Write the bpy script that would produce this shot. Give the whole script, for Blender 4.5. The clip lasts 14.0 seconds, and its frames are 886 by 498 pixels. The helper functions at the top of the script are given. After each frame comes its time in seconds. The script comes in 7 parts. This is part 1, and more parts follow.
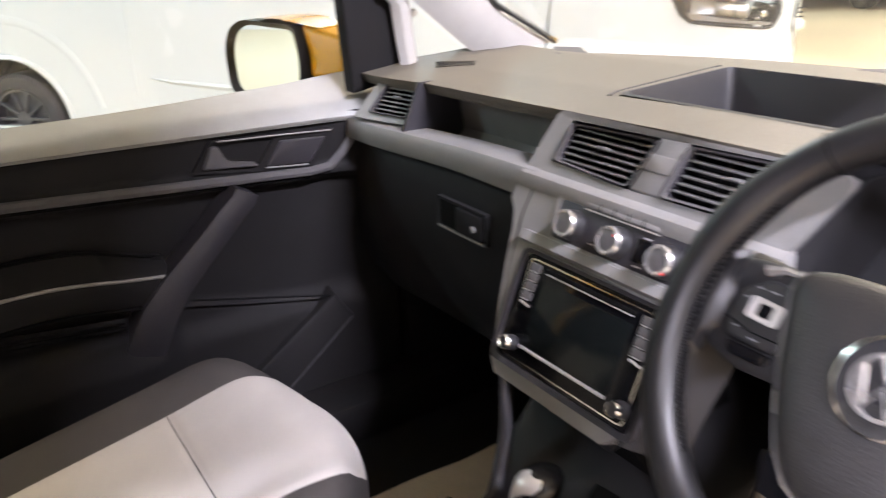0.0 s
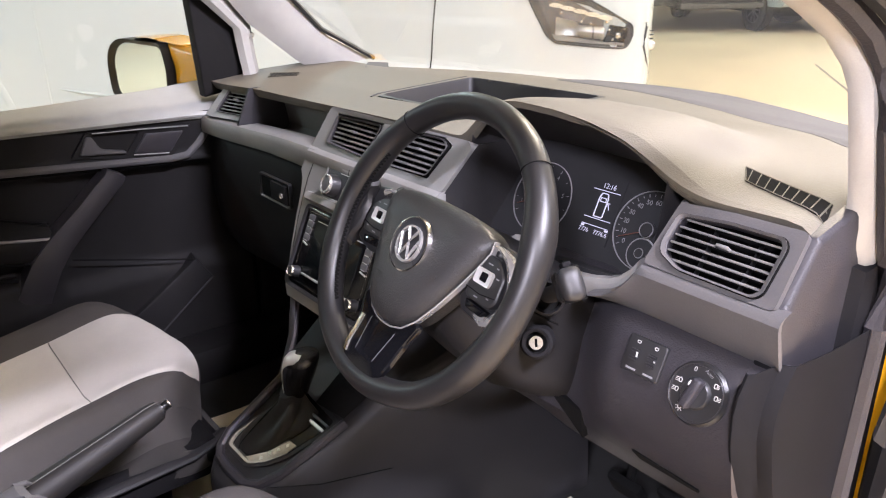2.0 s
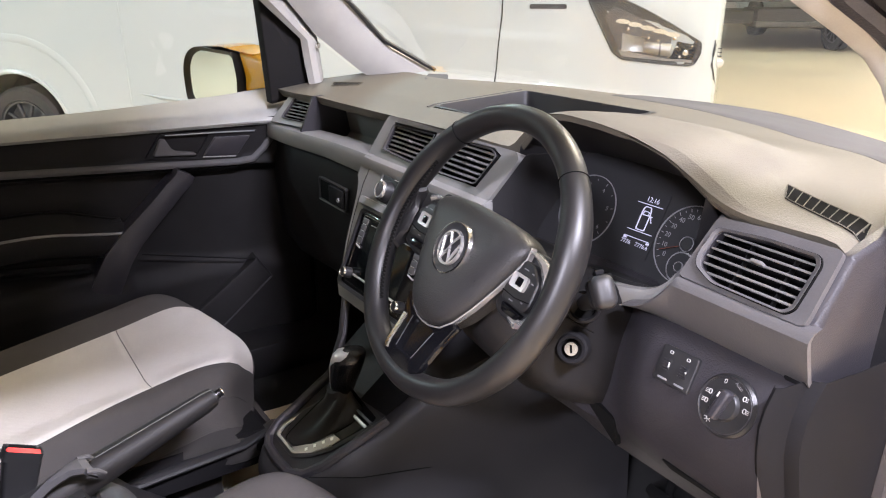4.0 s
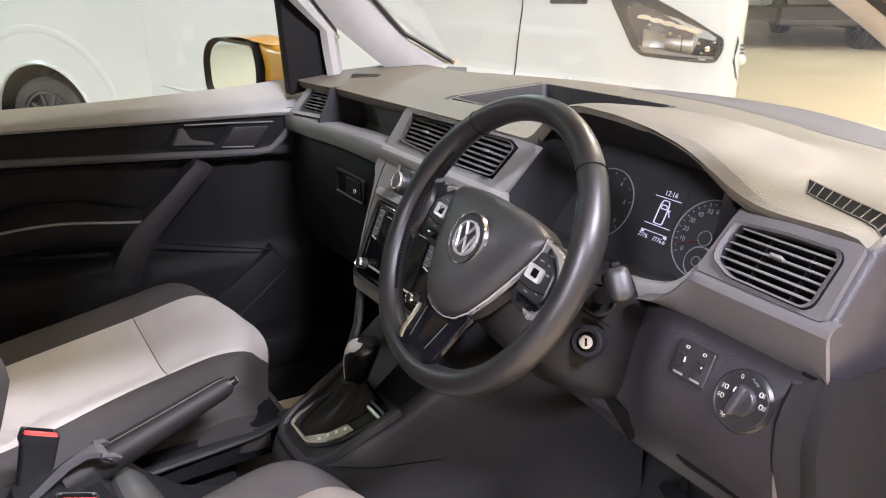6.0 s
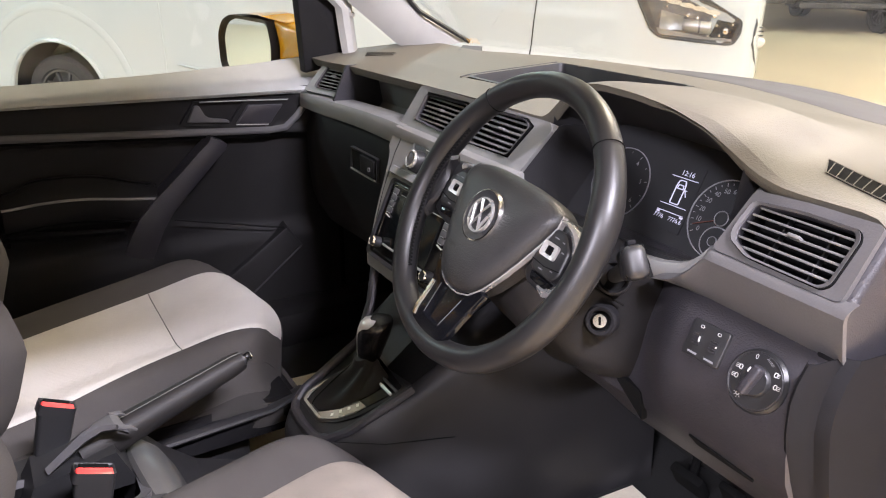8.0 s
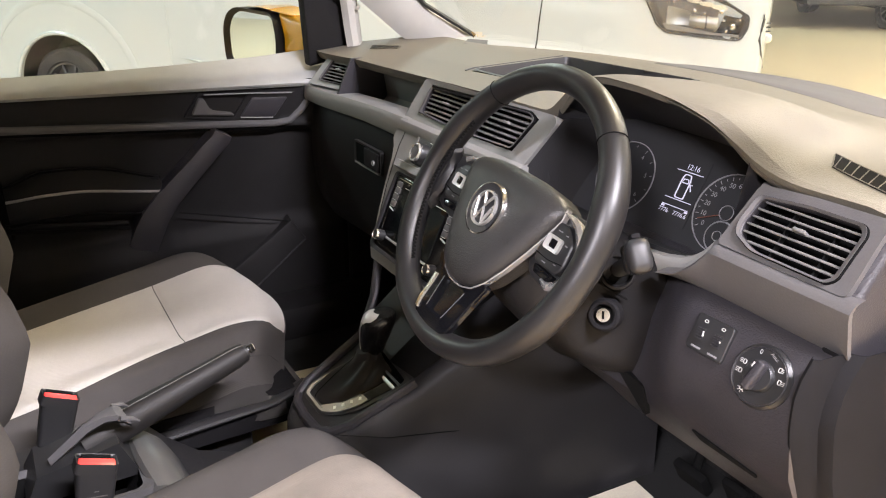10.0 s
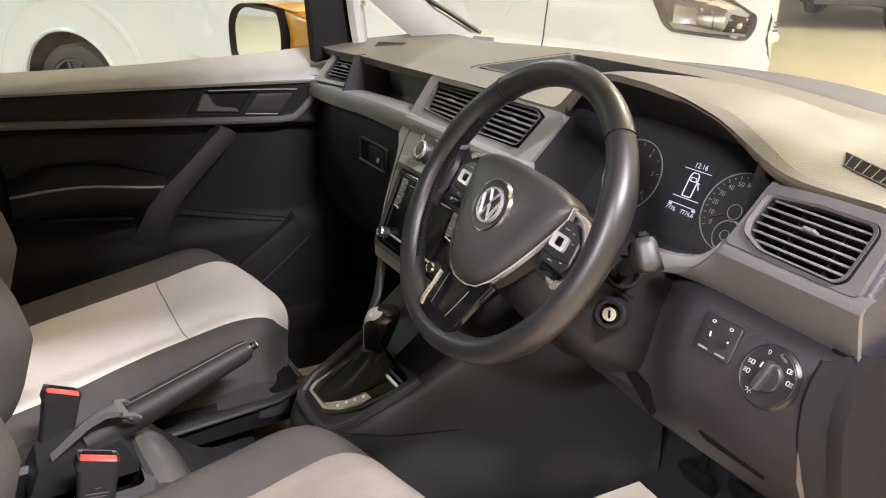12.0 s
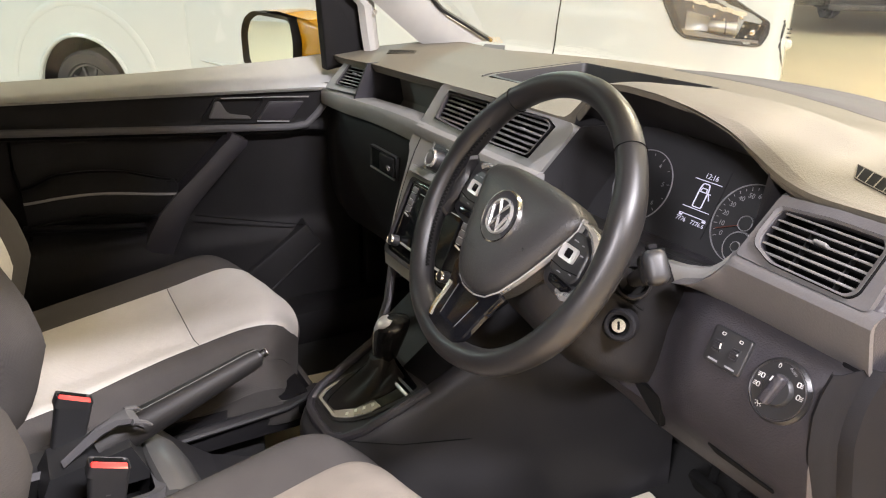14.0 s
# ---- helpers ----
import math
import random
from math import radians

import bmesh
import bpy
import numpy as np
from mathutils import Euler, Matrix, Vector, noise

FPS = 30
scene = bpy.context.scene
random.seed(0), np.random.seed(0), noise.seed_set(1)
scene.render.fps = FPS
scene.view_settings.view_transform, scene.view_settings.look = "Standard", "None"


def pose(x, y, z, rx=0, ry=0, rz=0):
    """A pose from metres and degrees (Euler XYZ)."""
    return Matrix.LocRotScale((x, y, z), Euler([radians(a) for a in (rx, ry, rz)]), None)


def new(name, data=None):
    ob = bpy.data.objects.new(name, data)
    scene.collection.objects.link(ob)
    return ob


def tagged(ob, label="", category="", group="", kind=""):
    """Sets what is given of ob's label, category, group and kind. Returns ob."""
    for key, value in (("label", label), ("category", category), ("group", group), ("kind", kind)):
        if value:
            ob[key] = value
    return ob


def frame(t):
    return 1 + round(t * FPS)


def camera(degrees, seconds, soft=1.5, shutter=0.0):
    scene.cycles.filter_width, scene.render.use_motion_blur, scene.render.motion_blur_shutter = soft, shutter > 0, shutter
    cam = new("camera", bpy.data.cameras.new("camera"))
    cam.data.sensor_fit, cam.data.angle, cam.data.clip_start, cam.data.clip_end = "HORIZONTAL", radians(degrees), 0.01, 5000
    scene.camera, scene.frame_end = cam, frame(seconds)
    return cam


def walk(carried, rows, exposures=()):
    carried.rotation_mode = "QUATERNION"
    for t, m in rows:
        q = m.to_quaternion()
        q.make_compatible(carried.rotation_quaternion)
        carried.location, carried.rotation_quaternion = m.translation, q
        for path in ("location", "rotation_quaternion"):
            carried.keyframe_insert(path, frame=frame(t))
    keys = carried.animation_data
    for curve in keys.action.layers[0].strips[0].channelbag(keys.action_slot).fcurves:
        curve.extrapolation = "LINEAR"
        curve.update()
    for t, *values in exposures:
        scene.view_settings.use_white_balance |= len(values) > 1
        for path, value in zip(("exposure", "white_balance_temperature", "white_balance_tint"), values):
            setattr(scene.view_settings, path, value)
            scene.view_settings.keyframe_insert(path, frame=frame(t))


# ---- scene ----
cam = camera(60.4, 14.0, soft=1.1, shutter=0.5)
METRES, EYE, TILT, LEAN, TURN = 0.65, 1.30, -22.5, 1.7, 55.6
OX, OY = 0.54, 0.0
ROWS = [
    (0.0, 0.0, 0.0, 0.0, 0.0, 0.0, -0.0),
    (0.5, 0.0582, -0.2533, -0.034, -6.62, 0.26, 2.41),
    (1.0, 0.1161, -0.4759, -0.0568, -8.65, 0.73, 2.91),
    (1.5, 0.244, -0.5845, -0.1134, -6.84, 0.93, 1.89),
    (2.0, 0.3765, -0.6391, -0.1722, -4.59, 1.12, 0.75),
    (2.5, 0.3923, -0.6698, -0.1637, -2.74, 1.55, -0.19),
    (3.0, 0.3998, -0.6863, -0.1772, -1.5, 1.73, -0.84),
    (5.5, 0.4184, -0.6984, -0.1945, 0.97, 1.99, -2.38),
    (6.0, 0.4155, -0.6928, -0.199, 1.22, 1.66, -2.56),
    (6.5, 0.4101, -0.6852, -0.2019, 1.49, 1.23, -2.75),
    (7.0, 0.4107, -0.6806, -0.2065, 1.75, 0.82, -2.94),
    (7.5, 0.4147, -0.6846, -0.2091, 1.95, 0.52, -3.1),
    (8.0, 0.4115, -0.6907, -0.2106, 2.12, 0.33, -3.22),
    (10.5, 0.4148, -0.6823, -0.2184, 2.54, -0.09, -3.66),
    (11.0, 0.413, -0.6783, -0.22, 2.62, -0.15, -3.77),
    (11.5, 0.4083, -0.6765, -0.2173, 2.7, -0.16, -3.86),
    (12.0, 0.4125, -0.6721, -0.2183, 2.78, -0.14, -3.93),
    (12.5, 0.4124, -0.6723, -0.2158, 2.94, -0.06, -3.98),
    (13.0, 0.4124, -0.6738, -0.2104, 3.2, 0.07, -4.05),
    (13.5, 0.415, -0.6727, -0.2069, 3.43, 0.14, -4.11),
    (14.0, 0.4149, -0.6752, -0.2068, 3.61, 0.14, -4.19),
]
walk(cam, [(t, pose(OX, OY, EYE, TILT, LEAN, TURN) @ pose(METRES * x, METRES * y, METRES * z, 90 + pitch, roll, yaw)) for t, x, y, z, yaw, pitch, roll in ROWS],
     exposures=[(0.0, 0.50, 6150, 16), (0.5, 0.46, 6200, 16), (1.0, 0.31, 6300, 18), (1.5, 0.25, 6250, 18), (2.0, 0.2, 6150, 16), (3.0, 0.1, 6100, 14), (8.0, 0.15, 6250, 14), (10.5, 0.17, 6600, 10), (14.0, 0.2, 6650, 9)])

# the hall's lamps, and the picture's brightness
world = bpy.data.worlds.new("hall_air")
scene.world = world
world.use_nodes = True
world.node_tree.nodes["Background"].inputs[0].default_value = (1.0, 0.97, 0.92, 1)
world.node_tree.nodes["Background"].inputs[1].default_value = 0.02
scene.view_settings.exposure = 0.0


# ---- materials ----
def shader(name):
    m = bpy.data.materials.new(name)
    m.use_nodes = True
    t = m.node_tree
    return m, t, t.nodes["Principled BSDF"]


def add(t, kind, **sets):
    n = t.nodes.new(kind)
    for k, v in sets.items():
        if k in n.inputs:
            n.inputs[k].default_value = v
    return n


def surface(name, colour, rough=0.5, metal=0.0, grain=900.0, bump=0.15, depth=0.0006, vary=0.12, patch=7.0, coat=0.0,
            rough_vary=0.08, spec=0.5, weave=0.0):
    """A surface with fine relief and colour that wanders at two scales."""
    m, t, b = shader(name)
    L = t.links.new
    co = add(t, "ShaderNodeTexCoord").outputs["Object"]
    big = add(t, "ShaderNodeTexNoise", Scale=patch, Detail=4.0, Roughness=0.6)
    fine = add(t, "ShaderNodeTexNoise", Scale=grain, Detail=2.0, Roughness=0.5)
    L(co, big.inputs["Vector"])
    L(co, fine.inputs["Vector"])
    ramp = add(t, "ShaderNodeMapRange")
    ramp.inputs["From Min"].default_value, ramp.inputs["From Max"].default_value = 0.3, 0.7
    ramp.inputs["To Min"].default_value, ramp.inputs["To Max"].default_value = 1 - vary, 1 + vary
    mixf = add(t, "ShaderNodeMath")
    mixf.operation = "MULTIPLY_ADD"
    L(fine.outputs["Fac"], mixf.inputs[0])
    mixf.inputs[1].default_value = 0.35
    L(big.outputs["Fac"], mixf.inputs[2])
    sub = add(t, "ShaderNodeMath")
    sub.operation = "SUBTRACT"
    L(mixf.outputs[0], sub.inputs[0])
    sub.inputs[1].default_value = 0.175
    L(sub.outputs[0], ramp.inputs["Value"])
    col = add(t, "ShaderNodeVectorMath")
    col.operation = "SCALE"
    col.inputs[0].default_value = colour
    L(ramp.outputs["Result"], col.inputs["Scale"])
    L(col.outputs[0], b.inputs["Base Color"])
    rr = add(t, "ShaderNodeMapRange")
    rr.inputs["To Min"].default_value, rr.inputs["To Max"].default_value = max(0.02, rough - rough_vary), min(1, rough + rough_vary)
    L(big.outputs["Fac"], rr.inputs["Value"])
    L(rr.outputs["Result"], b.inputs["Roughness"])
    b.inputs["Metallic"].default_value = metal
    b.inputs["Specular IOR Level"].default_value = spec
    b.inputs["Coat Weight"].default_value = coat
    b.inputs["Coat Roughness"].default_value = 0.05
    height = fine.outputs["Fac"]
    if weave:
        w1 = add(t, "ShaderNodeTexWave", Scale=weave, Distortion=1.5)
        w1.inputs["Detail"].default_value = 1.0
        w2 = add(t, "ShaderNodeTexWave", Scale=weave * 0.9, Distortion=1.5)
        w2.bands_direction = "Y"
        L(co, w1.inputs["Vector"])
        L(co, w2.inputs["Vector"])
        mul = add(t, "ShaderNodeMath")
        mul.operation = "ADD"
        L(w1.outputs["Fac"], mul.inputs[0])
        L(w2.outputs["Fac"], mul.inputs[1])
        height = mul.outputs[0]
        wcol = add(t, "ShaderNodeMapRange")
        wcol.inputs["From Max"].default_value = 2.0
        wcol.inputs["To Min"].default_value, wcol.inputs["To Max"].default_value = 0.8, 1.15
        L(height, wcol.inputs["Value"])
        c2 = add(t, "ShaderNodeVectorMath")
        c2.operation = "SCALE"
        L(col.outputs[0], c2.inputs[0])
        L(wcol.outputs["Result"], c2.inputs["Scale"])
        L(c2.outputs[0], b.inputs["Base Color"])
    if bump:
        bp = add(t, "ShaderNodeBump", Strength=bump, Distance=depth)
        L(height, bp.inputs["Height"])
        L(bp.outputs["Normal"], b.inputs["Normal"])
    return m


def glowing(name, colour, strength):
    m, t, b = shader(name)
    b.inputs["Base Color"].default_value = (0.02, 0.02, 0.02, 1)
    b.inputs["Emission Color"].default_value = (*colour, 1)
    b.inputs["Emission Strength"].default_value = strength
    return m


def pane_glass(name, tint, gloss=1.0):
    m, t, b = shader(name)
    L = t.links.new
    out = t.nodes["Material Output"]
    tr = add(t, "ShaderNodeBsdfTransparent", Color=(*tint, 1))
    gl = add(t, "ShaderNodeBsdfGlossy", Color=(1, 1, 1, 1), Roughness=0.02)
    fr = add(t, "ShaderNodeFresnel", IOR=1.45)
    mu = add(t, "ShaderNodeMath")
    mu.operation = "MULTIPLY"
    mu.inputs[1].default_value = gloss
    mx = add(t, "ShaderNodeMixShader")
    L(fr.outputs[0], mu.inputs[0])
    L(mu.outputs[0], mx.inputs[0])
    L(tr.outputs[0], mx.inputs[1])
    L(gl.outputs[0], mx.inputs[2])
    L(mx.outputs[0], out.inputs["Surface"])
    return m


DASH_TOP = surface("dash_top_grained_plastic", (0.114, 0.1035, 0.0810), 0.56, grain=430, bump=0.7, depth=0.0010, spec=0.3)
DASH_MID = surface("mid_grey_grained_plastic", (0.205, 0.201, 0.194), 0.45, grain=520, bump=0.5, depth=0.0006)
DASH_LOW = surface("lower_dark_plastic", (0.029, 0.0272, 0.0312), 0.46, grain=430, bump=0.65, depth=0.0010, spec=0.4)
CONSOLE_PL = surface("console_black_plastic", (0.020, 0.0194, 0.0204), 0.5, grain=820, bump=0.5, depth=0.0006, spec=0.3)
BLACK_PL = surface("black_plastic", (0.018, 0.018, 0.019), 0.45, grain=700, bump=0.3, depth=0.0004)
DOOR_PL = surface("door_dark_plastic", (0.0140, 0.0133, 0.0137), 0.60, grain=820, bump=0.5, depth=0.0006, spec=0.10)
FASCIA = surface("dark_fascia_plastic", (0.084, 0.0805, 0.0815), 0.44, grain=420, bump=0.5, depth=0.0007)
# dash plastic inside recesses, with their shade put into the colour
HOLLOW = surface("hollow_shade_plastic", (0.020, 0.0193, 0.0205), 0.55, grain=480, bump=0.4, depth=0.0008)
BROW = surface("brow_plastic", (0.09, 0.086, 0.084), 0.55, grain=600, bump=0.55, depth=0.0008, spec=0.35)
KICK = surface("matt_dark_plastic", (0.012, 0.0116, 0.0124), 0.66, grain=820, bump=0.5, depth=0.0006, spec=0.03)
# paler than the lining: light off the white van is put into the colour
LEDGE = surface("lit_ledge_plastic", (0.285, 0.288, 0.275), 0.34, grain=700, bump=0.25, depth=0.0005)
COWL = surface("cowl_plastic", (0.3, 0.3, 0.31), 0.5, grain=300, bump=0.2)
PIANO = surface("gloss_black", (0.005, 0.005, 0.006), 0.10, grain=60, bump=0.0, coat=0.08, spec=0.22, rough_vary=0.04)
# near-black; also stands for shade in pockets and the footwell
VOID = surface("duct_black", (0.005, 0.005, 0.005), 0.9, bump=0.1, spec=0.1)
LEATHER = surface("black_leather", (0.010, 0.0096, 0.0100), 0.40, grain=700, bump=0.3, depth=0.0004, rough_vary=0.03)
HUB_PL = surface("airbag_cover_plastic", (0.022, 0.0213, 0.0210), 0.44, grain=480, bump=0.6, depth=0.0009)
CHROME = surface("chrome", (0.85, 0.84, 0.82), 0.17, metal=1.0, grain=80, bump=0.0, vary=0.03)
SATIN = surface("satin_silver", (0.66, 0.65, 0.64), 0.33, metal=0.55, grain=300, bump=0.05, vary=0.05)
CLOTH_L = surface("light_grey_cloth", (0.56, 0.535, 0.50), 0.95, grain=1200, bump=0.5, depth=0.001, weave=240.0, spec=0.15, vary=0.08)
# light cloth with brown smudges, darkened further for shade on the driver's seat
CLOTH_W = surface("soiled_shaded_cloth", (0.245, 0.215, 0.182), 0.95, grain=1200, bump=0.5, depth=0.001, weave=240.0, spec=0.15, vary=0.28, patch=6.0)
# darker than the cushion cloth, to hold the shade on its side
CLOTH_S = surface("shaded_side_cloth", (0.042, 0.0395, 0.0375), 0.95, grain=1500, bump=0.3, depth=0.0006, spec=0.12)
CLOTH_D = surface("dark_grey_cloth", (0.066, 0.061, 0.058), 0.95, grain=1500, bump=0.3, depth=0.0006, weave=320.0, spec=0.15)
PILLAR = surface("light_grey_trim", (0.345, 0.338, 0.315), 0.65, grain=700, bump=0.3, depth=0.0005)
YELLOW = surface("yellow_paint", (0.78, 0.4, 0.012), 0.22, grain=40, bump=0.0, coat=0.8, vary=0.04)
WHITE = surface("white_paint", (0.455, 0.505, 0.505), 0.25, grain=30, bump=0.0, coat=0.8, vary=0.02, patch=1.0)
RUBBER = surface("tyre_rubber", (0.03, 0.03, 0.031), 0.75, grain=200, bump=0.5, depth=0.002)
RIM = surface("dark_alloy", (0.1, 0.1, 0.105), 0.4, metal=0.7, grain=100, bump=0.05)
CARPET = surface("carpet", (0.012, 0.012, 0.012), 1.0, grain=900, bump=1.0, depth=0.004)
PAPER = surface("paper_mat", (0.76, 0.70, 0.57), 0.9, grain=300, bump=0.3, depth=0.002)
PRINT = surface("print_grey", (0.2, 0.19, 0.17), 0.9, grain=300, bump=0.1)
RED = surface("red_button", (0.75, 0.05, 0.045), 0.35, grain=200, bump=0.1, vary=0.05)
MARK = surface("pale_print", (0.5, 0.5, 0.49), 0.6, bump=0.0)
MARK_DIM = surface("dim_print", (0.2, 0.2, 0.21), 0.6, bump=0.0)
STITCH = surface("grey_stitch", (0.10, 0.097, 0.094), 0.8, bump=0.2)
MIRROR = surface("mirror_glass", (0.83, 0.85, 0.90), 0.02, metal=1.0, bump=0.0, vary=0.0, rough_vary=0.0)
SCREEN = surface("dark_screen", (0.006, 0.0075, 0.0075), 0.12, spec=0.25, bump=0.0, vary=0.05, rough_vary=0.03)
FLOOR_M = surface("hall_floor", (0.58, 0.475, 0.31), 0.35, grain=60, bump=0.05, depth=0.002, vary=0.08, patch=0.8, rough_vary=0.1)
WALL_M = surface("hall_wall", (0.72, 0.71, 0.69), 0.8, grain=50, bump=0.2, depth=0.002, vary=0.04, patch=0.7)
CEIL_M = surface("hall_ceiling", (0.52, 0.53, 0.53), 0.9, grain=50, bump=0.2, depth=0.002, vary=0.04, patch=0.7)
GRIP = surface("matt_leather", (0.015, 0.0138, 0.0135), 0.55, spec=0.3, grain=420, bump=0.5, depth=0.0006, rough_vary=0.06)
COVER = surface("column_plastic", (0.012, 0.0115, 0.0120), 0.55, grain=460, bump=0.4, depth=0.0007, spec=0.15)
WORN = surface("worn_grey_plastic", (0.075, 0.073, 0.070), 0.40, grain=420, bump=0.4, depth=0.0006, patch=9, vary=0.10, rough_vary=0.08)
GLOSS = surface("polished_black_leather", (0.006, 0.0058, 0.006), 0.26, grain=420, bump=0.15, depth=0.0003, rough_vary=0.05)
CLUSTER = surface("matt_black_face", (0.023, 0.023, 0.0245), 0.65, bump=0.0, spec=0.15)
SLAT = surface("vent_slat_plastic", (0.16, 0.157, 0.153), 0.30, grain=600, bump=0.1, depth=0.0003)
STRIP = surface("demister_grey_plastic", (0.082, 0.080, 0.082), 0.68, grain=750, bump=0.5, depth=0.0007, spec=0.2)
RING = surface("knob_ring_silver", (0.56, 0.55, 0.535), 0.26, metal=0.72, grain=300, bump=0.05, vary=0.05)
LAMP_IN = surface("lamp_inside", (0.30, 0.30, 0.29), 0.42, metal=0.8, grain=60, bump=0.1, depth=0.004)
LAMP_M = glowing("lamp_panel", (1.0, 0.96, 0.88), 14.0)
LCD = glowing("lit_display", (0.80, 0.78, 1.0), 0.85)
AMBER = surface("amber_needle", (0.11, 0.03, 0.016), 0.5, bump=0.0)
LENS = pane_glass("lamp_lens", (0.93, 0.94, 0.93), 0.45)
GLASS = pane_glass("window_glass", (0.96, 0.97, 0.96), 0.22)


# ---- making meshes ----
def root_of(ob):
    while ob.parent:
        ob = ob.parent
    return ob


def thing(name, at, label, category, group="", kind=""):
    ob = new(name)
    ob.empty_display_size = 0.05
    ob.location = at
    return tagged(ob, label, category, group, kind)


def finish(bm, mat, smooth=True, sharp=35):
    bmesh.ops.recalc_face_normals(bm, faces=bm.faces)
    for e in bm.edges:
        if len(e.link_faces) == 2 and e.calc_face_angle(0) > radians(sharp):
            e.smooth = False
    for f in bm.faces:
        f.smooth = smooth
    me = bpy.data.meshes.new("mesh")
    bm.to_mesh(me)
    bm.free()
    me.materials.append(mat)
    return me


def part(name, bm, mat, parent, label="", smooth=True):
    """Links a bmesh, drawn in the world's metres, as one mesh under a thing or a part."""
    base = root_of(parent).location
    bmesh.ops.translate(bm, verts=bm.verts, vec=-base)
    ob = new(name, finish(bm, mat, smooth))
    ob.parent = parent
    return tagged(ob, label)


def alone(name, bm, mat, label, category, kind="", group=""):
    ob = new(name, finish(bm, mat))
    return tagged(ob, label, category, group, kind)


class Plane:
    """A flat frame: a point, the way to the right, the way up and the way out."""

    def __init__(self, o, u, v):
        self.o, self.u = Vector(o), Vector(u).normalized()
        n = self.u.cross(Vector(v)).normalized()
        self.v, self.n = n.cross(self.u), n

    def at(self, a, b, c=0.0):
        return self.o + self.u * a + self.v * b + self.n * c

    def matrix(self, a=0, b=0, c=0, turn=0):
        m = Matrix((self.u, self.v, self.n)).transposed().to_4x4()
        m.translation = self.at(a, b, c)
        return m @ Matrix.Rotation(radians(turn), 4, "Z")


GROUND = Plane((0, 0, 0), (1, 0, 0), (0, 1, 0))


def box(size, m, bevel=0.0, seg=2, bm=None):
    """A box with rounded edges, centred on the pose m."""
    bm = bm or bmesh.new()
    made = bmesh.ops.create_cube(bm, size=1.0)["verts"]
    bmesh.ops.scale(bm, verts=made, vec=size)
    if bevel:
        edges = {e for v in made for e in v.link_edges}
        r = bmesh.ops.bevel(bm, geom=list(edges), offset=bevel, segments=seg, affect="EDGES", profile=0.5)
        made = list({v for f in r["faces"] for v in f.verts} | {v for v in made if v.is_valid})
    bmesh.ops.transform(bm, verts=made, matrix=m)
    return bm


def prism(poly, pl, c0, c1, bevel=0.0, bm=None, shrink=1.0):
    """A polygon of the plane pl, drawn out from c0 to c1, with its front edge rounded."""
    bm = bm or bmesh.new()
    cx, cy = sum(p[0] for p in poly) / len(poly), sum(p[1] for p in poly) / len(poly)
    rings = []
    steps = [(c0, 0.0)] + ([(c1 - (1 if c1 > c0 else -1) * bevel, 0.0), (c1 - (1 if c1 > c0 else -1) * bevel * 0.3, 0.6 * bevel), (c1, bevel * 1.6)] if bevel else [(c1, 0.0)])
    for c, inset in steps:
        ring = []
        for a, b in poly:
            d = math.hypot(a - cx, b - cy) or 1
            k = max(0.0, 1 - inset / d)
            ring.append(bm.verts.new(pl.at(cx + (a - cx) * k, cy + (b - cy) * k, c)))
        rings.append(ring)
    n = len(poly)
    for r0, r1 in zip(rings, rings[1:]):
        for i in range(n):
            bm.faces.new((r0[i], r0[(i + 1) % n], r1[(i + 1) % n], r1[i]))
    bm.faces.new(rings[0][::-1])
    bm.faces.new(rings[-1])
    return bm


def rounded(w, h, r, n=5, cx=0.0, cy=0.0, skew=0.0):
    """A rectangle with round corners, as a polygon."""
    out = []
    for sx, sy, a0 in ((1, 1, 0), (-1, 1, 90), (-1, -1, 180), (1, -1, 270)):
        for i in range(n + 1):
            a = radians(a0 + 90 * i / n)
            x, y = sx * (w / 2 - r) + r * math.cos(a), sy * (h / 2 - r) + r * math.sin(a)
            out.append((cx + x + skew * y, cy + y))
    return out


def soften(poly, r, n=4):
    """Rounds the corners of a polygon."""
    out = []
    k = len(poly)
    for i in range(k):
        p, a, b = Vector(poly[i]), Vector(poly[i - 1]), Vector(poly[(i + 1) % k])
        q = min(r, (a - p).length * 0.45, (b - p).length * 0.45)
        s, e = p + (a - p).normalized() * q, p + (b - p).normalized() * q
        for j in range(n + 1):
            t = j / n
            v = s * (1 - t) ** 2 + p * 2 * t * (1 - t) + e * t * t
            out.append((v.x, v.y))
    return out


def circle(r, n=32, cx=0.0, cy=0.0, squash=1.0):
    return [(cx + r * math.cos(2 * math.pi * i / n), cy + r * squash * math.sin(2 * math.pi * i / n)) for i in range(n)]


def cast(poly, c, ang):
    """How far the polygon lies from c in the direction ang."""
    d = Vector((math.cos(ang), math.sin(ang)))
    best = 0.0
    for i in range(len(poly)):
        p, q = Vector(poly[i - 1]) - c, Vector(poly[i]) - c
        e = q - p
        den = d.x * e.y - d.y * e.x
        if abs(den) < 1e-12:
            continue
        s = (p.x * e.y - p.y * e.x) / den
        u = (p.x * d.y - p.y * d.x) / den
        if s > 0 and -1e-6 <= u <= 1 + 1e-6:
            best = max(best, s)
    return best


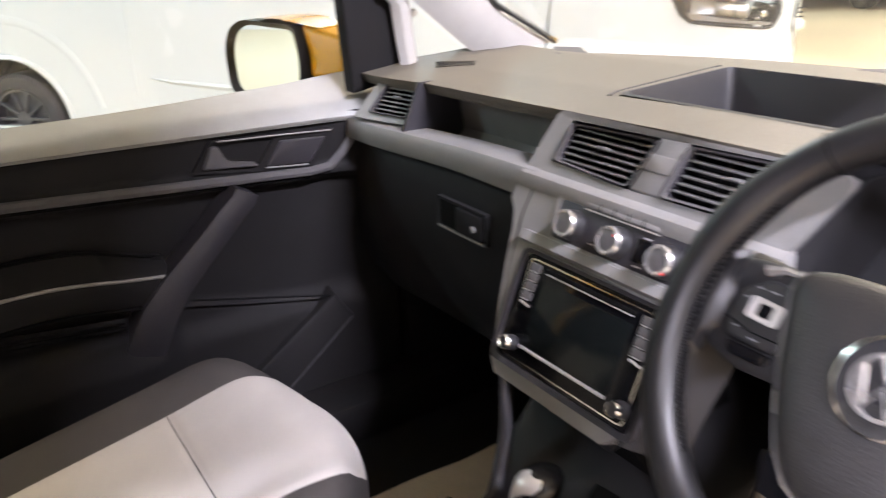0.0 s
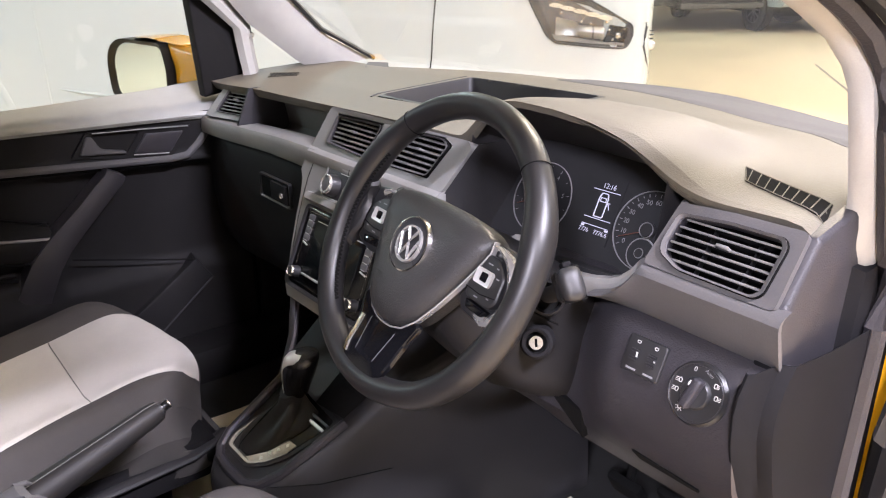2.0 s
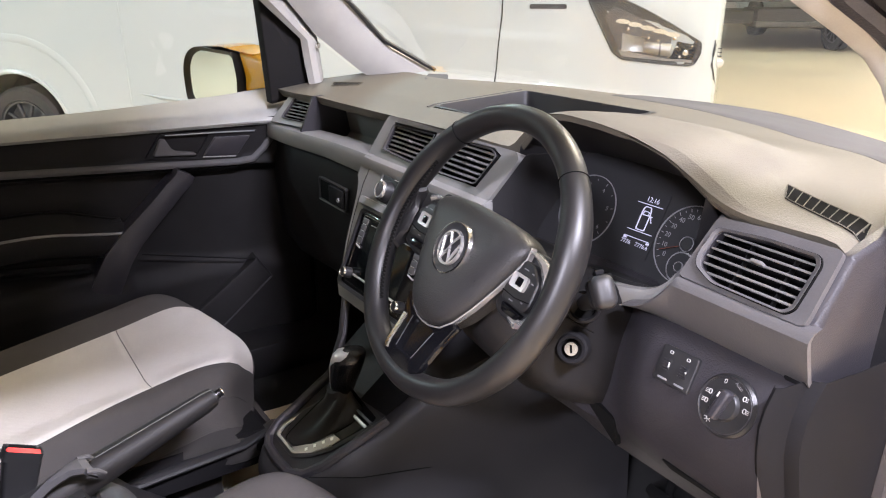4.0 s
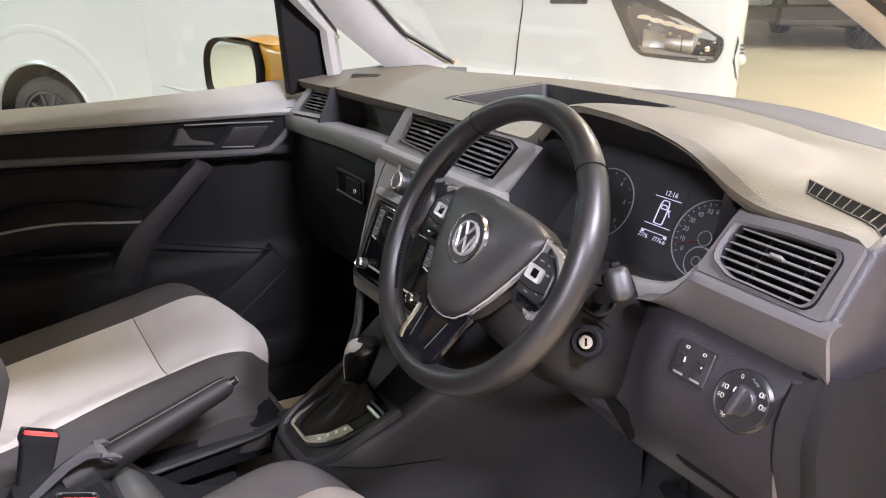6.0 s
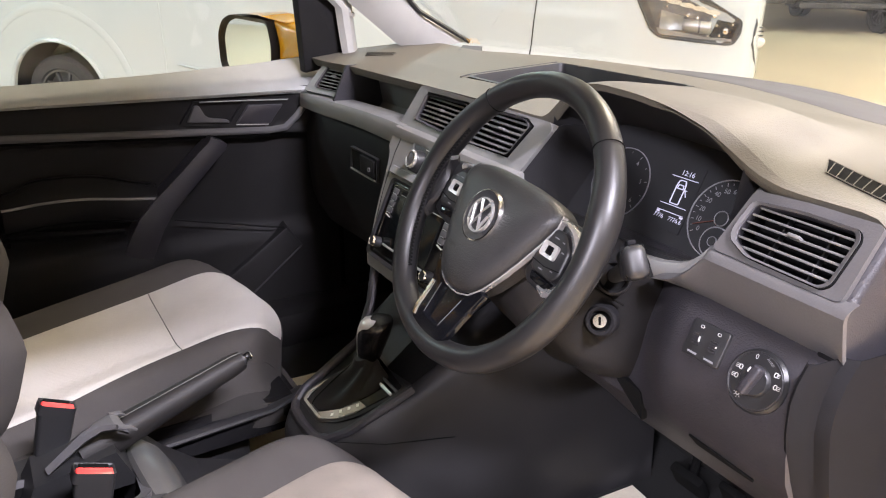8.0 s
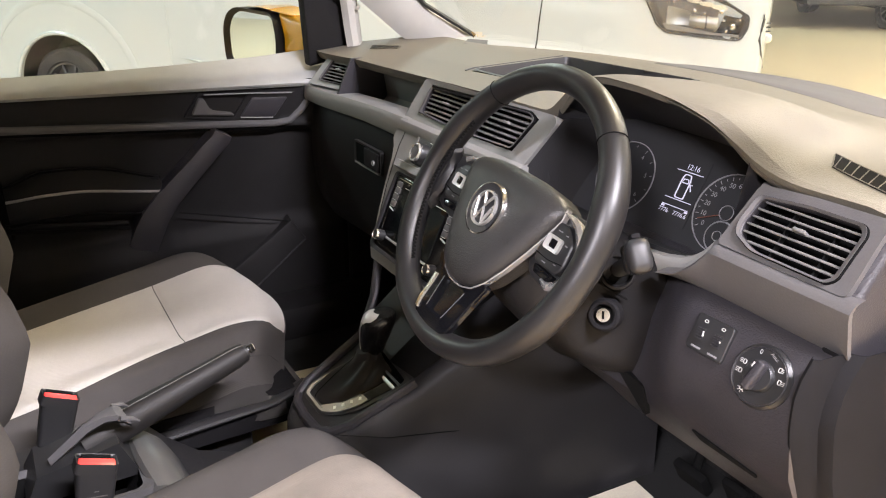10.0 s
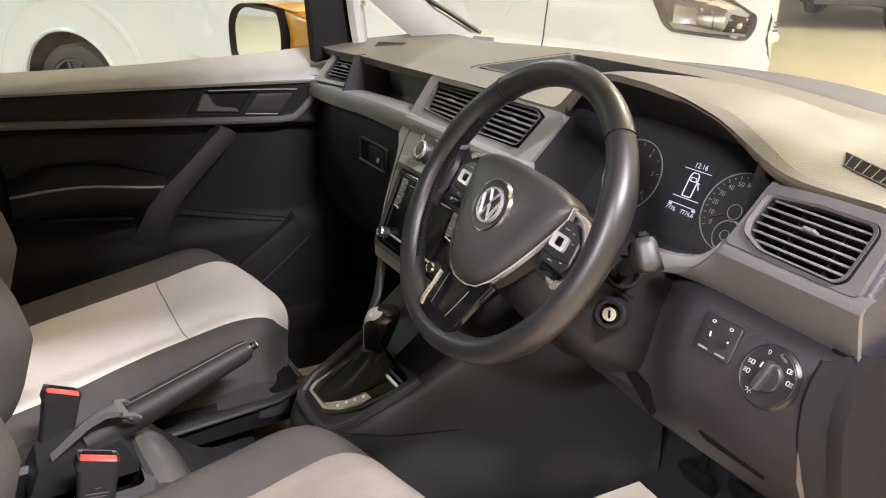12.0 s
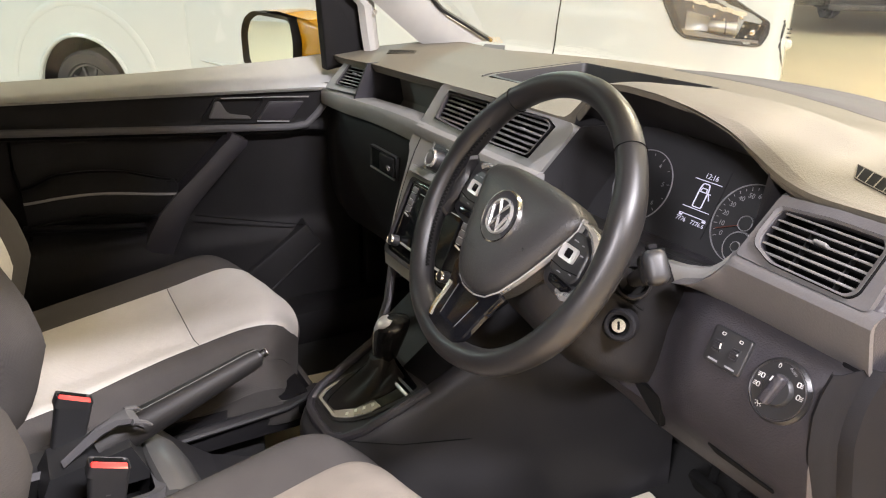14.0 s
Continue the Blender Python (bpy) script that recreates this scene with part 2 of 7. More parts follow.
def frame_ring(outer, inner, pl, c0, c1, lip=0.0, bm=None):
    """A flat frame between two outlines of the plane pl; lip sinks its inner edge."""
    bm = bm or bmesh.new()
    c = Vector((sum(p[0] for p in inner) / len(inner), sum(p[1] for p in inner) / len(inner)))
    angs = sorted({round(math.atan2(p[1] - c.y, p[0] - c.x), 4) for p in (*outer, *inner)})
    loops = [[], [], [], []]
    for a in angs:
        ro, ri = cast(outer, c, a), cast(inner, c, a)
        d = Vector((math.cos(a), math.sin(a)))
        for k, (r, h) in enumerate(((ro, c0), (ro, c1), (ri, c1 - lip), (ri, c0))):
            p = c + d * r
            loops[k].append(bm.verts.new(pl.at(p.x, p.y, h)))
    n = len(angs)
    for k in range(4):
        a, b = loops[k], loops[(k + 1) % 4]
        for i in range(n):
            bm.faces.new((a[i], a[(i + 1) % n], b[(i + 1) % n], b[i]))
    return bm


def tube(points, radius, seg=10, closed=False, bm=None, squash=1.0, up=(0, 0, 1)):
    """A round bar along points; radius: one number or one for each point."""
    bm = bm or bmesh.new()
    pts = [Vector(p) for p in points]
    n = len(pts)
    rad = radius if isinstance(radius, (list, tuple)) else [radius] * n
    rings = []
    for i, p in enumerate(pts):
        d = (pts[(i + 1) % n] - pts[i - 1]) if closed else (pts[min(i + 1, n - 1)] - pts[max(i - 1, 0)])
        d.normalize()
        s = d.cross(Vector(up))
        if s.length < 1e-3:
            s = d.cross(Vector((1, 0.2, 0)))
        s.normalize()
        w = s.cross(d)
        rings.append([bm.verts.new(p + s * rad[i] * math.cos(2 * math.pi * k / seg) + w * rad[i] * squash * math.sin(2 * math.pi * k / seg)) for k in range(seg)])
    for i in range(n if closed else n - 1):
        a, b = rings[i], rings[(i + 1) % n]
        for k in range(seg):
            bm.faces.new((a[k], a[(k + 1) % seg], b[(k + 1) % seg], b[k]))
    if not closed:
        bm.faces.new(rings[0][::-1])
        bm.faces.new(rings[-1])
    return bm


def lathe(profile, pl, seg=36, a=0.0, b=0.0, bm=None):
    """Turns (radius, height) pairs about the way out of the plane pl."""
    bm = bm or bmesh.new()
    rings = []
    for r, h in profile:
        if r < 1e-6:
            rings.append([bm.verts.new(pl.at(a, b, h))])
        else:
            rings.append([bm.verts.new(pl.at(a + r * math.cos(2 * math.pi * k / seg), b + r * math.sin(2 * math.pi * k / seg), h)) for k in range(seg)])
    for p, q in zip(rings, rings[1:]):
        for k in range(seg):
            j = (k + 1) % seg
            if len(p) == 1 and len(q) == 1:
                continue
            if len(p) == 1:
                bm.faces.new((p[0], q[k], q[j]))
            elif len(q) == 1:
                bm.faces.new((p[k], p[j], q[0]))
            else:
                bm.faces.new((p[k], p[j], q[j], q[k]))
    return bm


def loft(rings, cap=True, bm=None, closed=True):
    """A skin over rings with equal numbers of points."""
    bm = bm or bmesh.new()
    vs = [[bm.verts.new(p) for p in r] for r in rings]
    n = len(vs[0])
    for a, b in zip(vs, vs[1:]):
        for k in range(n if closed else n - 1):
            bm.faces.new((a[k], a[(k + 1) % n], b[(k + 1) % n], b[k]))
    if cap:
        bm.faces.new(vs[0][::-1])
        bm.faces.new(vs[-1])
    return bm


def sheet(f, us, vs, thick=None, skip=None, bm=None):
    """A sheet through f(u, v); thick: the offset of its back."""
    bm = bm or bmesh.new()
    nu, nv = len(us), len(vs)
    front = [[bm.verts.new(f(u, v)) for v in vs] for u in us]
    cells = [(i, j) for i in range(nu - 1) for j in range(nv - 1) if not (skip and skip((us[i] + us[i + 1]) / 2, (vs[j] + vs[j + 1]) / 2))]
    for i, j in cells:
        bm.faces.new((front[i][j], front[i + 1][j], front[i + 1][j + 1], front[i][j + 1]))
    if thick:
        t = Vector(thick)
        back = [[bm.verts.new(v.co + t) for v in r] for r in front]
        have = set(cells)
        for i, j in cells:
            bm.faces.new((back[i][j + 1], back[i + 1][j + 1], back[i + 1][j], back[i][j]))
            for (di, dj), (a, b) in (((-1, 0), ((i, j), (i, j + 1))), ((1, 0), ((i + 1, j), (i + 1, j + 1))), ((0, -1), ((i, j), (i + 1, j))), ((0, 1), ((i, j + 1), (i + 1, j + 1)))):
                if (i + di, j + dj) not in have:
                    bm.faces.new((front[a[0]][a[1]], front[b[0]][b[1]], back[b[0]][b[1]], back[a[0]][a[1]]))
    for v in [v for v in bm.verts if not v.link_faces]:
        bm.verts.remove(v)
    return bm


def span(a, b, n):
    return [a + (b - a) * i / (n - 1) for i in range(n)]


def smooth(a, b, x):
    t = min(1.0, max(0.0, (x - a) / (b - a)))
    return t * t * (3 - 2 * t)


def along(table, x):
    """The value at x of a table of (x, value), eased from row to row."""
    if x <= table[0][0]:
        return table[0][1]
    for (a, p), (b, q) in zip(table, table[1:]):
        if x <= b:
            t = (x - a) / (b - a)
            return p + (q - p) * t
    return table[-1][1]


def curve(table, x):
    """As along(), but rounded at the rows."""
    return sum(along(table, x + d) for d in (-0.012, -0.006, 0, 0.006, 0.012)) / 5


def writing(text, size, pl, a, b, c, mat, parent, name="writing", turn=0.0, align="CENTER"):
    cu = bpy.data.curves.new("text", "FONT")
    cu.body, cu.size, cu.align_x, cu.align_y, cu.extrude = text, size, align, "CENTER", 0.0001
    tmp = bpy.data.objects.new("text", cu)
    me = bpy.data.meshes.new_from_object(tmp)
    bpy.data.objects.remove(tmp)
    bm = bmesh.new()
    bm.from_mesh(me)
    bmesh.ops.transform(bm, verts=bm.verts, matrix=pl.matrix(a, b, c, turn))
    return part(name, bm, mat, parent, smooth=False)


def inv(pl, p):
    d = Vector(p) - pl.o
    return d.dot(pl.u), d.dot(pl.v)


# ---- the hall ----
HX0, HX1, HY0, HY1, HZ = -13.0, 12.0, -9.0, 21.0, 4.2


def hall():
    g = bmesh.new()
    box((HX1 - HX0, HY1 - HY0, 0.2), pose((HX0 + HX1) / 2, (HY0 + HY1) / 2, -0.1), bm=g)
    alone("floor", g, FLOOR_M, "cream polished showroom floor", "floor", "structure")
    alone("ceiling", box((HX1 - HX0, HY1 - HY0, 0.2), pose((HX0 + HX1) / 2, (HY0 + HY1) / 2, HZ + 0.1)), CEIL_M, "pale flat hall ceiling", "ceiling", "structure")
    for name, size, at in (("wall_west", (0.2, HY1 - HY0, HZ), (HX0 - 0.1, (HY0 + HY1) / 2, HZ / 2)), ("wall_east", (0.2, HY1 - HY0, HZ), (HX1 + 0.1, (HY0 + HY1) / 2, HZ / 2)),
                           ("wall_north", (HX1 - HX0, 0.2, HZ), ((HX0 + HX1) / 2, HY1 + 0.1, HZ / 2)), ("wall_south", (HX1 - HX0, 0.2, HZ), ((HX0 + HX1) / 2, HY0 - 0.1, HZ / 2))):
        alone(name, box(size, pose(*at)), WALL_M, "plain off-white hall wall", "wall", "structure")
    joint = box((0.025, 3.77, 0.006), pose(-2.388, 7.891, 0.0005, 0, 0, -144.5))
    alone("floor_joint", joint, PRINT, "thin dark joint line in the floor", "floor joint", "structure")


WARM, COOL, PLAIN, PALE = (1.0, 0.865, 0.64), (0.92, 0.885, 0.985), (1.0, 0.97, 0.92), (0.76, 1.0, 0.98)
# place, watts, colour
# all unseen; (-4.5, -6.5) is added to brighten the walls the mirror reflects
LAMPS = [(-6.6, -2.0, 105, PALE), (-5.6, 3.6, 118, PALE), (-6.6, 10.5, 95, PALE), (-4.5, -6.5, 190, PALE), (-0.6, 4.5, 365, WARM), (-1.5, 10.0, 310, PLAIN),
         (3.4, -3.6, 880, COOL), (3.25, 0.9, 730, COOL), (2.9, 5.6, 50, PLAIN), (3.4, 11.5, 260, WARM), (-1.5, 15.5, 300, PLAIN)]


def ceiling_lamp(x, y, watts, colour):
    t = thing("ceiling_lamp", (x, y, HZ), "long white panel lamp, lit, unseen under the ceiling", "lamp", "lamps under the ceiling")
    part("housing", box((0.24, 1.5, 0.06), pose(x, y, HZ - 0.03), 0.01), WHITE, t)
    part("diffuser", box((0.18, 1.44, 0.012), pose(x, y, HZ - 0.066), 0.003), LAMP_M, t)
    lamp = bpy.data.lights.new("lamp", "AREA")
    lamp.shape, lamp.size, lamp.size_y, lamp.energy, lamp.color = "RECTANGLE", 0.16, 1.4, watts, colour
    o = new("lamp_light", lamp)
    o.matrix_world = pose(0, 0, -0.08)
    o.parent = t


# ---- the yellow van's shell ----
XL, XR = -0.74, 0.72


def van_shell():
    t = thing("yellow_van_body", (0, 0, 0.25), "yellow van shell with pale trim, driver's door open", "van body")
    # roof, floor, rear wall and sills
    roof = [[Vector((x, y, 1.80 - 0.05 * abs(x / 0.7) ** 3 - 0.10 * smooth(0.1, 0.5, y))) for x in span(-0.74, 0.74, 15)] for y in span(0.47, -1.6, 12)]
    b = sheet(lambda u, v: roof[u][v], range(12), range(15), (0, 0, 0.04))
    part("roof", b, YELLOW, t)
    b = sheet(lambda u, v: roof[u][v] + Vector((0, 0, -0.02)), range(12), range(15), (0, 0, 0.012))
    part("roof_lining", b, PILLAR, t, "pale grey roof lining")
    part("floor_pan", box((1.5, 3.2, 0.05), pose(0, -0.2, 0.315)), CARPET, t, "black carpet")
    part("rear_wall", box((1.46, 0.04, 1.5), pose(0, -1.55, 1.05)), DOOR_PL, t)
    part("bulkhead", sheet(lambda u, v: Vector((u, 0.98 + 0.12 * smooth(0.5, 0.3, v), v)), span(-0.73, 0.73, 4), span(0.33, 1.0, 8), (0, 0.03, 0)), CARPET, t, "black insulated footwell wall")
    for s, x in ((-1, XL), (1, XR)):
        # the upper side and the rear side wall
        # runs forward, out of view, to block the rear lamp from the driver's seat
        part("side_wall", box((0.05, 1.38, 1.4), pose(x + s * 0.05, -0.96, 1.05), 0.01), YELLOW, t)
        part("side_lining", box((0.03, 1.36, 1.36), pose(x + s * 0.008, -0.96, 1.05), 0.01), DOOR_PL, t, "dark side lining")
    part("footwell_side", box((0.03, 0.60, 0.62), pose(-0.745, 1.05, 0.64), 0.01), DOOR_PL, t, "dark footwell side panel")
    # added panel: keeps hall light from leaking in between door and footwell
    part("gap_blocker", box((0.06, 0.70, 0.64), pose(-0.80, 1.02, 0.66), 0.01), VOID, t, "black panel added behind the door gap to stop light")
    part("sill", box((0.16, 2.4, 0.16), pose(0.76, 0.2, 0.33), 0.02), YELLOW, t)
    part("sill_trim", box((0.10, 2.3, 0.03), pose(0.72, 0.2, 0.425), 0.01), DASH_LOW, t, "dark plastic tread strip")
    part("left_sill", box((0.10, 2.4, 0.14), pose(-0.80, 0.2, 0.33), 0.02), YELLOW, t)
    part("left_sill_trim", box((0.12, 1.9, 0.10), pose(-0.70, 0.25, 0.38), 0.015), DOOR_PL, t, "dark sill trim")
    # front pillars: the trim inside, the yellow skin outside
    def pillar(side, pts_in, pts_out, name, mat, w, label=""):
        rings = []
        for (x0, y0, z0), (x1, y1, z1) in zip(pts_in, pts_out):
            a, b2 = Vector((x0, y0, z0)), Vector((x1, y1, z1))
            d = Vector((side * w, 0.02, 0.01))
            rings.append([a, a.lerp(b2, 0.3) + d * 0.0 - Vector((side * 0.012, 0, 0)), a.lerp(b2, 0.7) - Vector((side * 0.012, 0, 0)), b2, b2 + d, a + d])
        part(name, loft(rings), mat, t, label)
    # left: quarter window pillars
    pillar(-1, [(-0.665, 1.085, 1.088), (-0.67, 0.965, 1.152), (-0.665, 0.85, 1.262), (-0.64, 0.69, 1.41), (-0.6, 0.46, 1.6)],
           [(-0.69, 0.915, 1.078), (-0.695, 0.885, 1.10), (-0.69, 0.765, 1.195), (-0.665, 0.62, 1.36), (-0.62, 0.40, 1.56)], "front_pillar_trim", PILLAR, 0.05, "pale grey pillar trim")
    pillar(-1, [(-0.70, 0.787, 1.06), (-0.705, 0.782, 1.12), (-0.705, 0.776, 1.178), (-0.695, 0.70, 1.27)],
           [(-0.70, 0.748, 1.06), (-0.705, 0.741, 1.12), (-0.705, 0.733, 1.185), (-0.695, 0.630, 1.280)], "quarter_window_post", PILLAR, 0.04, "pale grey window post")
    # right: the pillar beside the dashboard
    inner = [(0.702, 0.79, 1.035), (0.701, 0.772, 1.052), (0.70, 0.781, 1.074), (0.70, 0.773, 1.111), (0.70, 0.754, 1.166), (0.692, 0.748, 1.22), (0.684, 0.744, 1.241), (0.674, 0.723, 1.267), (0.664, 0.681, 1.292), (0.652, 0.623, 1.322), (0.61, 0.48, 1.43), (0.56, 0.36, 1.56)]
    outer = [(0.725, 0.815, 1.018), (0.725, 0.805, 1.040), (0.725, 0.793, 1.065), (0.725, 0.777, 1.105), (0.725, 0.746, 1.18), (0.717, 0.745, 1.221), (0.709, 0.742, 1.241), (0.698, 0.722, 1.269), (0.689, 0.686, 1.294), (0.677, 0.632, 1.323), (0.64, 0.49, 1.44), (0.59, 0.37, 1.575)]
    rings = []
    for a, b2 in zip(inner, outer):
        a, b2 = Vector(a), Vector(b2)
        swell = Vector((-0.003, -0.006, -0.003))
        rings.append([a + Vector((0, 0.03, 0.02)), a, a.lerp(b2, 0.15) + swell * 0.7, a.lerp(b2, 0.5) + swell, a.lerp(b2, 0.85) + swell * 0.6, b2, b2 + Vector((0.004, 0.03, 0.02))])
    part("front_pillar_trim", loft(rings), PILLAR, t, "pale grey pillar trim")
    edge = [Vector(p) + Vector((0.013, 0.008, 0.004)) for p in outer]
    part("door_seal", tube([(0.738, 0.80, 0.35), (0.740, 0.81, 0.7), (0.740, 0.815, 0.95)] + edge + [(0.62, 0.3, 1.64), (0.64, 0.1, 1.70), (0.65, -0.4, 1.71)], 0.013, 8), DASH_LOW, t, "dark rubber door seal")
    part("pillar_return", tube([(0.775, 0.84, 0.35), (0.775, 0.85, 0.8)] + [p + Vector((0.032, 0.022, 0.012)) for p in edge], 0.024, 10), BLACK_PL, t, "dark door rebate")
    part("pillar_skin", tube([(0.83, 0.90, 0.3), (0.835, 0.91, 0.8), (0.835, 0.90, 1.05)] + [p + Vector((0.078, 0.055, 0.035)) for p in edge[5:]], 0.034, 12), YELLOW, t)
    # lower trim below the pillar's end
    part("lower_pillar_trim", loft([[Vector((0.702, y, z)), Vector((0.726, y + 0.018, z - 0.012)), Vector((0.735, y + 0.06, z)), Vector((0.70, y + 0.06, z))] for y, z in ((0.778, 1.028), (0.772, 0.95), (0.765, 0.80), (0.76, 0.62), (0.80, 0.40))]), KICK, t, "dark plastic lower pillar trim")
    part("header", tube([(-0.62, 0.42, 1.62), (-0.3, 0.50, 1.66), (0, 0.52, 1.67), (0.3, 0.50, 1.66), (0.60, 0.40, 1.60)], 0.04, 8), PILLAR, t)
    # under the screen
    part("cowl", sheet(lambda u, v: Vector((u, back_y(u) + v * 0.13, 1.012 - 0.03 * v - 0.012 * (u / 0.7) ** 2)), span(-0.70, 0.74, 25), span(0, 1, 4), (0, 0, -0.02)), COWL, t, "grey cowl under the windscreen")
    part("bonnet", sheet(lambda u, v: Vector((u, back_y(u) + 0.14 + v * 0.62, 0.975 - 0.015 * (u / 0.7) ** 2 - 0.16 * v - 0.14 * v ** 3)), span(-0.72, 0.76, 25), span(0, 1, 12), (0, 0, -0.02)), YELLOW, t)
    part("wiper", tube([(0.25, 1.42, 1.02), (0.45, 1.37, 1.02), (0.66, 1.30, 1.02)], 0.0035, 6), BLACK_PL, t)
    for sx in (-1, 1):
        wing = loft([[Vector((sx * 0.79, y, 0.62 if abs(y - 1.33) < 0.33 else 0.30)), Vector((sx * 0.80, y, 0.66)), Vector((sx * 0.80, y, z - 0.06)), Vector((sx * 0.765, y, z)), Vector((sx * 0.72, y, z - 0.01)), Vector((sx * 0.72, y, 0.66))] for y, z in ((0.88, 0.98), (1.0, 0.975), (1.01, 0.97), (1.33, 0.93), (1.65, 0.88), (1.66, 0.87), (1.85, 0.78))])
        part("front_wing", wing, YELLOW, t)
        for y in (1.33, -1.12):
            road_wheel(t, Vector((sx * 0.79, y, 0.315)), Vector((sx, 0, 0)), 0.315)
    part("front_bumper", loft([[Vector((x, 1.96 - 0.16 * (x / 0.8) ** 2, z)) for z in (0.28, 0.45, 0.62, 0.76)] + [Vector((x, 1.80 - 0.16 * (x / 0.8) ** 2, z)) for z in (0.76, 0.28)] for x in span(-0.80, 0.80, 13)]), YELLOW, t)
    part("grille", loft([[Vector((x, 1.972 - 0.16 * (x / 0.8) ** 2, z)) for z in (0.50, 0.62)] + [Vector((x, 1.94 - 0.16 * (x / 0.8) ** 2, z)) for z in (0.62, 0.50)] for x in span(-0.5, 0.5, 9)]), BLACK_PL, t)
    screen = sheet(lambda u, v: Vector((u * (1 - 0.13 * v), (back_y(u) + 0.008) * (1 - v) + (0.51 - 0.1 * (u / 0.62) ** 2) * v, 1.085 + v * 0.565 - 0.03 * abs(u / 0.7) ** 2 * v)), span(-0.70, 0.70, 15), span(0, 1, 9), (0, 0.001, 0.003))
    w = part("windscreen", screen, GLASS, t, "clear windscreen glass")
    w.visible_shadow = False
    q = prism([(0.787, 1.07), (0.914, 1.077), (0.786, 1.176)], Plane((-0.715, 0, 0), (0, 1, 0), (0, 0, 1)), -0.002, 0.002)
    q = part("quarter_window", q, GLASS, t)
    q.visible_shadow = False
    seal = [Vector((-0.655, 1.09, 1.09)), Vector((-0.665, 0.945, 1.172)), Vector((-0.655, 0.842, 1.272)), Vector((-0.63, 0.70, 1.405))]
    part("screen_seal", tube(seal, 0.006, 6), BLACK_PL, t)
    part("cap_screw", lathe([(0.0, 0.004), (0.005, 0.004), (0.007, 0.0), (0.007, -0.004)], Plane((-0.690, 0.772, 1.168), (0, 1, 0), (0, 0, 1)), 12), CHROME, t, "small grey screw cap")
    return t


# ---- dashboard ----
def lip_y(x):
    return 0.695 - 0.02 * smooth(-0.5, -0.7, x) + 0.012 * smooth(0.5, 0.7, x)


def lip_z(x):
    return 1.066 + 0.016 * smooth(-0.65, 0.15, x) - 0.006 * smooth(0.5, 0.7, x)


def back_y(x):
    return 1.195 - 0.13 * (x / 0.68) ** 2 + 0.085 * smooth(-0.25, 0.30, x)


HOOD = [(0.165, 0.0), (0.185, 0.016), (0.205, 0.038), (0.235, 0.062), (0.28, 0.070), (0.354, 0.068), (0.413, 0.061), (0.468, 0.047), (0.515, 0.026), (0.545, 0.010), (0.575, 0.002), (0.6, 0.0)]
HOOD_BACK = [(0.165, 0.0), (0.20, 0.016), (0.25, 0.040), (0.34, 0.050), (0.44, 0.050), (0.485, 0.044), (0.505, 0.034), (0.522, 0.015), (0.535, 0.004), (0.55, 0.0)]


def hood_k(x):
    return smooth(0.37, 0.49, x) * (1 - 0.5 * smooth(0.53, 0.60, x))


def top_z(x, y):
    base = along([(0.66, 0.0), (0.72, 0.006), (0.80, 0.016), (1.0, 0.024), (1.12, 0.020), (1.22, 0.008)], y) + lip_z(x)
    base -= 0.014 * smooth(0.675, 0.708, x) ** 2
    base -= 0.018 * smooth(1.0, 1.1, y) * smooth(0.2, 0.75, abs(x))
    k = smooth(0.70, 0.84, y)
    bulge = curve(HOOD, x) * (1 - k) + curve(HOOD_BACK, x) * k
    return base + bulge * (1 - smooth(0.80, 0.98, y)) + 0.008 * hood_k(x) * (1 - smooth(0.735, 0.84, y)) * smooth(0.69, 0.715, y)


TRAY = (-0.185, 0.165, 0.785, 1.02)


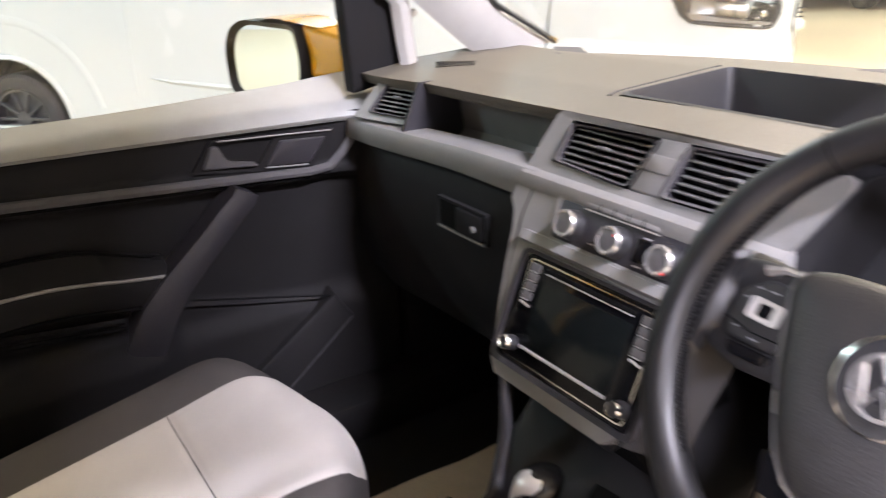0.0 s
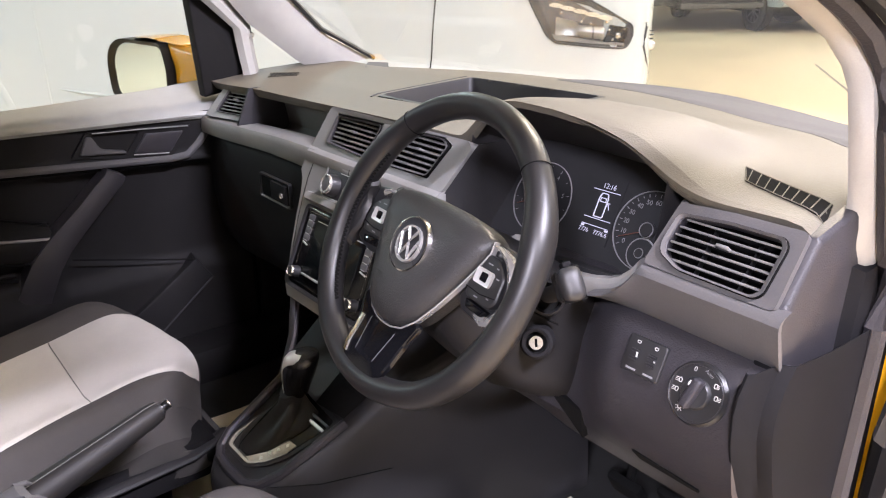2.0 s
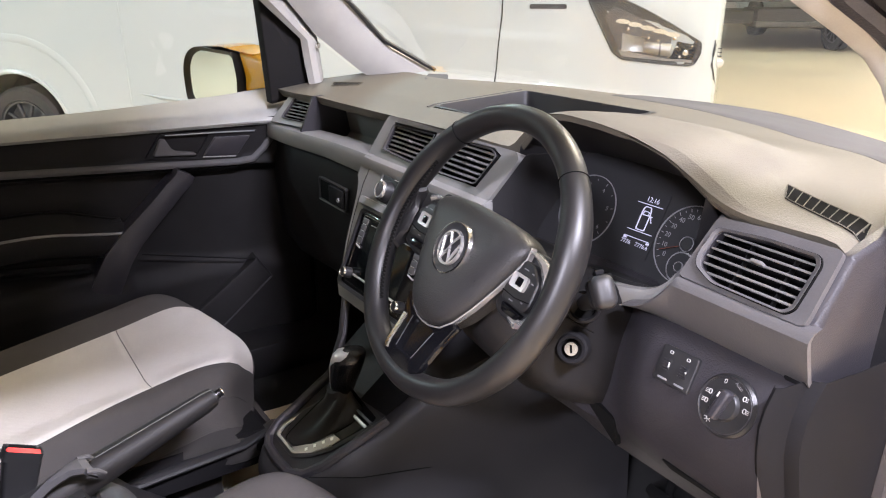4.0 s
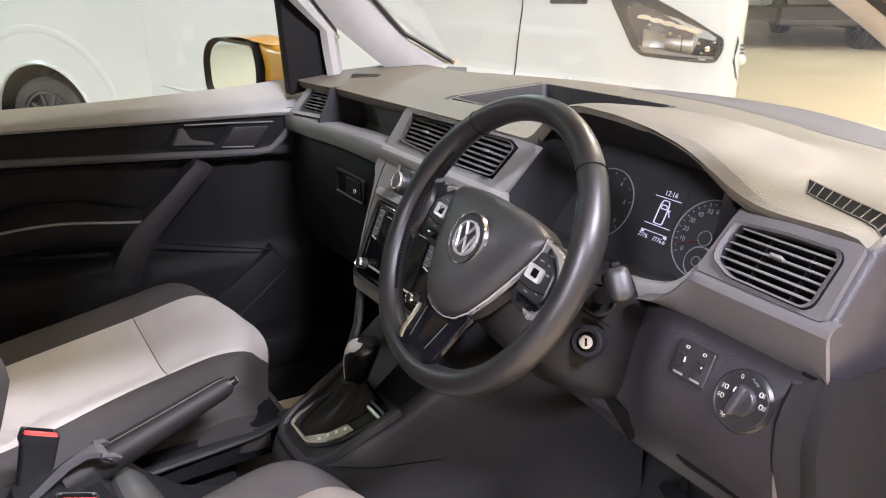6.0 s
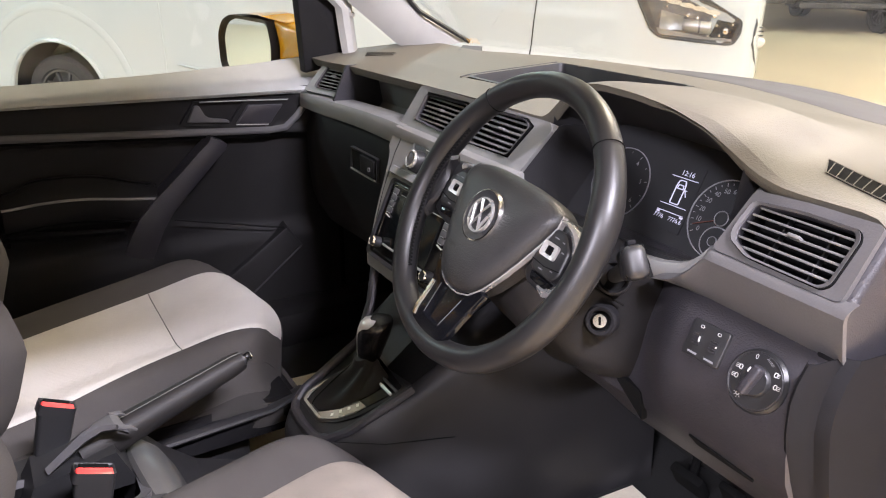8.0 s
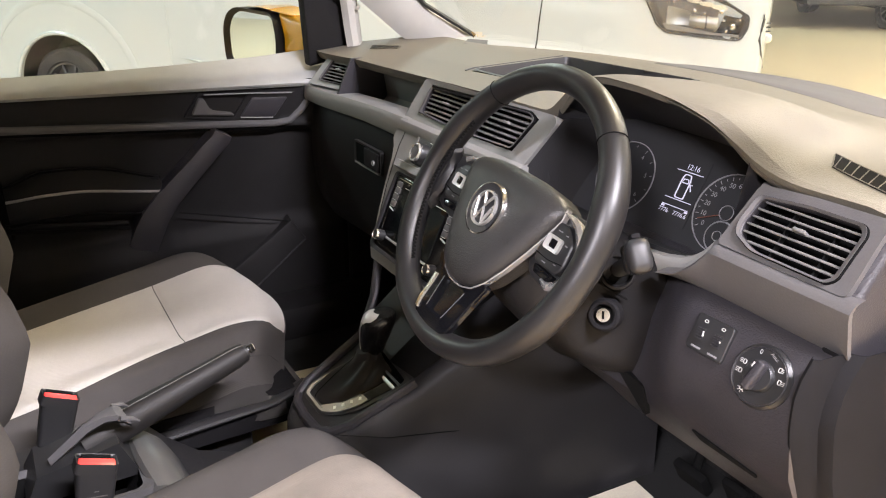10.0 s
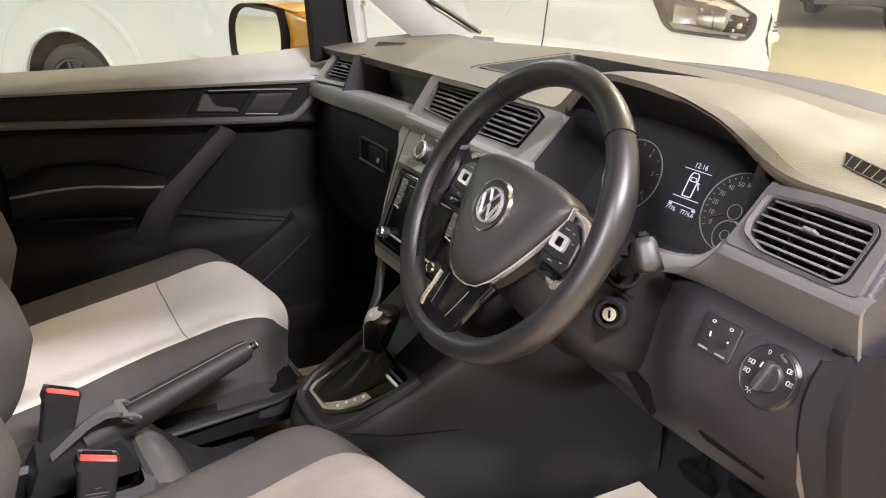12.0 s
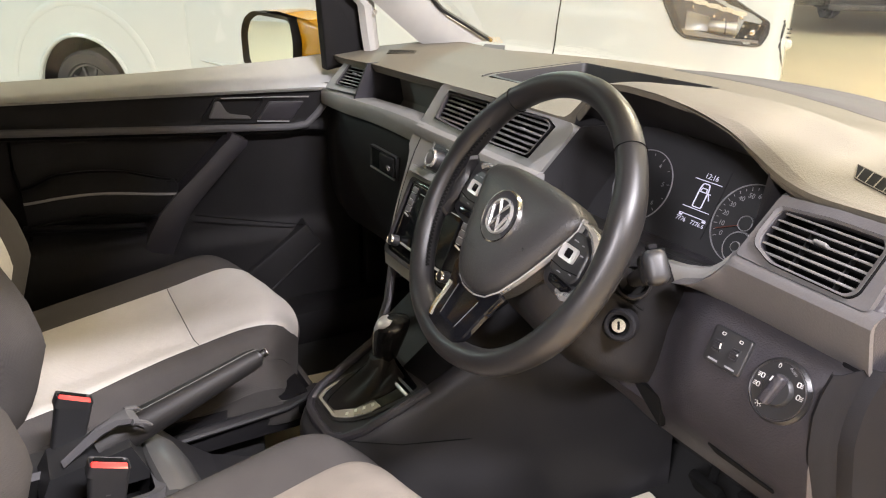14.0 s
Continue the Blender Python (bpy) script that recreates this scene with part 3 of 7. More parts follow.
def dashboard():
    t = thing("dashboard", (0, 0.8, 0.75), "dark grey moulded plastic dashboard with open trays and vents", "dashboard")
    xs = sorted(set(span(-0.73, 0.707, 85) + [TRAY[0], TRAY[1]]))

    def skin(u, v):
        y0, y1 = lip_y(u), back_y(u)
        if v < 0:
            # the rolled front lip
            a = -v
            if a > 1:
                b2 = a - 1
                return Vector((u, y0 + 0.006 - 0.006 * math.cos(b2 * 1.5), top_z(u, y0) - (0.014 - 0.009 * smooth(0.17, 0.24, u) * (1 - smooth(0.46, 0.54, u))) * math.sin(min(b2, 1.3))))
            yf = y0 + (1 - a) * 0.016 * hood_k(u)
            return Vector((u, yf - 0.001 * a, top_z(u, y0 + 0.016 * hood_k(u)) * (1 - a) + top_z(u, y0) * a))
        y0 += 0.016 * hood_k(u)
        y = v * (y1 - 0.70) + 0.70 if v > 0.3 else y0 + (v / 0.3) * ((y1 - 0.70) * 0.3 + 0.70 - y0)
        return Vector((u, y, top_z(u, y)))
    vs = span(0, 1, 44)

    def in_tray(u, v):
        y = 0.70 + v * (back_y(u) - 0.70)
        return v > 0 and TRAY[0] < u < TRAY[1] and TRAY[2] < y < TRAY[3]
    part("hood_brow", sheet(skin, [x for x in xs if x > 0.355], [-2.3, -2.0, -1.7, -1.4, -1.15, -1.0, -0.9, -0.6, -0.3, 0], (0, 0.004, -0.006)), DASH_TOP, t, "grey slanted brow over the instruments")
    part("lip", sheet(skin, [x for x in xs if x <= 0.372], [-2.3, -1.8, -1.4, -1.0, 0], (0, 0.004, -0.006)), DASH_TOP, t)
    part("top_pad", sheet(skin, xs, vs, (0, 0.004, -0.010), in_tray), DASH_TOP, t, "grained grey top pad, brightly lit")
    # the tray sunk in the top
    x0, x1, y0, y1 = TRAY
    b = bmesh.new()
    rings = []
    for k, dz in ((-0.004, 0.0012), (0.003, 0.0016), (0.005, -0.004), (0.014, -0.062)):
        ring = []
        for cx, cy in soften([(x0 + k, y0 + k), (x1 - k, y0 + k), (x1 - k, y1 - k), (x0 + k, y1 - k)], 0.012, 3):
            ring.append(Vector((cx, cy, top_z(min(cx, 0.165), cy) + dz)))
        rings.append(ring)
    loft(rings, False, b)
    b.faces.new([b.verts.new(p) for p in rings[-1]])
    # tray inside is coloured darker than the pad to paint its shade
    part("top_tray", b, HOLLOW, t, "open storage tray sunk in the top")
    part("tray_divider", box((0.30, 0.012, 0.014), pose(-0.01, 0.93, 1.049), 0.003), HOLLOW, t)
    groove = [(-0.195, 0.772), (-0.20, 0.79), (-0.205, 1.02)]
    part("lid_line", tube([(x, y, top_z(x, y) + 0.0005) for x, y in groove], 0.0022, 6), DASH_LOW, t)

    # passenger side: the open shelf and the band below it
    def shelf(u, v):
        prof = [(0.708, 1.062), (0.72, 1.062), (0.745, 1.055), (0.765, 1.04), (0.775, 0.985), (0.765, 0.974), (0.70, 0.978), (0.662, 0.988), (0.655, 0.9995)]
        y, z = prof[v]
        dip = 0.012 * smooth(-0.35, -0.7, u)
        return Vector((u, y - 0.004 * smooth(-0.5, -0.7, u), z - dip * (1 if v > 5 else 0.5)))
    part("shelf", sheet(shelf, span(-0.545, -0.195, 12), range(9), (0, 0.006, -0.004)), DASH_MID, t, "open shelf above the glovebox")
    band = [(0.70, 1.0), (0.656, 1.0015), (0.649, 0.9995), (0.645, 0.992), (0.643, 0.970), (0.645, 0.963), (0.652, 0.960), (0.67, 0.959)]

    def bandf(u, v):
        y, z = band[v]
        dip = 0.014 * smooth(-0.35, -0.7, u)
        return Vector((u, y - 0.003, z - dip + 0.001 + 0.004 * smooth(-0.45, -0.24, u) * (v < 4)))
    part("trim_band", sheet(bandf, span(-0.735, -0.2, 16), range(8), (0, 0.006, -0.003)), DASH_MID, t, "mid-grey trim band")
    for name, x in (("shelf_end", -0.545), ("shelf_end", -0.198)):
        part(name, prism([(0.685, 1.072), (0.83, 1.072), (0.83, 0.955), (0.655, 0.965), (0.65, 0.995)], Plane((x, 0, 0), (0, 1, 0), (0, 0, 1)), -0.004, 0.004), DASH_LOW, t)
    # glovebox
    def lid(u, v):
        prof = [(0.668, 0.958), (0.652, 0.957), (0.646, 0.950), (0.640, 0.925), (0.634, 0.895), (0.634, 0.82), (0.642, 0.74), (0.66, 0.69), (0.70, 0.66), (0.80, 0.65)]
        y, z = prof[v]
        return Vector((u, y + 0.02 * smooth(-0.6, -0.73, u), z - 0.012 * smooth(-0.35, -0.7, u)))
    g = part("glovebox_lid", sheet(lid, span(-0.735, -0.205, 20), range(10), (0, 0.008, 0.0)), DOOR_PL, t, "dark glovebox lid")
    GP = Plane((-0.351, 0.632, 0.8945), (1, 0, 0), (0, 0.0, 1))
    part("latch_recess", frame_ring(rounded(0.13, 0.052, 0.004, cx=0, cy=0), rounded(0.118, 0.042, 0.003), GP, -0.004, 0.004, 0.002), BLACK_PL, g)
    part("latch_hollow", prism(rounded(0.118, 0.042, 0.003), GP, -0.004, 0.0012), VOID, g)
    part("latch", prism(rounded(0.066, 0.040, 0.004, cx=0.022), GP, 0.0, 0.007, 0.002), DOOR_PL, g)
    part("lock", lathe([(0.0, 0.0085), (0.0035, 0.0085), (0.0045, 0.0095), (0.0058, 0.009), (0.006, 0.005)], GP, 16, 0.036, -0.003), RING, g, "round silver lock")
    part("latch_edge", box((0.118, 0.003, 0.003), GP.matrix(0, -0.0225, 0.005)), DASH_MID, g)

    # centre stack: the vent panel, the ledge and the sloping front
    part("vent_panel", frame_ring(soften([(-0.228, 0.002), (0.165, 0.004), (0.200, 0.080), (0.190, 0.090), (-0.19, 0.088), (-0.2, 0.083)], 0.006),
                                  [(-0.184, 0.020), (-0.055, 0.014), (0.122, 0.017), (0.156, 0.077), (0.134, 0.086), (-0.172, 0.078)], PV, -0.02, 0.004, 0.002), DASH_MID, t, "mid-grey vent panel")
    wall = []
    for b, x1, y1, z1 in ((-0.10, 0.196, 0.765, 0.900), (0.0, 0.200, 0.785, 0.93), (0.05, 0.212, 0.80, 1.01), (0.088, 0.222, 0.812, 1.075)):
        a = 0.166 + 0.466 * max(b, 0.0)
        p, q = PV.at(a, b, 0.0), Vector((x1, y1, z1))
        m1, m2 = p.lerp(q, 0.3) + Vector((-0.004, 0, 0)), p.lerp(q, 0.7) + Vector((-0.004, 0, 0))
        wall.append([p, m1, m2, q, q + Vector((-0.006, 0.005, 0)), p + Vector((-0.007, 0.014, 0))])
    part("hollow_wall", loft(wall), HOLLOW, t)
    part("vent_bridge", prism([(-0.050, 0.014), (-0.003, 0.014), (0.013, 0.085), (-0.029, 0.083)], PV, -0.02, 0.003, 0.003), DASH_MID, t)
    part("vent_button", prism(soften([(-0.041, 0.042), (0.001, 0.042), (0.006, 0.062), (-0.036, 0.062)], 0.003), PV, 0.0, 0.0045, 0.001), DASH_MID, t)
    part("ledge", loft([[Vector((x, 0.66, 1.006)), Vector((x, 0.648, 1.005)), Vector((x, 0.6405, 1.001)), Vector((x, 0.637, 0.992)), Vector((x, 0.637, 0.982)), Vector((x, 0.66, 0.98))] for x in (-0.222, -0.1, 0.05, 0.168)]), DASH_MID, t)
    left = [(-0.222, 0.004), (-0.231, -0.006), (-0.232, -0.023), (-0.2196, -0.037), (-0.211, -0.061), (-0.202, -0.11), (-0.190, -0.16), (-0.178, -0.20), (-0.170, -0.235), (-0.155, -0.25)]
    right = [(0.040, -0.25), (0.058, -0.232), (0.067, -0.16), (0.080, -0.08), (0.200, -0.045), (0.200, -0.03), (0.172, 0.0)]
    part("stack_panel", prism(left + right, PS, -0.05, 0.0), DASH_MID, t, "mid-grey centre stack front")
    part("radio_cheek", loft([[PS.at(a, b, -0.003), PS.at(a + 0.012, b, -0.010), PS.at(a + 0.050, b, -0.06), PS.at(a + 0.020, b, -0.07), PS.at(a - 0.01, b, -0.05)] for a, b in ((0.058, -0.240), (0.067, -0.16), (0.080, -0.08), (0.104, -0.046))]), CONSOLE_PL, t, "dark side of the centre stack")
    part("stack_cheek", loft([[PS.at(a + 0.0005, b, -0.0015), PS.at(a + 0.0005, b, -0.06), PS.at(a + 0.006, b, -0.06), PS.at(a + 0.006, b, -0.0015)] for a, b in left[1:]]), DASH_MID, t)
    part("stack_seam", tube([PS.at(a, b, 0.0003) for a, b in ((-0.196, 0.003), (-0.2005, -0.033), (-0.198, -0.07), (-0.1935, -0.11), (-0.181, -0.165))], 0.0007, 5), VOID, t)
    part("stack_fold", prism([(0.10, -0.03), (0.185, -0.035), (0.197, -0.005), (0.103, -0.002)], PS, 0.0, 0.006, 0.002), DASH_MID, t)
    part("stack_seam", box((0.0015, 0.03, 0.001), PS.matrix(0.098, -0.018, 0.0005, -12)), VOID, t)
    part("silver_rail", loft([[PS.at(a, -0.055, 0.0), PS.at(a, -0.055, 0.008), PS.at(a, -0.068, 0.010), PS.at(a, -0.073, 0.0)] for a in (-0.180, -0.10, 0.0, 0.075)]), DASH_MID, t)
    # painted black to stand for the shaded open pocket behind the lever
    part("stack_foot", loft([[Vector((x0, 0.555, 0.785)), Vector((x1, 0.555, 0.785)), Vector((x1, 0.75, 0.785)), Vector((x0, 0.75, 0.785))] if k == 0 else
                             [Vector((x0, y, z)), Vector((x1, y, z)), Vector((x1, 0.75, z)), Vector((x0, 0.75, z))] for k, (x0, x1, y, z) in enumerate(((-0.165, 0.05, 0.55, 0.785), (-0.16, 0.06, 0.575, 0.74), (-0.15, 0.09, 0.62, 0.66), (-0.14, 0.10, 0.62, 0.45)))]), VOID, t, "stack foot, pocket shade in its black")
    part("foot_pocket", frame_ring(rounded(0.12, 0.05, 0.01), rounded(0.105, 0.036, 0.008), Plane((-0.02, 0.565, 0.755), (1, 0, 0), (0, -0.2, 1)), -0.01, 0.006, 0.003), BLACK_PL, t)

    # driver's side: fascia round the right vent, its roll, the knee panel and the end
    fas = [(-0.070, 0.036), (0.0, 0.041), (0.083, 0.042), (0.085, -0.047), (0.0, -0.047), (-0.079, -0.046)]
    part("right_fascia", frame_ring(soften(fas, 0.008), soften(RV_OUT, 0.008), PR, -0.012, 0.002, 0.001), FASCIA, t, "grey vent surround")

    def roll(u, v):
        prof = [(0.003, 0.9985), (-0.005, 0.997), (-0.010, 0.9945), (-0.0125, 0.990), (-0.0105, 0.984), (0.002, 0.962), (0.011, 0.947), (0.017, 0.941), (0.035, 0.940)]
        dy, z = prof[v]
        k = (z - 0.941) / 0.0575 * along([(0.47, 0.12), (0.500, 0.28), (0.520, 0.55), (0.541, 1.0)], u)
        return Vector((u, 0.639 + 0.012 * k - 0.03 * (u - 0.62) + dy, 0.941 + 0.0675 * k))
    part("fascia_roll", sheet(roll, span(0.470, 0.541, 9)[:-1] + span(0.541, 0.7175, 15), range(9), (0, 0.006, 0.001)), FASCIA, t)
    part("fascia_cheek", loft([[Vector(p) for p in r] for r in (
        [(0.541, 0.652, 1.009), (0.530, 0.700, 0.990), (0.515, 0.765, 0.965), (0.520, 0.775, 0.960), (0.548, 0.655, 1.005)],
        [(0.549, 0.703, 1.074), (0.535, 0.735, 1.072), (0.518, 0.780, 1.066), (0.524, 0.785, 1.066), (0.556, 0.706, 1.074)])]), BROW, t)

    def knee(u, v):
        prof = [(0.672, 0.945), (0.655, 0.944), (0.636, 0.934), (0.618, 0.90), (0.608, 0.870), (0.606, 0.84), (0.616, 0.80), (0.638, 0.76), (0.672, 0.722), (0.70, 0.692), (0.722, 0.668), (0.745, 0.664)]
        y, z = prof[v]
        fold = 0.055 * smooth(0.54, 0.43, u) * smooth(0.74, 0.86, z)
        return Vector((u, y + fold, z + 0.012 * smooth(0.40, 0.30, u) * (v > 8)))
    part("knee_panel", sheet(knee, span(0.29, 0.705, 30), range(12), (0, 0.008, 0.002)), DASH_LOW, t, "dark grey knee panel")
    KS = Plane((0.6115, 0.634, 0.767), (1, 0.02, -0.03), (0, -0.48, 0.88))
    part("knee_slot", prism(soften([(-0.047, 0.008), (-0.030, 0.0075), (0.046, 0.003), (0.046, -0.003), (-0.036, -0.004)], 0.002), KS, -0.004, 0.0022), VOID, t)
    part("column_gap", prism(soften([(-0.045, 0.022), (0.02, 0.010), (0.029, -0.030)], 0.004), Plane((0.455, 0.640, 0.772), (1, 0, 0), (0, 0, 1)), -0.004, 0.005), VOID, t)
    # the end against the door opening
    end = [(0.642, 0.993), (0.646, 1.002), (0.658, 1.012), (0.704, 1.074), (0.78, 1.09), (0.85, 1.08), (0.85, 0.90), (0.66, 0.925), (0.652, 0.943), (0.648, 0.962)]
    part("end_filler", box((0.024, 0.09, 0.06), pose(0.700, 0.695, 0.945), 0.004), KICK, t)
    part("dash_end", prism(soften(end, 0.003), Plane((0.704, 0, 0), (0, 1, 0), (0, 0, 1)), -0.006, 0.010, 0.006), DASH_LOW, t, "dark grey end cap")
    part("left_end", prism(soften([(0.70, 0.985), (0.715, 1.045), (0.80, 1.06), (0.85, 1.06), (0.85, 0.62), (0.72, 0.64), (0.70, 0.74), (0.70, 0.93)], 0.012), Plane((-0.725, 0, 0), (0, 1, 0), (0, 0, 1)), -0.012, 0.004), DASH_LOW, t)
    near = [(0.36, 0.80), (0.60, 0.715), (0.70, 0.672), (0.788, 0.631), (0.858, 0.600), (0.914, 0.593), (0.955, 0.612), (0.965, 0.64)]
    ridge = [(0.36, 0.83), (0.60, 0.745), (0.70, 0.70), (0.787, 0.656), (0.875, 0.630), (0.92, 0.636), (0.955, 0.662), (0.965, 0.68)]

    def kick(u, v):
        z = 0.949 - u * 0.585
        a, b2 = curve(near, z), curve(ridge, z)
        pts = [(0.7005, a + 0.006), (0.702, a + 0.001), (0.705, a), (0.709, a + 0.006), (0.712, a + (b2 - a) * 0.6), (0.716, b2 - 0.003), (0.722, b2), (0.728, b2 + 0.006), (0.735, b2 + 0.06), (0.742, 0.86)]
        x, y = pts[v]
        return Vector((x, y, z))
    part("kick_panel", sheet(kick, span(0, 1, 30), range(10), (-0.001, 0.002, 0)), KICK, t, "dark curved kick panel beside the door")
    # slots along the top: a thin rim, a dark hollow and slanting fins, all lying on the curved top
    for quad, k in ((((0.565, 0.806), (0.690, 0.770), (0.702, 0.733), (0.589, 0.766)), 9), (((-0.650, 0.790), (-0.590, 0.838), (-0.565, 0.815), (-0.617, 0.768)), 8)):
        c = [Vector(p) for p in quad]

        def lay(a, b, up):
            p = c[0].lerp(c[1], a).lerp(c[3].lerp(c[2], a), b)
            return Vector((p.x, p.y, top_z(p.x, p.y) + up))
        sl = part("demist_slot", sheet(lambda a, b: lay(a, b, 0.0012), span(0, 1, 12), span(0, 1, 4), (0, 0, -0.004)), VOID, t, "dark slot with slanting fins")
        edge = [lay(a, 0, 0.0015) for a in span(0, 1, 9)] + [lay(1, b, 0.0015) for b in (0.33, 0.66)] + [lay(a, 1, 0.0015) for a in span(1, 0, 9)] + [lay(0, b, 0.0015) for b in (0.66, 0.33)]
        part("slot_rim", tube(edge, 0.0007, 6, True), DASH_TOP, sl)
        for i in range(k):
            a = (i + 0.25) / k
            f = [lay(a + 0.056, 0.03, 0.0020), lay(a + 0.066, 0.03, 0.0020), lay(a + 0.004, 0.97, 0.0020), lay(a - 0.006, 0.97, 0.0020)]
            part("fin", loft([f, [p - Vector((0, 0, 0.003)) for p in f]]), DASH_TOP, sl)

    # the greyer strip against the screen, with its joint line
    def joint_y(u):
        return along([(-0.05, 1.13), (0.15, 1.125), (0.36, 1.085), (0.50, 1.035), (0.60, 0.985), (0.70, 0.945)], u)

    def strip(u, v):
        y1 = back_y(u) + 0.004
        y = joint_y(u) + (y1 - joint_y(u)) * v
        return Vector((u, y, top_z(u, y) + 0.0004 + 0.0018 * smooth(0, 0.12, v)))
    part("demister_strip", sheet(strip, span(-0.05, 0.70, 60), [0, 0.02, 0.05, 0.08, 0.12] + span(0.2, 1, 12), (0, 0, -0.006)), STRIP, t, "cooler grey demister strip along the screen")
    patch = [(-0.60, 1.035), (-0.555, 1.065), (-0.475, 1.01), (-0.525, 0.975)]
    part("side_grille", sheet(lambda a, b: Vector((*(Vector(patch[0]).lerp(Vector(patch[1]), b).lerp(Vector(patch[3]).lerp(Vector(patch[2]), b), a)), 0)) + Vector((0, 0, 0.0015 + top_z(-0.54, 1.02))), span(0, 1, 3), span(0, 1, 3), (0, 0, -0.006)), STRIP, t, "grey demister outlet")
    # dark hollow under the top, so that no light comes through
    part("inner_floor", box((1.40, 0.24, 0.02), pose(0, 0.98, 0.985)), VOID, t)
    part("inner_wall", box((1.40, 0.02, 0.34), pose(0, 0.87, 0.75)), VOID, t)
    return t


PV = Plane((0, 0.655, 1.0), (1, 0, 0), (0, 0.44, 1))
PS = Plane((0, 0.64, 0.985), (1, 0, 0), (0, 0.44, 1))
PR = Plane((0.62, 0.677, 1.045), (1, -0.03, 0), (0, 0.75, 1))
PL = Plane((-0.62, 0.69, 1.045), (1, 0.2, 0), (0, 0.6, 1))
RV_OUT = [(-0.063, 0.0225), (0.0, 0.0285), (0.064, 0.0285), (0.070, 0.019), (0.068, -0.034), (0.060, -0.042), (-0.034, -0.0405), (-0.062, -0.028), (-0.067, -0.0155)]


def air_vent(pl, outline, slats, tab, label, lean=0.0):
    c = Vector((sum(p[0] for p in outline) / len(outline), sum(p[1] for p in outline) / len(outline)))
    t = thing("air_vent", pl.at(c.x, c.y, 0), label, "air vent", "vents in the dashboard")
    out = soften(outline, 0.008)
    inn = [tuple(c + (Vector(p) - c) * 0.93 + Vector((0, 0))) for p in out]
    inn2 = [tuple(c + (Vector(p) - c) * 0.915) for p in out]
    part("surround", frame_ring(out, inn, pl, -0.01, 0.006, 0.002), FASCIA, t)
    groove = [tuple(c + (Vector(p) - c) * 1.018) for p in out]
    part("groove", frame_ring(groove, out, pl, -0.01, 0.0046), VOID, t)
    part("inner_rim", frame_ring(inn, inn2, pl, -0.01, 0.003, 0.001), DASH_LOW, t)
    part("duct", prism(inn, pl, -0.035, -0.03), VOID, t)
    part("duct_wall", frame_ring(inn, inn2, pl, -0.034, -0.008), VOID, t)
    lo, hi = min(p[1] for p in inn2), max(p[1] for p in inn2)
    for i in range(slats):
        b = lo + (hi - lo) * (i + 0.95) / (slats + 0.55)
        tilt = radians(lean)
        dl, dr = cast(inn2, Vector((c.x, b)), math.pi + tilt), cast(inn2, Vector((c.x, b)), tilt)
        xm, bm_, w = c.x + (dr - dl) / 2 * math.cos(tilt), b + (dr - dl) / 2 * math.sin(tilt), dr + dl - 0.001
        if w < 0.03:
            continue
        part("slat", box((w, 0.0026, 0.009), pl.matrix(xm, bm_, -0.004, lean) @ pose(0, 0, 0, 16), 0.001, 2), SLAT, t)
    b = lo + (hi - lo) * (slats // 2 + 0.95) / (slats + 0.55)
    part("tab", box((0.016, 0.0045, 0.012), pl.matrix(c.x + tab, b, 0.001), 0.002), SLAT, t)
    for k in (-0.55, 0.55):
        part("rib", box((0.002, (hi - lo) * 0.95, 0.008), pl.matrix(c.x + k * 0.05, (lo + hi) / 2, -0.02)), BLACK_PL, t)
    return t


def vents():
    air_vent(PV, [(-0.180, 0.022), (-0.050, 0.016), (-0.028, 0.078), (-0.170, 0.074)], 6, 0.0, "centre air vent with horizontal slats in mid-grey plastic")
    air_vent(PV, [(-0.003, 0.017), (0.120, 0.020), (0.150, 0.076), (0.132, 0.084), (0.013, 0.080)], 6, 0.0, "centre air vent with horizontal slats beside the wheel")
    air_vent(PR, RV_OUT, 6, 0.0, "large side air vent with six slats by the driver's door")
    lv = [inv(PL, p) for p in ((-0.650, 0.69, 1.056), (-0.565, 0.705, 1.056), (-0.572, 0.677, 1.006), (-0.668, 0.658, 1.005))]
    v = air_vent(PL, lv, 6, 0.0, "small side air vent by the passenger door")
    part("vent_plate", frame_ring(soften([inv(PL, p) for p in ((-0.672, 0.69, 1.064), (-0.545, 0.71, 1.064), (-0.556, 0.674, 0.996), (-0.705, 0.645, 0.992))], 0.006), soften(lv, 0.008), PL, -0.02, 0.002, 0.001), DASH_MID, v)


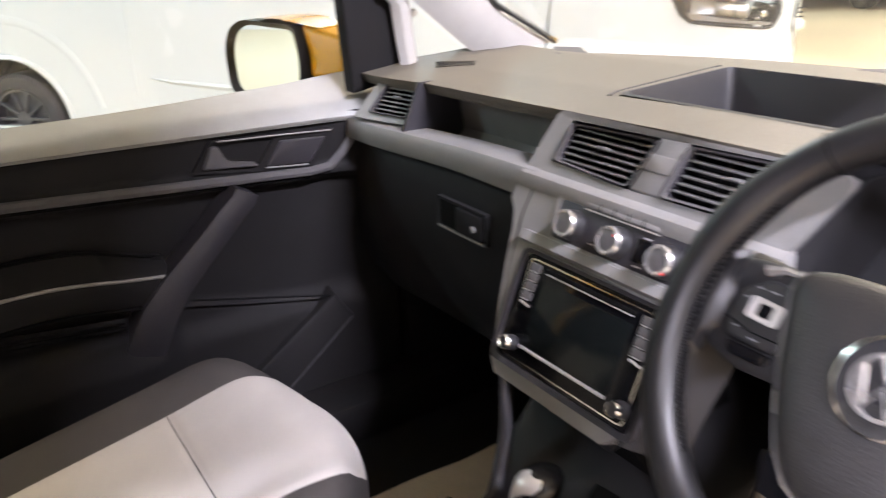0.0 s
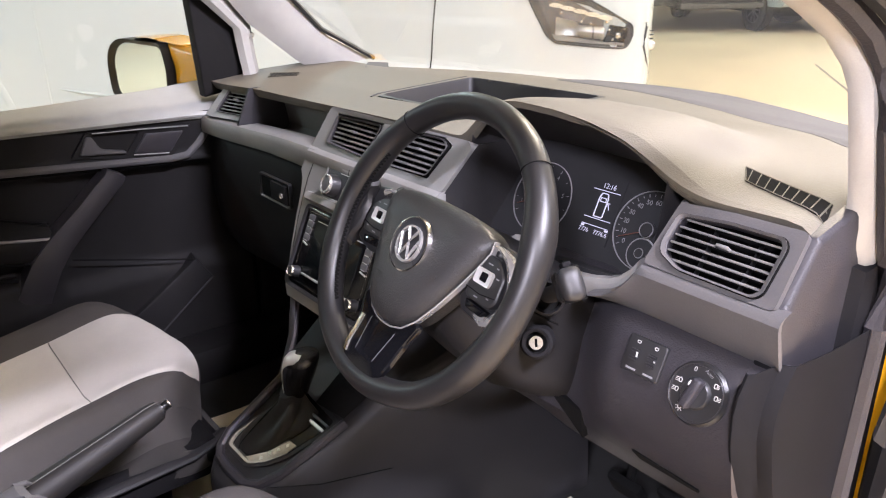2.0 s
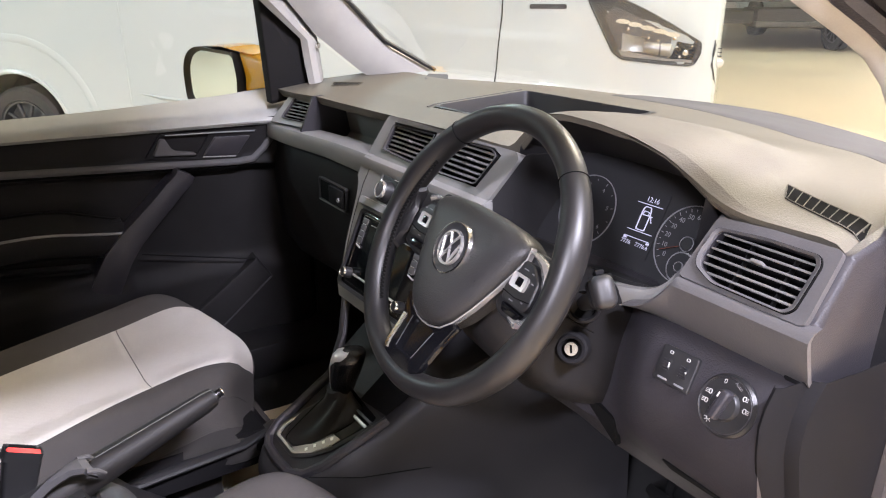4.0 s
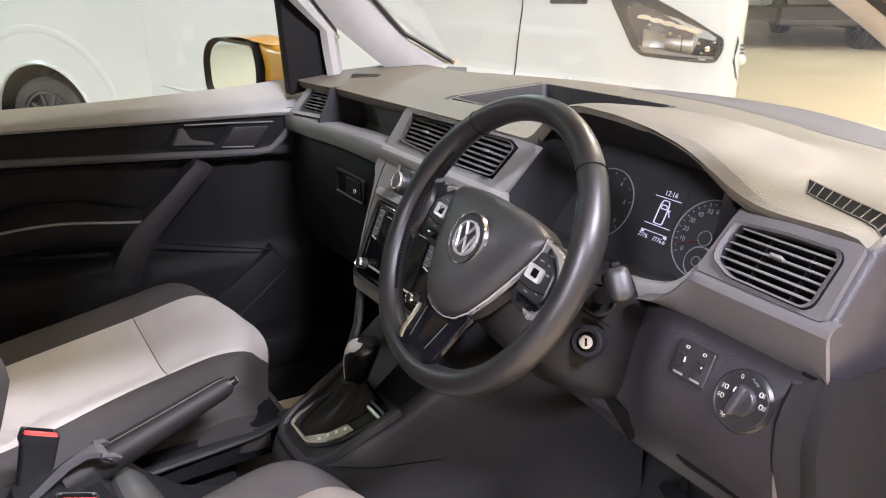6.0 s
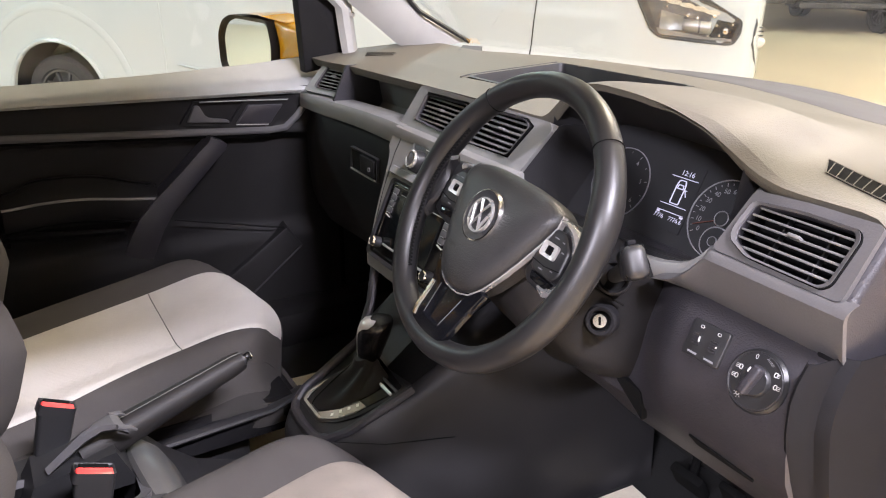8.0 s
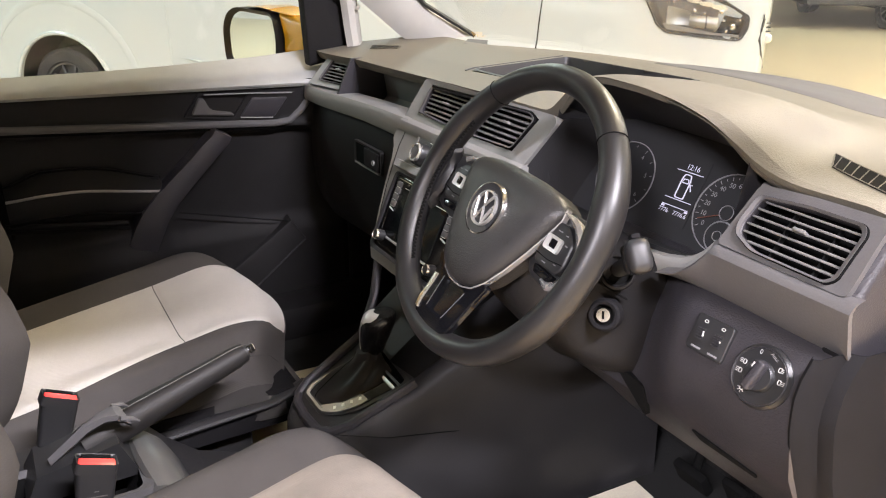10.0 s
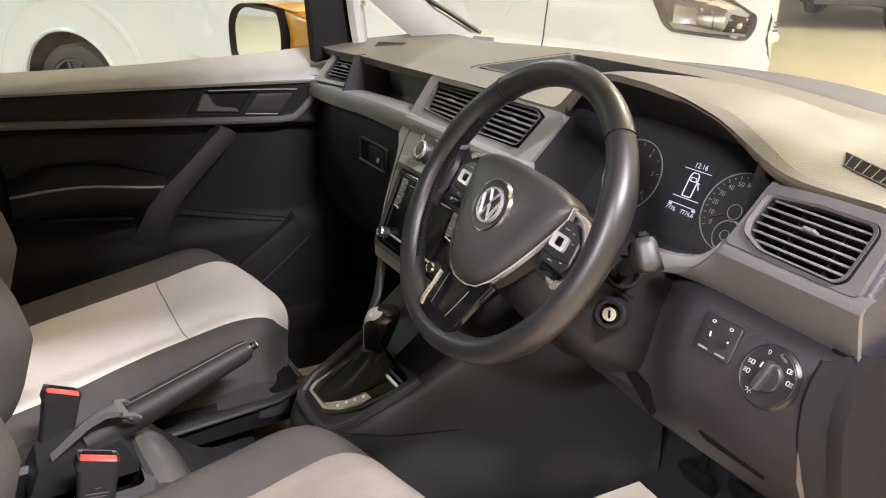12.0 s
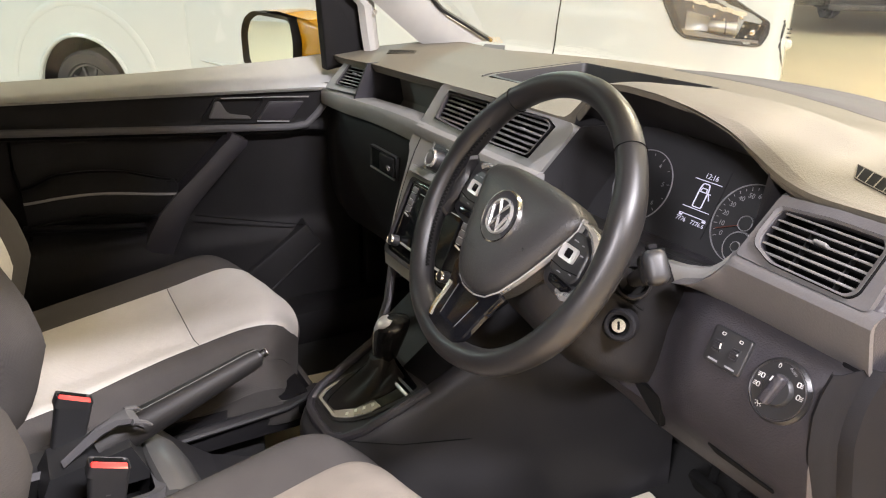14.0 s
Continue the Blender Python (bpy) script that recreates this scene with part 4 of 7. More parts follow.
def heater_controls():
    t = thing("heater_controls", PS.at(-0.05, -0.03, 0), "heater panel with three silver-ringed rotary knobs", "heater controls")
    part("panel", prism(rounded(0.215, 0.062, 0.006, cx=-0.030, cy=-0.021), PS, 0.0, 0.0025, 0.001), DASH_LOW, t)
    part("panel_rim", frame_ring(rounded(0.223, 0.070, 0.008, cx=-0.030, cy=-0.021), rounded(0.214, 0.061, 0.006, cx=-0.030, cy=-0.021), PS, 0.0, 0.004, 0.001), DASH_MID, t)
    part("button_bar", prism(rounded(0.112, 0.010, 0.002, cx=-0.036, cy=0.004), PS, 0.002, 0.0055, 0.001), DASH_MID, t)
    for i in range(4):
        part("gap", box((0.0012, 0.010, 0.001), PS.matrix(-0.070 + 0.0225 * i, 0.003, 0.0057)), VOID, t)
    part("bar_edge", box((0.115, 0.0016, 0.0012), PS.matrix(-0.035, -0.0035, 0.0046)), SATIN, t)
    for i, a in enumerate((-0.105, -0.031, 0.043)):
        k = part("knob", lathe([(0.0, 0.022), (0.0145, 0.022), (0.0165, 0.0195), (0.0185, 0.014), (0.0200, 0.0025)], PS, 32, a, -0.0285), BLACK_PL, t)
        part("ring", lathe([(0.0128, 0.0215), (0.0128, 0.0236), (0.0158, 0.0240), (0.0178, 0.021), (0.0170, 0.018)], PS, 32, a, -0.0285), RING, k)
        part("cap", lathe([(0.0, 0.0228), (0.0115, 0.0226), (0.0130, 0.0220)], PS, 28, a, -0.0285), FASCIA, k)
        if i:
            part("red_mark", box((0.006, 0.004, 0.002), PS.matrix(a + 0.010, -0.020 if i == 1 else -0.040, 0.0225)), RED, k)
    for a, b in ((-0.112, 0.004), (-0.068, -0.042), (0.008, -0.012), (0.005, -0.046), (0.072, -0.018)):
        part("mark", box((0.010, 0.0016, 0.0004), PS.matrix(a, b, 0.0027)), MARK, t)
    part("dark_key", prism(rounded(0.022, 0.028, 0.003, cx=0.006, cy=-0.028), PS, 0.002, 0.004, 0.001), PIANO, t)


def radio():
    t = thing("radio", PS.at(-0.05, -0.155, 0), "black touchscreen radio with side keys and two chrome-edged knobs", "radio")
    out = soften([(-0.163, -0.224), (0.072, -0.224), (0.068, -0.081), (-0.165, -0.081)], 0.012)
    part("body", prism(out, PS, -0.02, 0.003, 0.002), PIANO, t)
    part("bezel", frame_ring(soften([(-0.172, -0.231), (0.080, -0.231), (0.074, -0.076), (-0.172, -0.076)], 0.014), out, PS, -0.005, 0.005, 0.001), DASH_LOW, t)
    part("chrome_line", frame_ring(soften([(-0.153, -0.218), (0.062, -0.218), (0.060, -0.086), (-0.155, -0.086)], 0.010), soften([(-0.1515, -0.2165), (0.0605, -0.2165), (0.0585, -0.0875), (-0.1535, -0.0875)], 0.009), PS, 0.003, 0.0036), CHROME, t)
    part("screen", prism(rounded(0.153, 0.088, 0.003, cx=-0.0475, cy=-0.1515), PS, 0.003, 0.0045, 0.0006), SCREEN, t)
    part("lower_edge", box((0.15, 0.004, 0.003), PS.matrix(-0.049, -0.1985, 0.004), 0.001), SATIN, t)
    part("disc_slot", prism(rounded(0.15, 0.005, 0.002, cx=-0.046, cy=-0.0945), PS, 0.0, 0.0042, 0.0005), VOID, t)
    part("slot_edge", box((0.145, 0.0012, 0.001), PS.matrix(-0.046, -0.0985, 0.0043)), SATIN, t)
    for x in (-0.141, 0.048):
        for i in range(4):
            k = part("key", prism(rounded(0.018, 0.0110, 0.002, cx=x, cy=-0.097 - 0.0125 * i), PS, 0.002, 0.0055, 0.0008), FASCIA, t)
            part("key_edge", box((0.013, 0.001, 0.0006), PS.matrix(x, -0.1025 - 0.0125 * i, 0.0056)), SATIN, k)
        part("key_end", box((0.018, 0.003, 0.002), PS.matrix(x + 0.002, -0.1455, 0.005, -10), 0.0008), SATIN, t)
    for x in (-0.137, 0.054):
        k = part("knob", lathe([(0.0, 0.021), (0.0082, 0.021), (0.0098, 0.019), (0.0105, 0.004)], PS, 24, x, -0.1995), BLACK_PL, t)
        part("knob_ring", lathe([(0.0078, 0.0208), (0.0085, 0.0222), (0.0098, 0.0205), (0.0102, 0.018)], PS, 24, x, -0.1995), CHROME, k)
    return t


# ---- instruments, wheel and switches ----
PC = Plane((0, 0.768, 1.0), (1, 0, 0), (0, 0.5, 1))


def instrument_cluster():
    t = thing("instrument_cluster", (0.35, 0.8, 0.93), "black instrument cluster with two dials and a lit display", "instrument cluster")
    DY = -0.002
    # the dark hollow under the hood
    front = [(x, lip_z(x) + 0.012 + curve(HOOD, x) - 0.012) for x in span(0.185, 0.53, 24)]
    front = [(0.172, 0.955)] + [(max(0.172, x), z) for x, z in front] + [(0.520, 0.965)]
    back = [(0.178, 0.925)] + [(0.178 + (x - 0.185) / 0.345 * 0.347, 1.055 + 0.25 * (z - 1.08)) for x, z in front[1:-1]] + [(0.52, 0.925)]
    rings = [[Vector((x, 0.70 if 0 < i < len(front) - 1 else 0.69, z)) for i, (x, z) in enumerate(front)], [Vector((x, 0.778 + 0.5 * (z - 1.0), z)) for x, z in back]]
    # shade under the hood is carried by this darker colour
    part("hollow", loft(rings, False, closed=False), HOLLOW, t, "dark hollow under the hood, shade in its colour")
    face = [(0.185, -0.088), (0.540, -0.088), (0.540, 0.105), (0.185, 0.105)]
    part("face", prism(face, PC, -0.006, -0.001), CLUSTER, t)
    part("sill", sheet(lambda u, v: Vector((u, 0.775 - 0.095 * v, 0.928 + 0.030 * v - 0.012 * v * smooth(0.40, 0.30, u) + 0.008 * v * smooth(0.42, 0.5, u))), span(0.19, 0.515, 14), span(0, 1, 5), (0, 0, -0.006)), BLACK_PL, t)
    edge = [(0.285, 0.690, 0.957, 0.004), (0.315, 0.683, 0.952, 0.008), (0.365, 0.674, 0.944, 0.016), (0.40, 0.670, 0.945, 0.020), (0.45, 0.668, 0.953, 0.020), (0.480, 0.668, 0.961, 0.021), (0.496, 0.670, 0.969, 0.024), (0.507, 0.676, 0.980, 0.030), (0.513, 0.684, 0.992, 0.036)]
    part("sill_edge", loft([[Vector((x, y + 0.020, z + 0.000)), Vector((x, y + 0.006, z + 0.0045)), Vector((x, y - 0.002, z + 0.003)), Vector((x, y - 0.007, z - 0.004)), Vector((x, y - 0.008, z - h)), Vector((x, y + 0.020, z - h))] for x, y, z, h in edge]), DASH_MID, t, "grey lower edge")
    part("silver_line", tube([(0.30, 0.745, 0.942), (0.37, 0.738, 0.932), (0.43, 0.735, 0.935), (0.475, 0.74, 0.945)], 0.0022, 6), SATIN, t)
    for cx in (0.267, 0.463):
        d = part("dial", lathe([(0.0, 0.0), (0.052, 0.0), (0.053, 0.0005), (0.054, 0.0)], PC, 48, cx, DY), CLUSTER, t)
        part("dial_ring", lathe([(0.0540, 0.0), (0.0543, 0.0018), (0.0552, 0.0018), (0.0555, 0.0)], PC, 48, cx, DY), MARK_DIM, d)
        n = 6 if cx < 0.3 else 13
        for i in range(n * 2 - 1):
            a = radians(215 - 250 * i / (n * 2 - 2))
            r = 0.0485
            part("tick", box((0.005 if i % 2 == 0 else 0.003, 0.0009, 0.0003), PC.matrix(cx + r * math.cos(a), DY + r * math.sin(a), 0.001, math.degrees(a))), MARK_DIM, d)
        words = ["1", "2", "3", "4", "5", "6"] if cx < 0.3 else ["0", "10", "20", "30", "40", "50", "60", "", "", "", "", "", ""]
        k = len(words)
        for i, w in enumerate(words):
            if w:
                a = radians(215 - 250 * i / (k - 1)) if cx > 0.3 else radians(200 - 230 * i / (k - 1))
                writing(w, 0.0095, PC, cx + 0.039 * math.cos(a), DY + 0.039 * math.sin(a), 0.001, MARK_DIM, d, "numeral")
        part("dial_cap", lathe([(0.0, 0.008), (0.0085, 0.008), (0.0105, 0.005), (0.0108, 0.0)], PC, 24, cx, DY), BLACK_PL, d)
        part("cap_ring", lathe([(0.0095, 0.0076), (0.0102, 0.0086), (0.0108, 0.0072)], PC, 24, cx, DY), MARK_DIM, d)
        part("small_dial", lathe([(0.0, 0.001), (0.0205, 0.001), (0.021, 0.002), (0.022, 0.001)], PC, 32, cx, DY - 0.032), MARK_DIM, d)
        part("small_face", lathe([(0.0, 0.0022), (0.0195, 0.0022), (0.0198, 0.001)], PC, 32, cx, DY - 0.032), CLUSTER, d)
        part("small_cap", lathe([(0.0, 0.006), (0.006, 0.006), (0.007, 0.002)], PC, 20, cx, DY - 0.032), BLACK_PL, d)
        part("small_ring", lathe([(0.0058, 0.0058), (0.0066, 0.0064), (0.0071, 0.005)], PC, 20, cx, DY - 0.032), MARK_DIM, d)
        a = radians(205)
        part("needle", box((0.034, 0.0009, 0.001), PC.matrix(cx + 0.028 * math.cos(a), DY + 0.028 * math.sin(a), 0.004, 205)), AMBER, d)
    s = part("display", prism(rounded(0.056, 0.098, 0.002, cx=0.378, cy=0.006), PC, 0.0, 0.0012), CLUSTER, t, "lit display with a small van outline")
    writing("12:16", 0.0105, PC, 0.380, 0.0405, 0.002, LCD, s)
    writing("7776", 0.0088, PC, 0.3615, -0.0265, 0.002, LCD, s)
    writing("7776.6", 0.0088, PC, 0.391, -0.0265, 0.002, LCD, s)
    for b, w in ((0.0335, 0.047), (-0.0075, 0.047), (-0.0180, 0.047)):
        part("line", box((w, 0.0011, 0.0003), PC.matrix(0.378, b, 0.002)), LCD, s)
    for a in (0.358, 0.400):
        part("unit_mark", box((0.006, 0.003, 0.0003), PC.matrix(a, -0.0205, 0.0025)), LCD, s)
    body = soften([(0.3685, -0.0054), (0.3855, -0.0054), (0.3855, 0.0225), (0.3830, 0.0306), (0.3710, 0.0306), (0.3685, 0.0225)], 0.003)
    inner = soften([(0.3703, -0.0039), (0.3837, -0.0039), (0.3837, 0.0216), (0.3817, 0.0292), (0.3723, 0.0292), (0.3703, 0.0216)], 0.002)
    part("van_outline", frame_ring(body, inner, PC, 0.0013, 0.002), LCD, s)
    part("van_screen", frame_ring(soften([(0.3710, 0.0171), (0.3830, 0.0171), (0.3817, 0.0238), (0.3723, 0.0238)], 0.001), soften([(0.3724, 0.0184), (0.3816, 0.0184), (0.3806, 0.0226), (0.3734, 0.0226)], 0.001), PC, 0.0013, 0.002), LCD, s)
    part("open_door_mark", box((0.0016, 0.010, 0.0004), PC.matrix(0.389, 0.013, 0.002, 30)), LCD, s)
    part("door_mark_tip", box((0.005, 0.0012, 0.0004), PC.matrix(0.388, 0.0175, 0.002)), LCD, s)


WC = Vector((0.3603, 0.4683, 1.0224))
WHEEL_TURN = radians(-3)
PC0 = Plane(WC, (0.9988, -0.048, 0), (0, 0.4977, 0.8673))
PW = Plane(WC, PC0.at(math.cos(WHEEL_TURN), math.sin(WHEEL_TURN)) - WC, PC0.at(-math.sin(WHEEL_TURN), math.cos(WHEEL_TURN)) - WC)


def steering_wheel():
    t = thing("steering_wheel", WC, "black leather steering wheel with chrome-trimmed spokes and keys", "steering wheel")
    R, n = 0.177, 120

    def rim_r(a):
        return R * (1 - 0.020 * smooth(0.80, 1.0, max(0.0, -math.sin(a))))

    def thick(a):
        d = math.degrees(a) % 360
        # thumb swellings above and below the side spokes
        return 0.0160 + 0.0020 * (math.exp(-((d - 158) / 12) ** 2) + math.exp(-((d - 22) / 12) ** 2)) + 0.0010 * (math.exp(-((d - 205) / 14) ** 2) + math.exp(-((d - 335) / 14) ** 2))
    b = bmesh.new()
    rings = []
    for i in range(n):
        a = 2 * math.pi * i / n
        r, w = rim_r(a), thick(a)
        ring = []
        for k in range(16):
            p = 2 * math.pi * k / 16
            ring.append(PW.at((r + w * math.cos(p)) * math.cos(a), (r + w * math.cos(p)) * math.sin(a), w * 1.12 * math.sin(p)))
        rings.append(ring)
    rings.append(rings[0])
    loft(rings, False, b)
    bmesh.ops.remove_doubles(b, verts=b.verts, dist=1e-6)
    rim = part("rim", b, LEATHER, t, "black leather rim")
    for deg in (48, 132):
        a = radians(deg)
        r, w = rim_r(a), thick(a) + 0.0003
        pts = [PW.at((r + w * math.cos(p)) * math.cos(a), (r + w * math.cos(p)) * math.sin(a), w * 1.12 * math.sin(p)) for p in (2 * math.pi * k / 24 for k in range(24))]
        part("seam", tube(pts, 0.0007, 5, True), VOID, rim)
    for i in range(40):
        a = radians(150 + 76 * i / 39)
        r = rim_r(a) - thick(a) * 0.985
        for q in (-1, 1):
            part("stitch", tube([PW.at(r * math.cos(a), r * math.sin(a), 0.0005), PW.at((r + 0.0004) * math.cos(a + 0.014 * q), (r + 0.0004) * math.sin(a + 0.014 * q), 0.0055)], 0.0013, 5), VOID, rim)
    # airbag cover: a broad shield whose lower end stands forward
    half = [(0.0, 0.0585), (0.030, 0.0585), (0.058, 0.0565), (0.080, 0.0530), (0.096, 0.0465), (0.102, 0.0390), (0.101, 0.030), (0.093, 0.008), (0.081, -0.020), (0.066, -0.050), (0.050, -0.076), (0.033, -0.092), (0.015, -0.098)]
    whole = half + [(0.0, -0.099)] + [(-x, y) for x, y in half[:0:-1]]

    def edge_h(y):
        return -0.004 - 0.10 * y
    outline = soften(whole, 0.010, 3)
    rings = []
    for k, h in ((0.97, -0.030), (1.0, -0.012), (1.0, 0.0), (0.988, 0.0035), (0.955, 0.0075), (0.88, 0.0120), (0.74, 0.0160), (0.55, 0.0185), (0.32, 0.0200), (0.12, 0.0205)):
        rings.append([PW.at(x * k, (y + 0.012) * k - 0.012, h + edge_h(y) * k + (1 - k) * -0.004) for x, y in outline])
    hub = part("airbag_cover", loft(rings), HUB_PL, t, "dark grey grained airbag cover")
    for x, y in ((0.062, -0.020), (-0.062, -0.020)):
        part("mould_mark", box((0.006, 0.0012, 0.0005), PW.matrix(x, y, 0.0150, 45)), BLACK_PL, hub)
        part("mould_mark", box((0.006, 0.0012, 0.0005), PW.matrix(x, y, 0.0150, -45)), BLACK_PL, hub)
    writing("AIRBAG", 0.0085, PW, -0.026, -0.052, 0.0207, HUB_PL, hub, "moulded_lettering", -4)
    # chrome strip along the sides and the lower edge
    low = [p for p in whole if p[1] < 0.042]
    low = [(0.0985, 0.044)] + low[1:-1] + [(-0.0985, 0.044)]
    rings = []
    for x, y in low:
        k = 1.0 + 0.0015 / max(0.05, math.hypot(x, y))
        h = edge_h(y)
        rings.append([PW.at(x * k * 0.99, y * k * 0.99, h - 0.004), PW.at(x * k, y * k, h + 0.0012), PW.at(x * k * 1.016, (y - 0.0005) * k * 1.014, h + 0.0004), PW.at(x * k * 1.020, y * k * 1.017, h - 0.006)])
    part("chrome_trim", loft(rings), RING, t, "thin chrome edge")
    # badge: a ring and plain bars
    LZ = 0.0165
    bd = part("badge", lathe([(0.0, LZ), (0.0290, LZ + 0.001), (0.0320, LZ + 0.001), (0.0345, LZ - 0.004)], PW, 48, -0.002, -0.003), CLUSTER, t, "round chrome and black badge")
    part("badge_ring", lathe([(0.0312, LZ), (0.0320, LZ + 0.0035), (0.0334, LZ + 0.003), (0.0343, LZ - 0.003)], PW, 48, -0.002, -0.003), CHROME, bd)
    part("badge_inner_ring", lathe([(0.0196, LZ), (0.0200, LZ + 0.0045), (0.0224, LZ + 0.0045), (0.0230, LZ)], PW, 48, -0.002, -0.003), RING, bd)
    for pts in (((-0.0175, 0.0085), (-0.0085, -0.0165), (0.0, 0.000), (0.0085, -0.0165), (0.0175, 0.0085)), ((-0.0090, 0.0175), (0.0, 0.0035), (0.0090, 0.0175))):
        part("badge_bar", tube([PW.at(x - 0.002, y - 0.003, LZ + 0.0034) for x, y in pts], 0.0022, 6), RING, bd)
    # side spokes: a black arm, a silver bezel that wraps the key pad, leather roots on the rim
    for q in (-1, 1):
        def turned(poly):
            return [(q * x, y) for x, y in poly][::q]
        k = part("spoke", prism(turned(soften([(0.070, 0.040), (0.100, 0.044), (0.135, 0.042), (0.166, 0.036), (0.170, -0.006), (0.160, -0.034), (0.146, -0.040), (0.118, -0.045), (0.080, -0.040), (0.060, -0.010)], 0.008)), PW, -0.034, -0.016, 0.004), BLACK_PL, t)
        rings = []
        for x, y, w, h in ((0.100, 0.0405, 0.002, -0.009), (0.114, 0.0395, 0.003, -0.0085), (0.128, 0.0340, 0.005, -0.009), (0.139, 0.0235, 0.006, -0.010), (0.1450, 0.010, 0.005, -0.011), (0.1480, -0.006, 0.0045, -0.011), (0.1455, -0.022, 0.0045, -0.011), (0.1385, -0.0355, 0.006, -0.012), (0.124, -0.0395, 0.006, -0.013), (0.112, -0.0375, 0.003, -0.014)):
            if q < 0 and y < 0.030:
                continue
            d = Vector((x - 0.112, y - 0.002)).normalized()
            rings.append([PW.at(q * (x + d.x * o), y + d.y * o, h + z) for o, z in ((-w, -0.006), (-w * 0.9, 0.0), (0.0, 0.0025), (w * 0.9, 0.0), (w, -0.006))])
        part("spoke_bezel", loft(rings), RING, k, "bright chrome bezel")
        part("key_pad", prism(turned(soften([(0.097, 0.030), (0.118, 0.030), (0.138, 0.014), (0.1405, -0.014), (0.133, -0.024), (0.092, -0.022), (0.087, -0.004)], 0.005)), PW, -0.020, -0.006, 0.002), BLACK_PL, k)
        part("lower_key", prism(turned(soften([(0.094, -0.0245), (0.132, -0.0265), (0.126, -0.0355), (0.098, -0.034)], 0.003)), PW, -0.020, -0.008, 0.0015), PIANO, k)
        part("pad_joint", tube([PW.at(q * x, y, -0.0055) for x, y in ((0.090, -0.012), (0.114, -0.0135), (0.139, -0.010))], 0.0006, 5), VOID, k)
        fr = part("key_frame", frame_ring(rounded(0.0265, 0.0175, 0.0035, cx=q * 0.111, cy=0.005), rounded(0.0125, 0.0105, 0.002, cx=q * 0.111, cy=0.005), PW, -0.008, -0.0025, 0.001), SATIN, k, "silver square key")
        part("key_centre", prism(rounded(0.0120, 0.0100, 0.002, cx=q * 0.111, cy=0.005), PW, -0.008, -0.0035, 0.001), PIANO, fr)
        for a, bb, w in ((0.130, 0.010, 0.005), (0.111, 0.021, 0.008), (0.124, 0.020, 0.004), (0.094, 0.010, 0.004), (0.110, -0.018, 0.007), (0.128, -0.014, 0.004)):
            part("key_mark", box((w, 0.0014, 0.0003), PW.matrix(q * a, bb, -0.0057)), MARK_DIM, k)
        root = []
        for x, y0, y1, h in ((0.145, 0.010, -0.022, 0.001), (0.149, 0.016, -0.028, 0.005), (0.156, 0.027, -0.037, 0.009), (0.164, 0.038, -0.047, 0.011), (0.170, 0.044, -0.052, 0.010)):
            ym = (y0 + y1) / 2
            root.append([PW.at(q * (x - 0.020 * ((y - ym) / (y0 - ym)) ** 2 * smooth(0.150, 0.170, x)), y, z * 0.8 - 0.010) for y, z in ((y0, 0.0), (y0 - 0.006, h), (ym, h * 1.05), (y1 + 0.006, h), (y1, 0.0), (y1 + 0.006, -h), (ym, -h), (y0 - 0.006, -h))])
        part("spoke_root", loft(root), LEATHER, rim)
    # lower double spoke, its ends laid over the rim
    def low_h(y):
        return 0.004 + 0.010 * smooth(-0.10, -0.160, y)

    def low_plate(poly, h0, h1, bev=0.0):
        bm = bmesh.new()
        rings = [[PW.at(x * k, y, low_h(y) + h) for x, y in poly] for h, k in ((h0, 1.0), (h1 - bev, 1.0), (h1, 1.0 - bev * 12))]
        return loft(rings, True, bm)
    leg = soften([(-0.060, -0.080), (0.060, -0.080), (0.048, -0.112), (0.0455, -0.150), (0.034, -0.164), (0.0, -0.168), (-0.034, -0.164), (-0.0455, -0.150), (-0.048, -0.112)], 0.008)
    hole = soften([(-0.026, -0.104), (0.026, -0.104), (0.019, -0.147), (-0.019, -0.147)], 0.005)
    bm = bmesh.new()
    c = Vector((0.0, -0.126))
    angs = sorted({round(math.atan2(p[1] - c.y, p[0] - c.x), 3) for p in (*leg, *hole)})
    loops = [[], [], [], [], []]
    for a in angs:
        d = Vector((math.cos(a), math.sin(a)))
        ro, ri = cast(leg, c, a), cast(hole, c, a)
        for j, (r, h) in enumerate(((ro, -0.008), (ro, -0.002), (ro - 0.002, 0.0), (ri + 0.0015, 0.0), (ri, -0.008))):
            p = c + d * r
            loops[j].append(bm.verts.new(PW.at(p.x, p.y, low_h(p.y) + h)))
    for j in range(4):
        for i in range(len(angs)):
            bm.faces.new((loops[j][i], loops[j][(i + 1) % len(angs)], loops[j + 1][(i + 1) % len(angs)], loops[j + 1][i]))
    sp = part("lower_spoke", bm, PIANO, t, "gloss black lower spoke")
    part("spoke_plate", low_plate(hole, -0.020, -0.007), PIANO, sp)
    part("spoke_blade", loft([[PW.at(x + o, y, low_h(y) + h) for o, h in ((-0.003, -0.002), (-0.0015, 0.0025), (0.0035, 0.0025), (0.005, -0.002))] for x, y in ((-0.043, -0.108), (-0.0405, -0.125), (-0.0385, -0.145), (-0.035, -0.156))]), CHROME, sp, "chrome blade")
    for q in (-1, 1):
        part("spoke_line", tube([PW.at(q * 0.0265, -0.105, low_h(-0.105)), PW.at(q * 0.0195, -0.146, low_h(-0.146))], 0.0006, 6), RIM, sp)


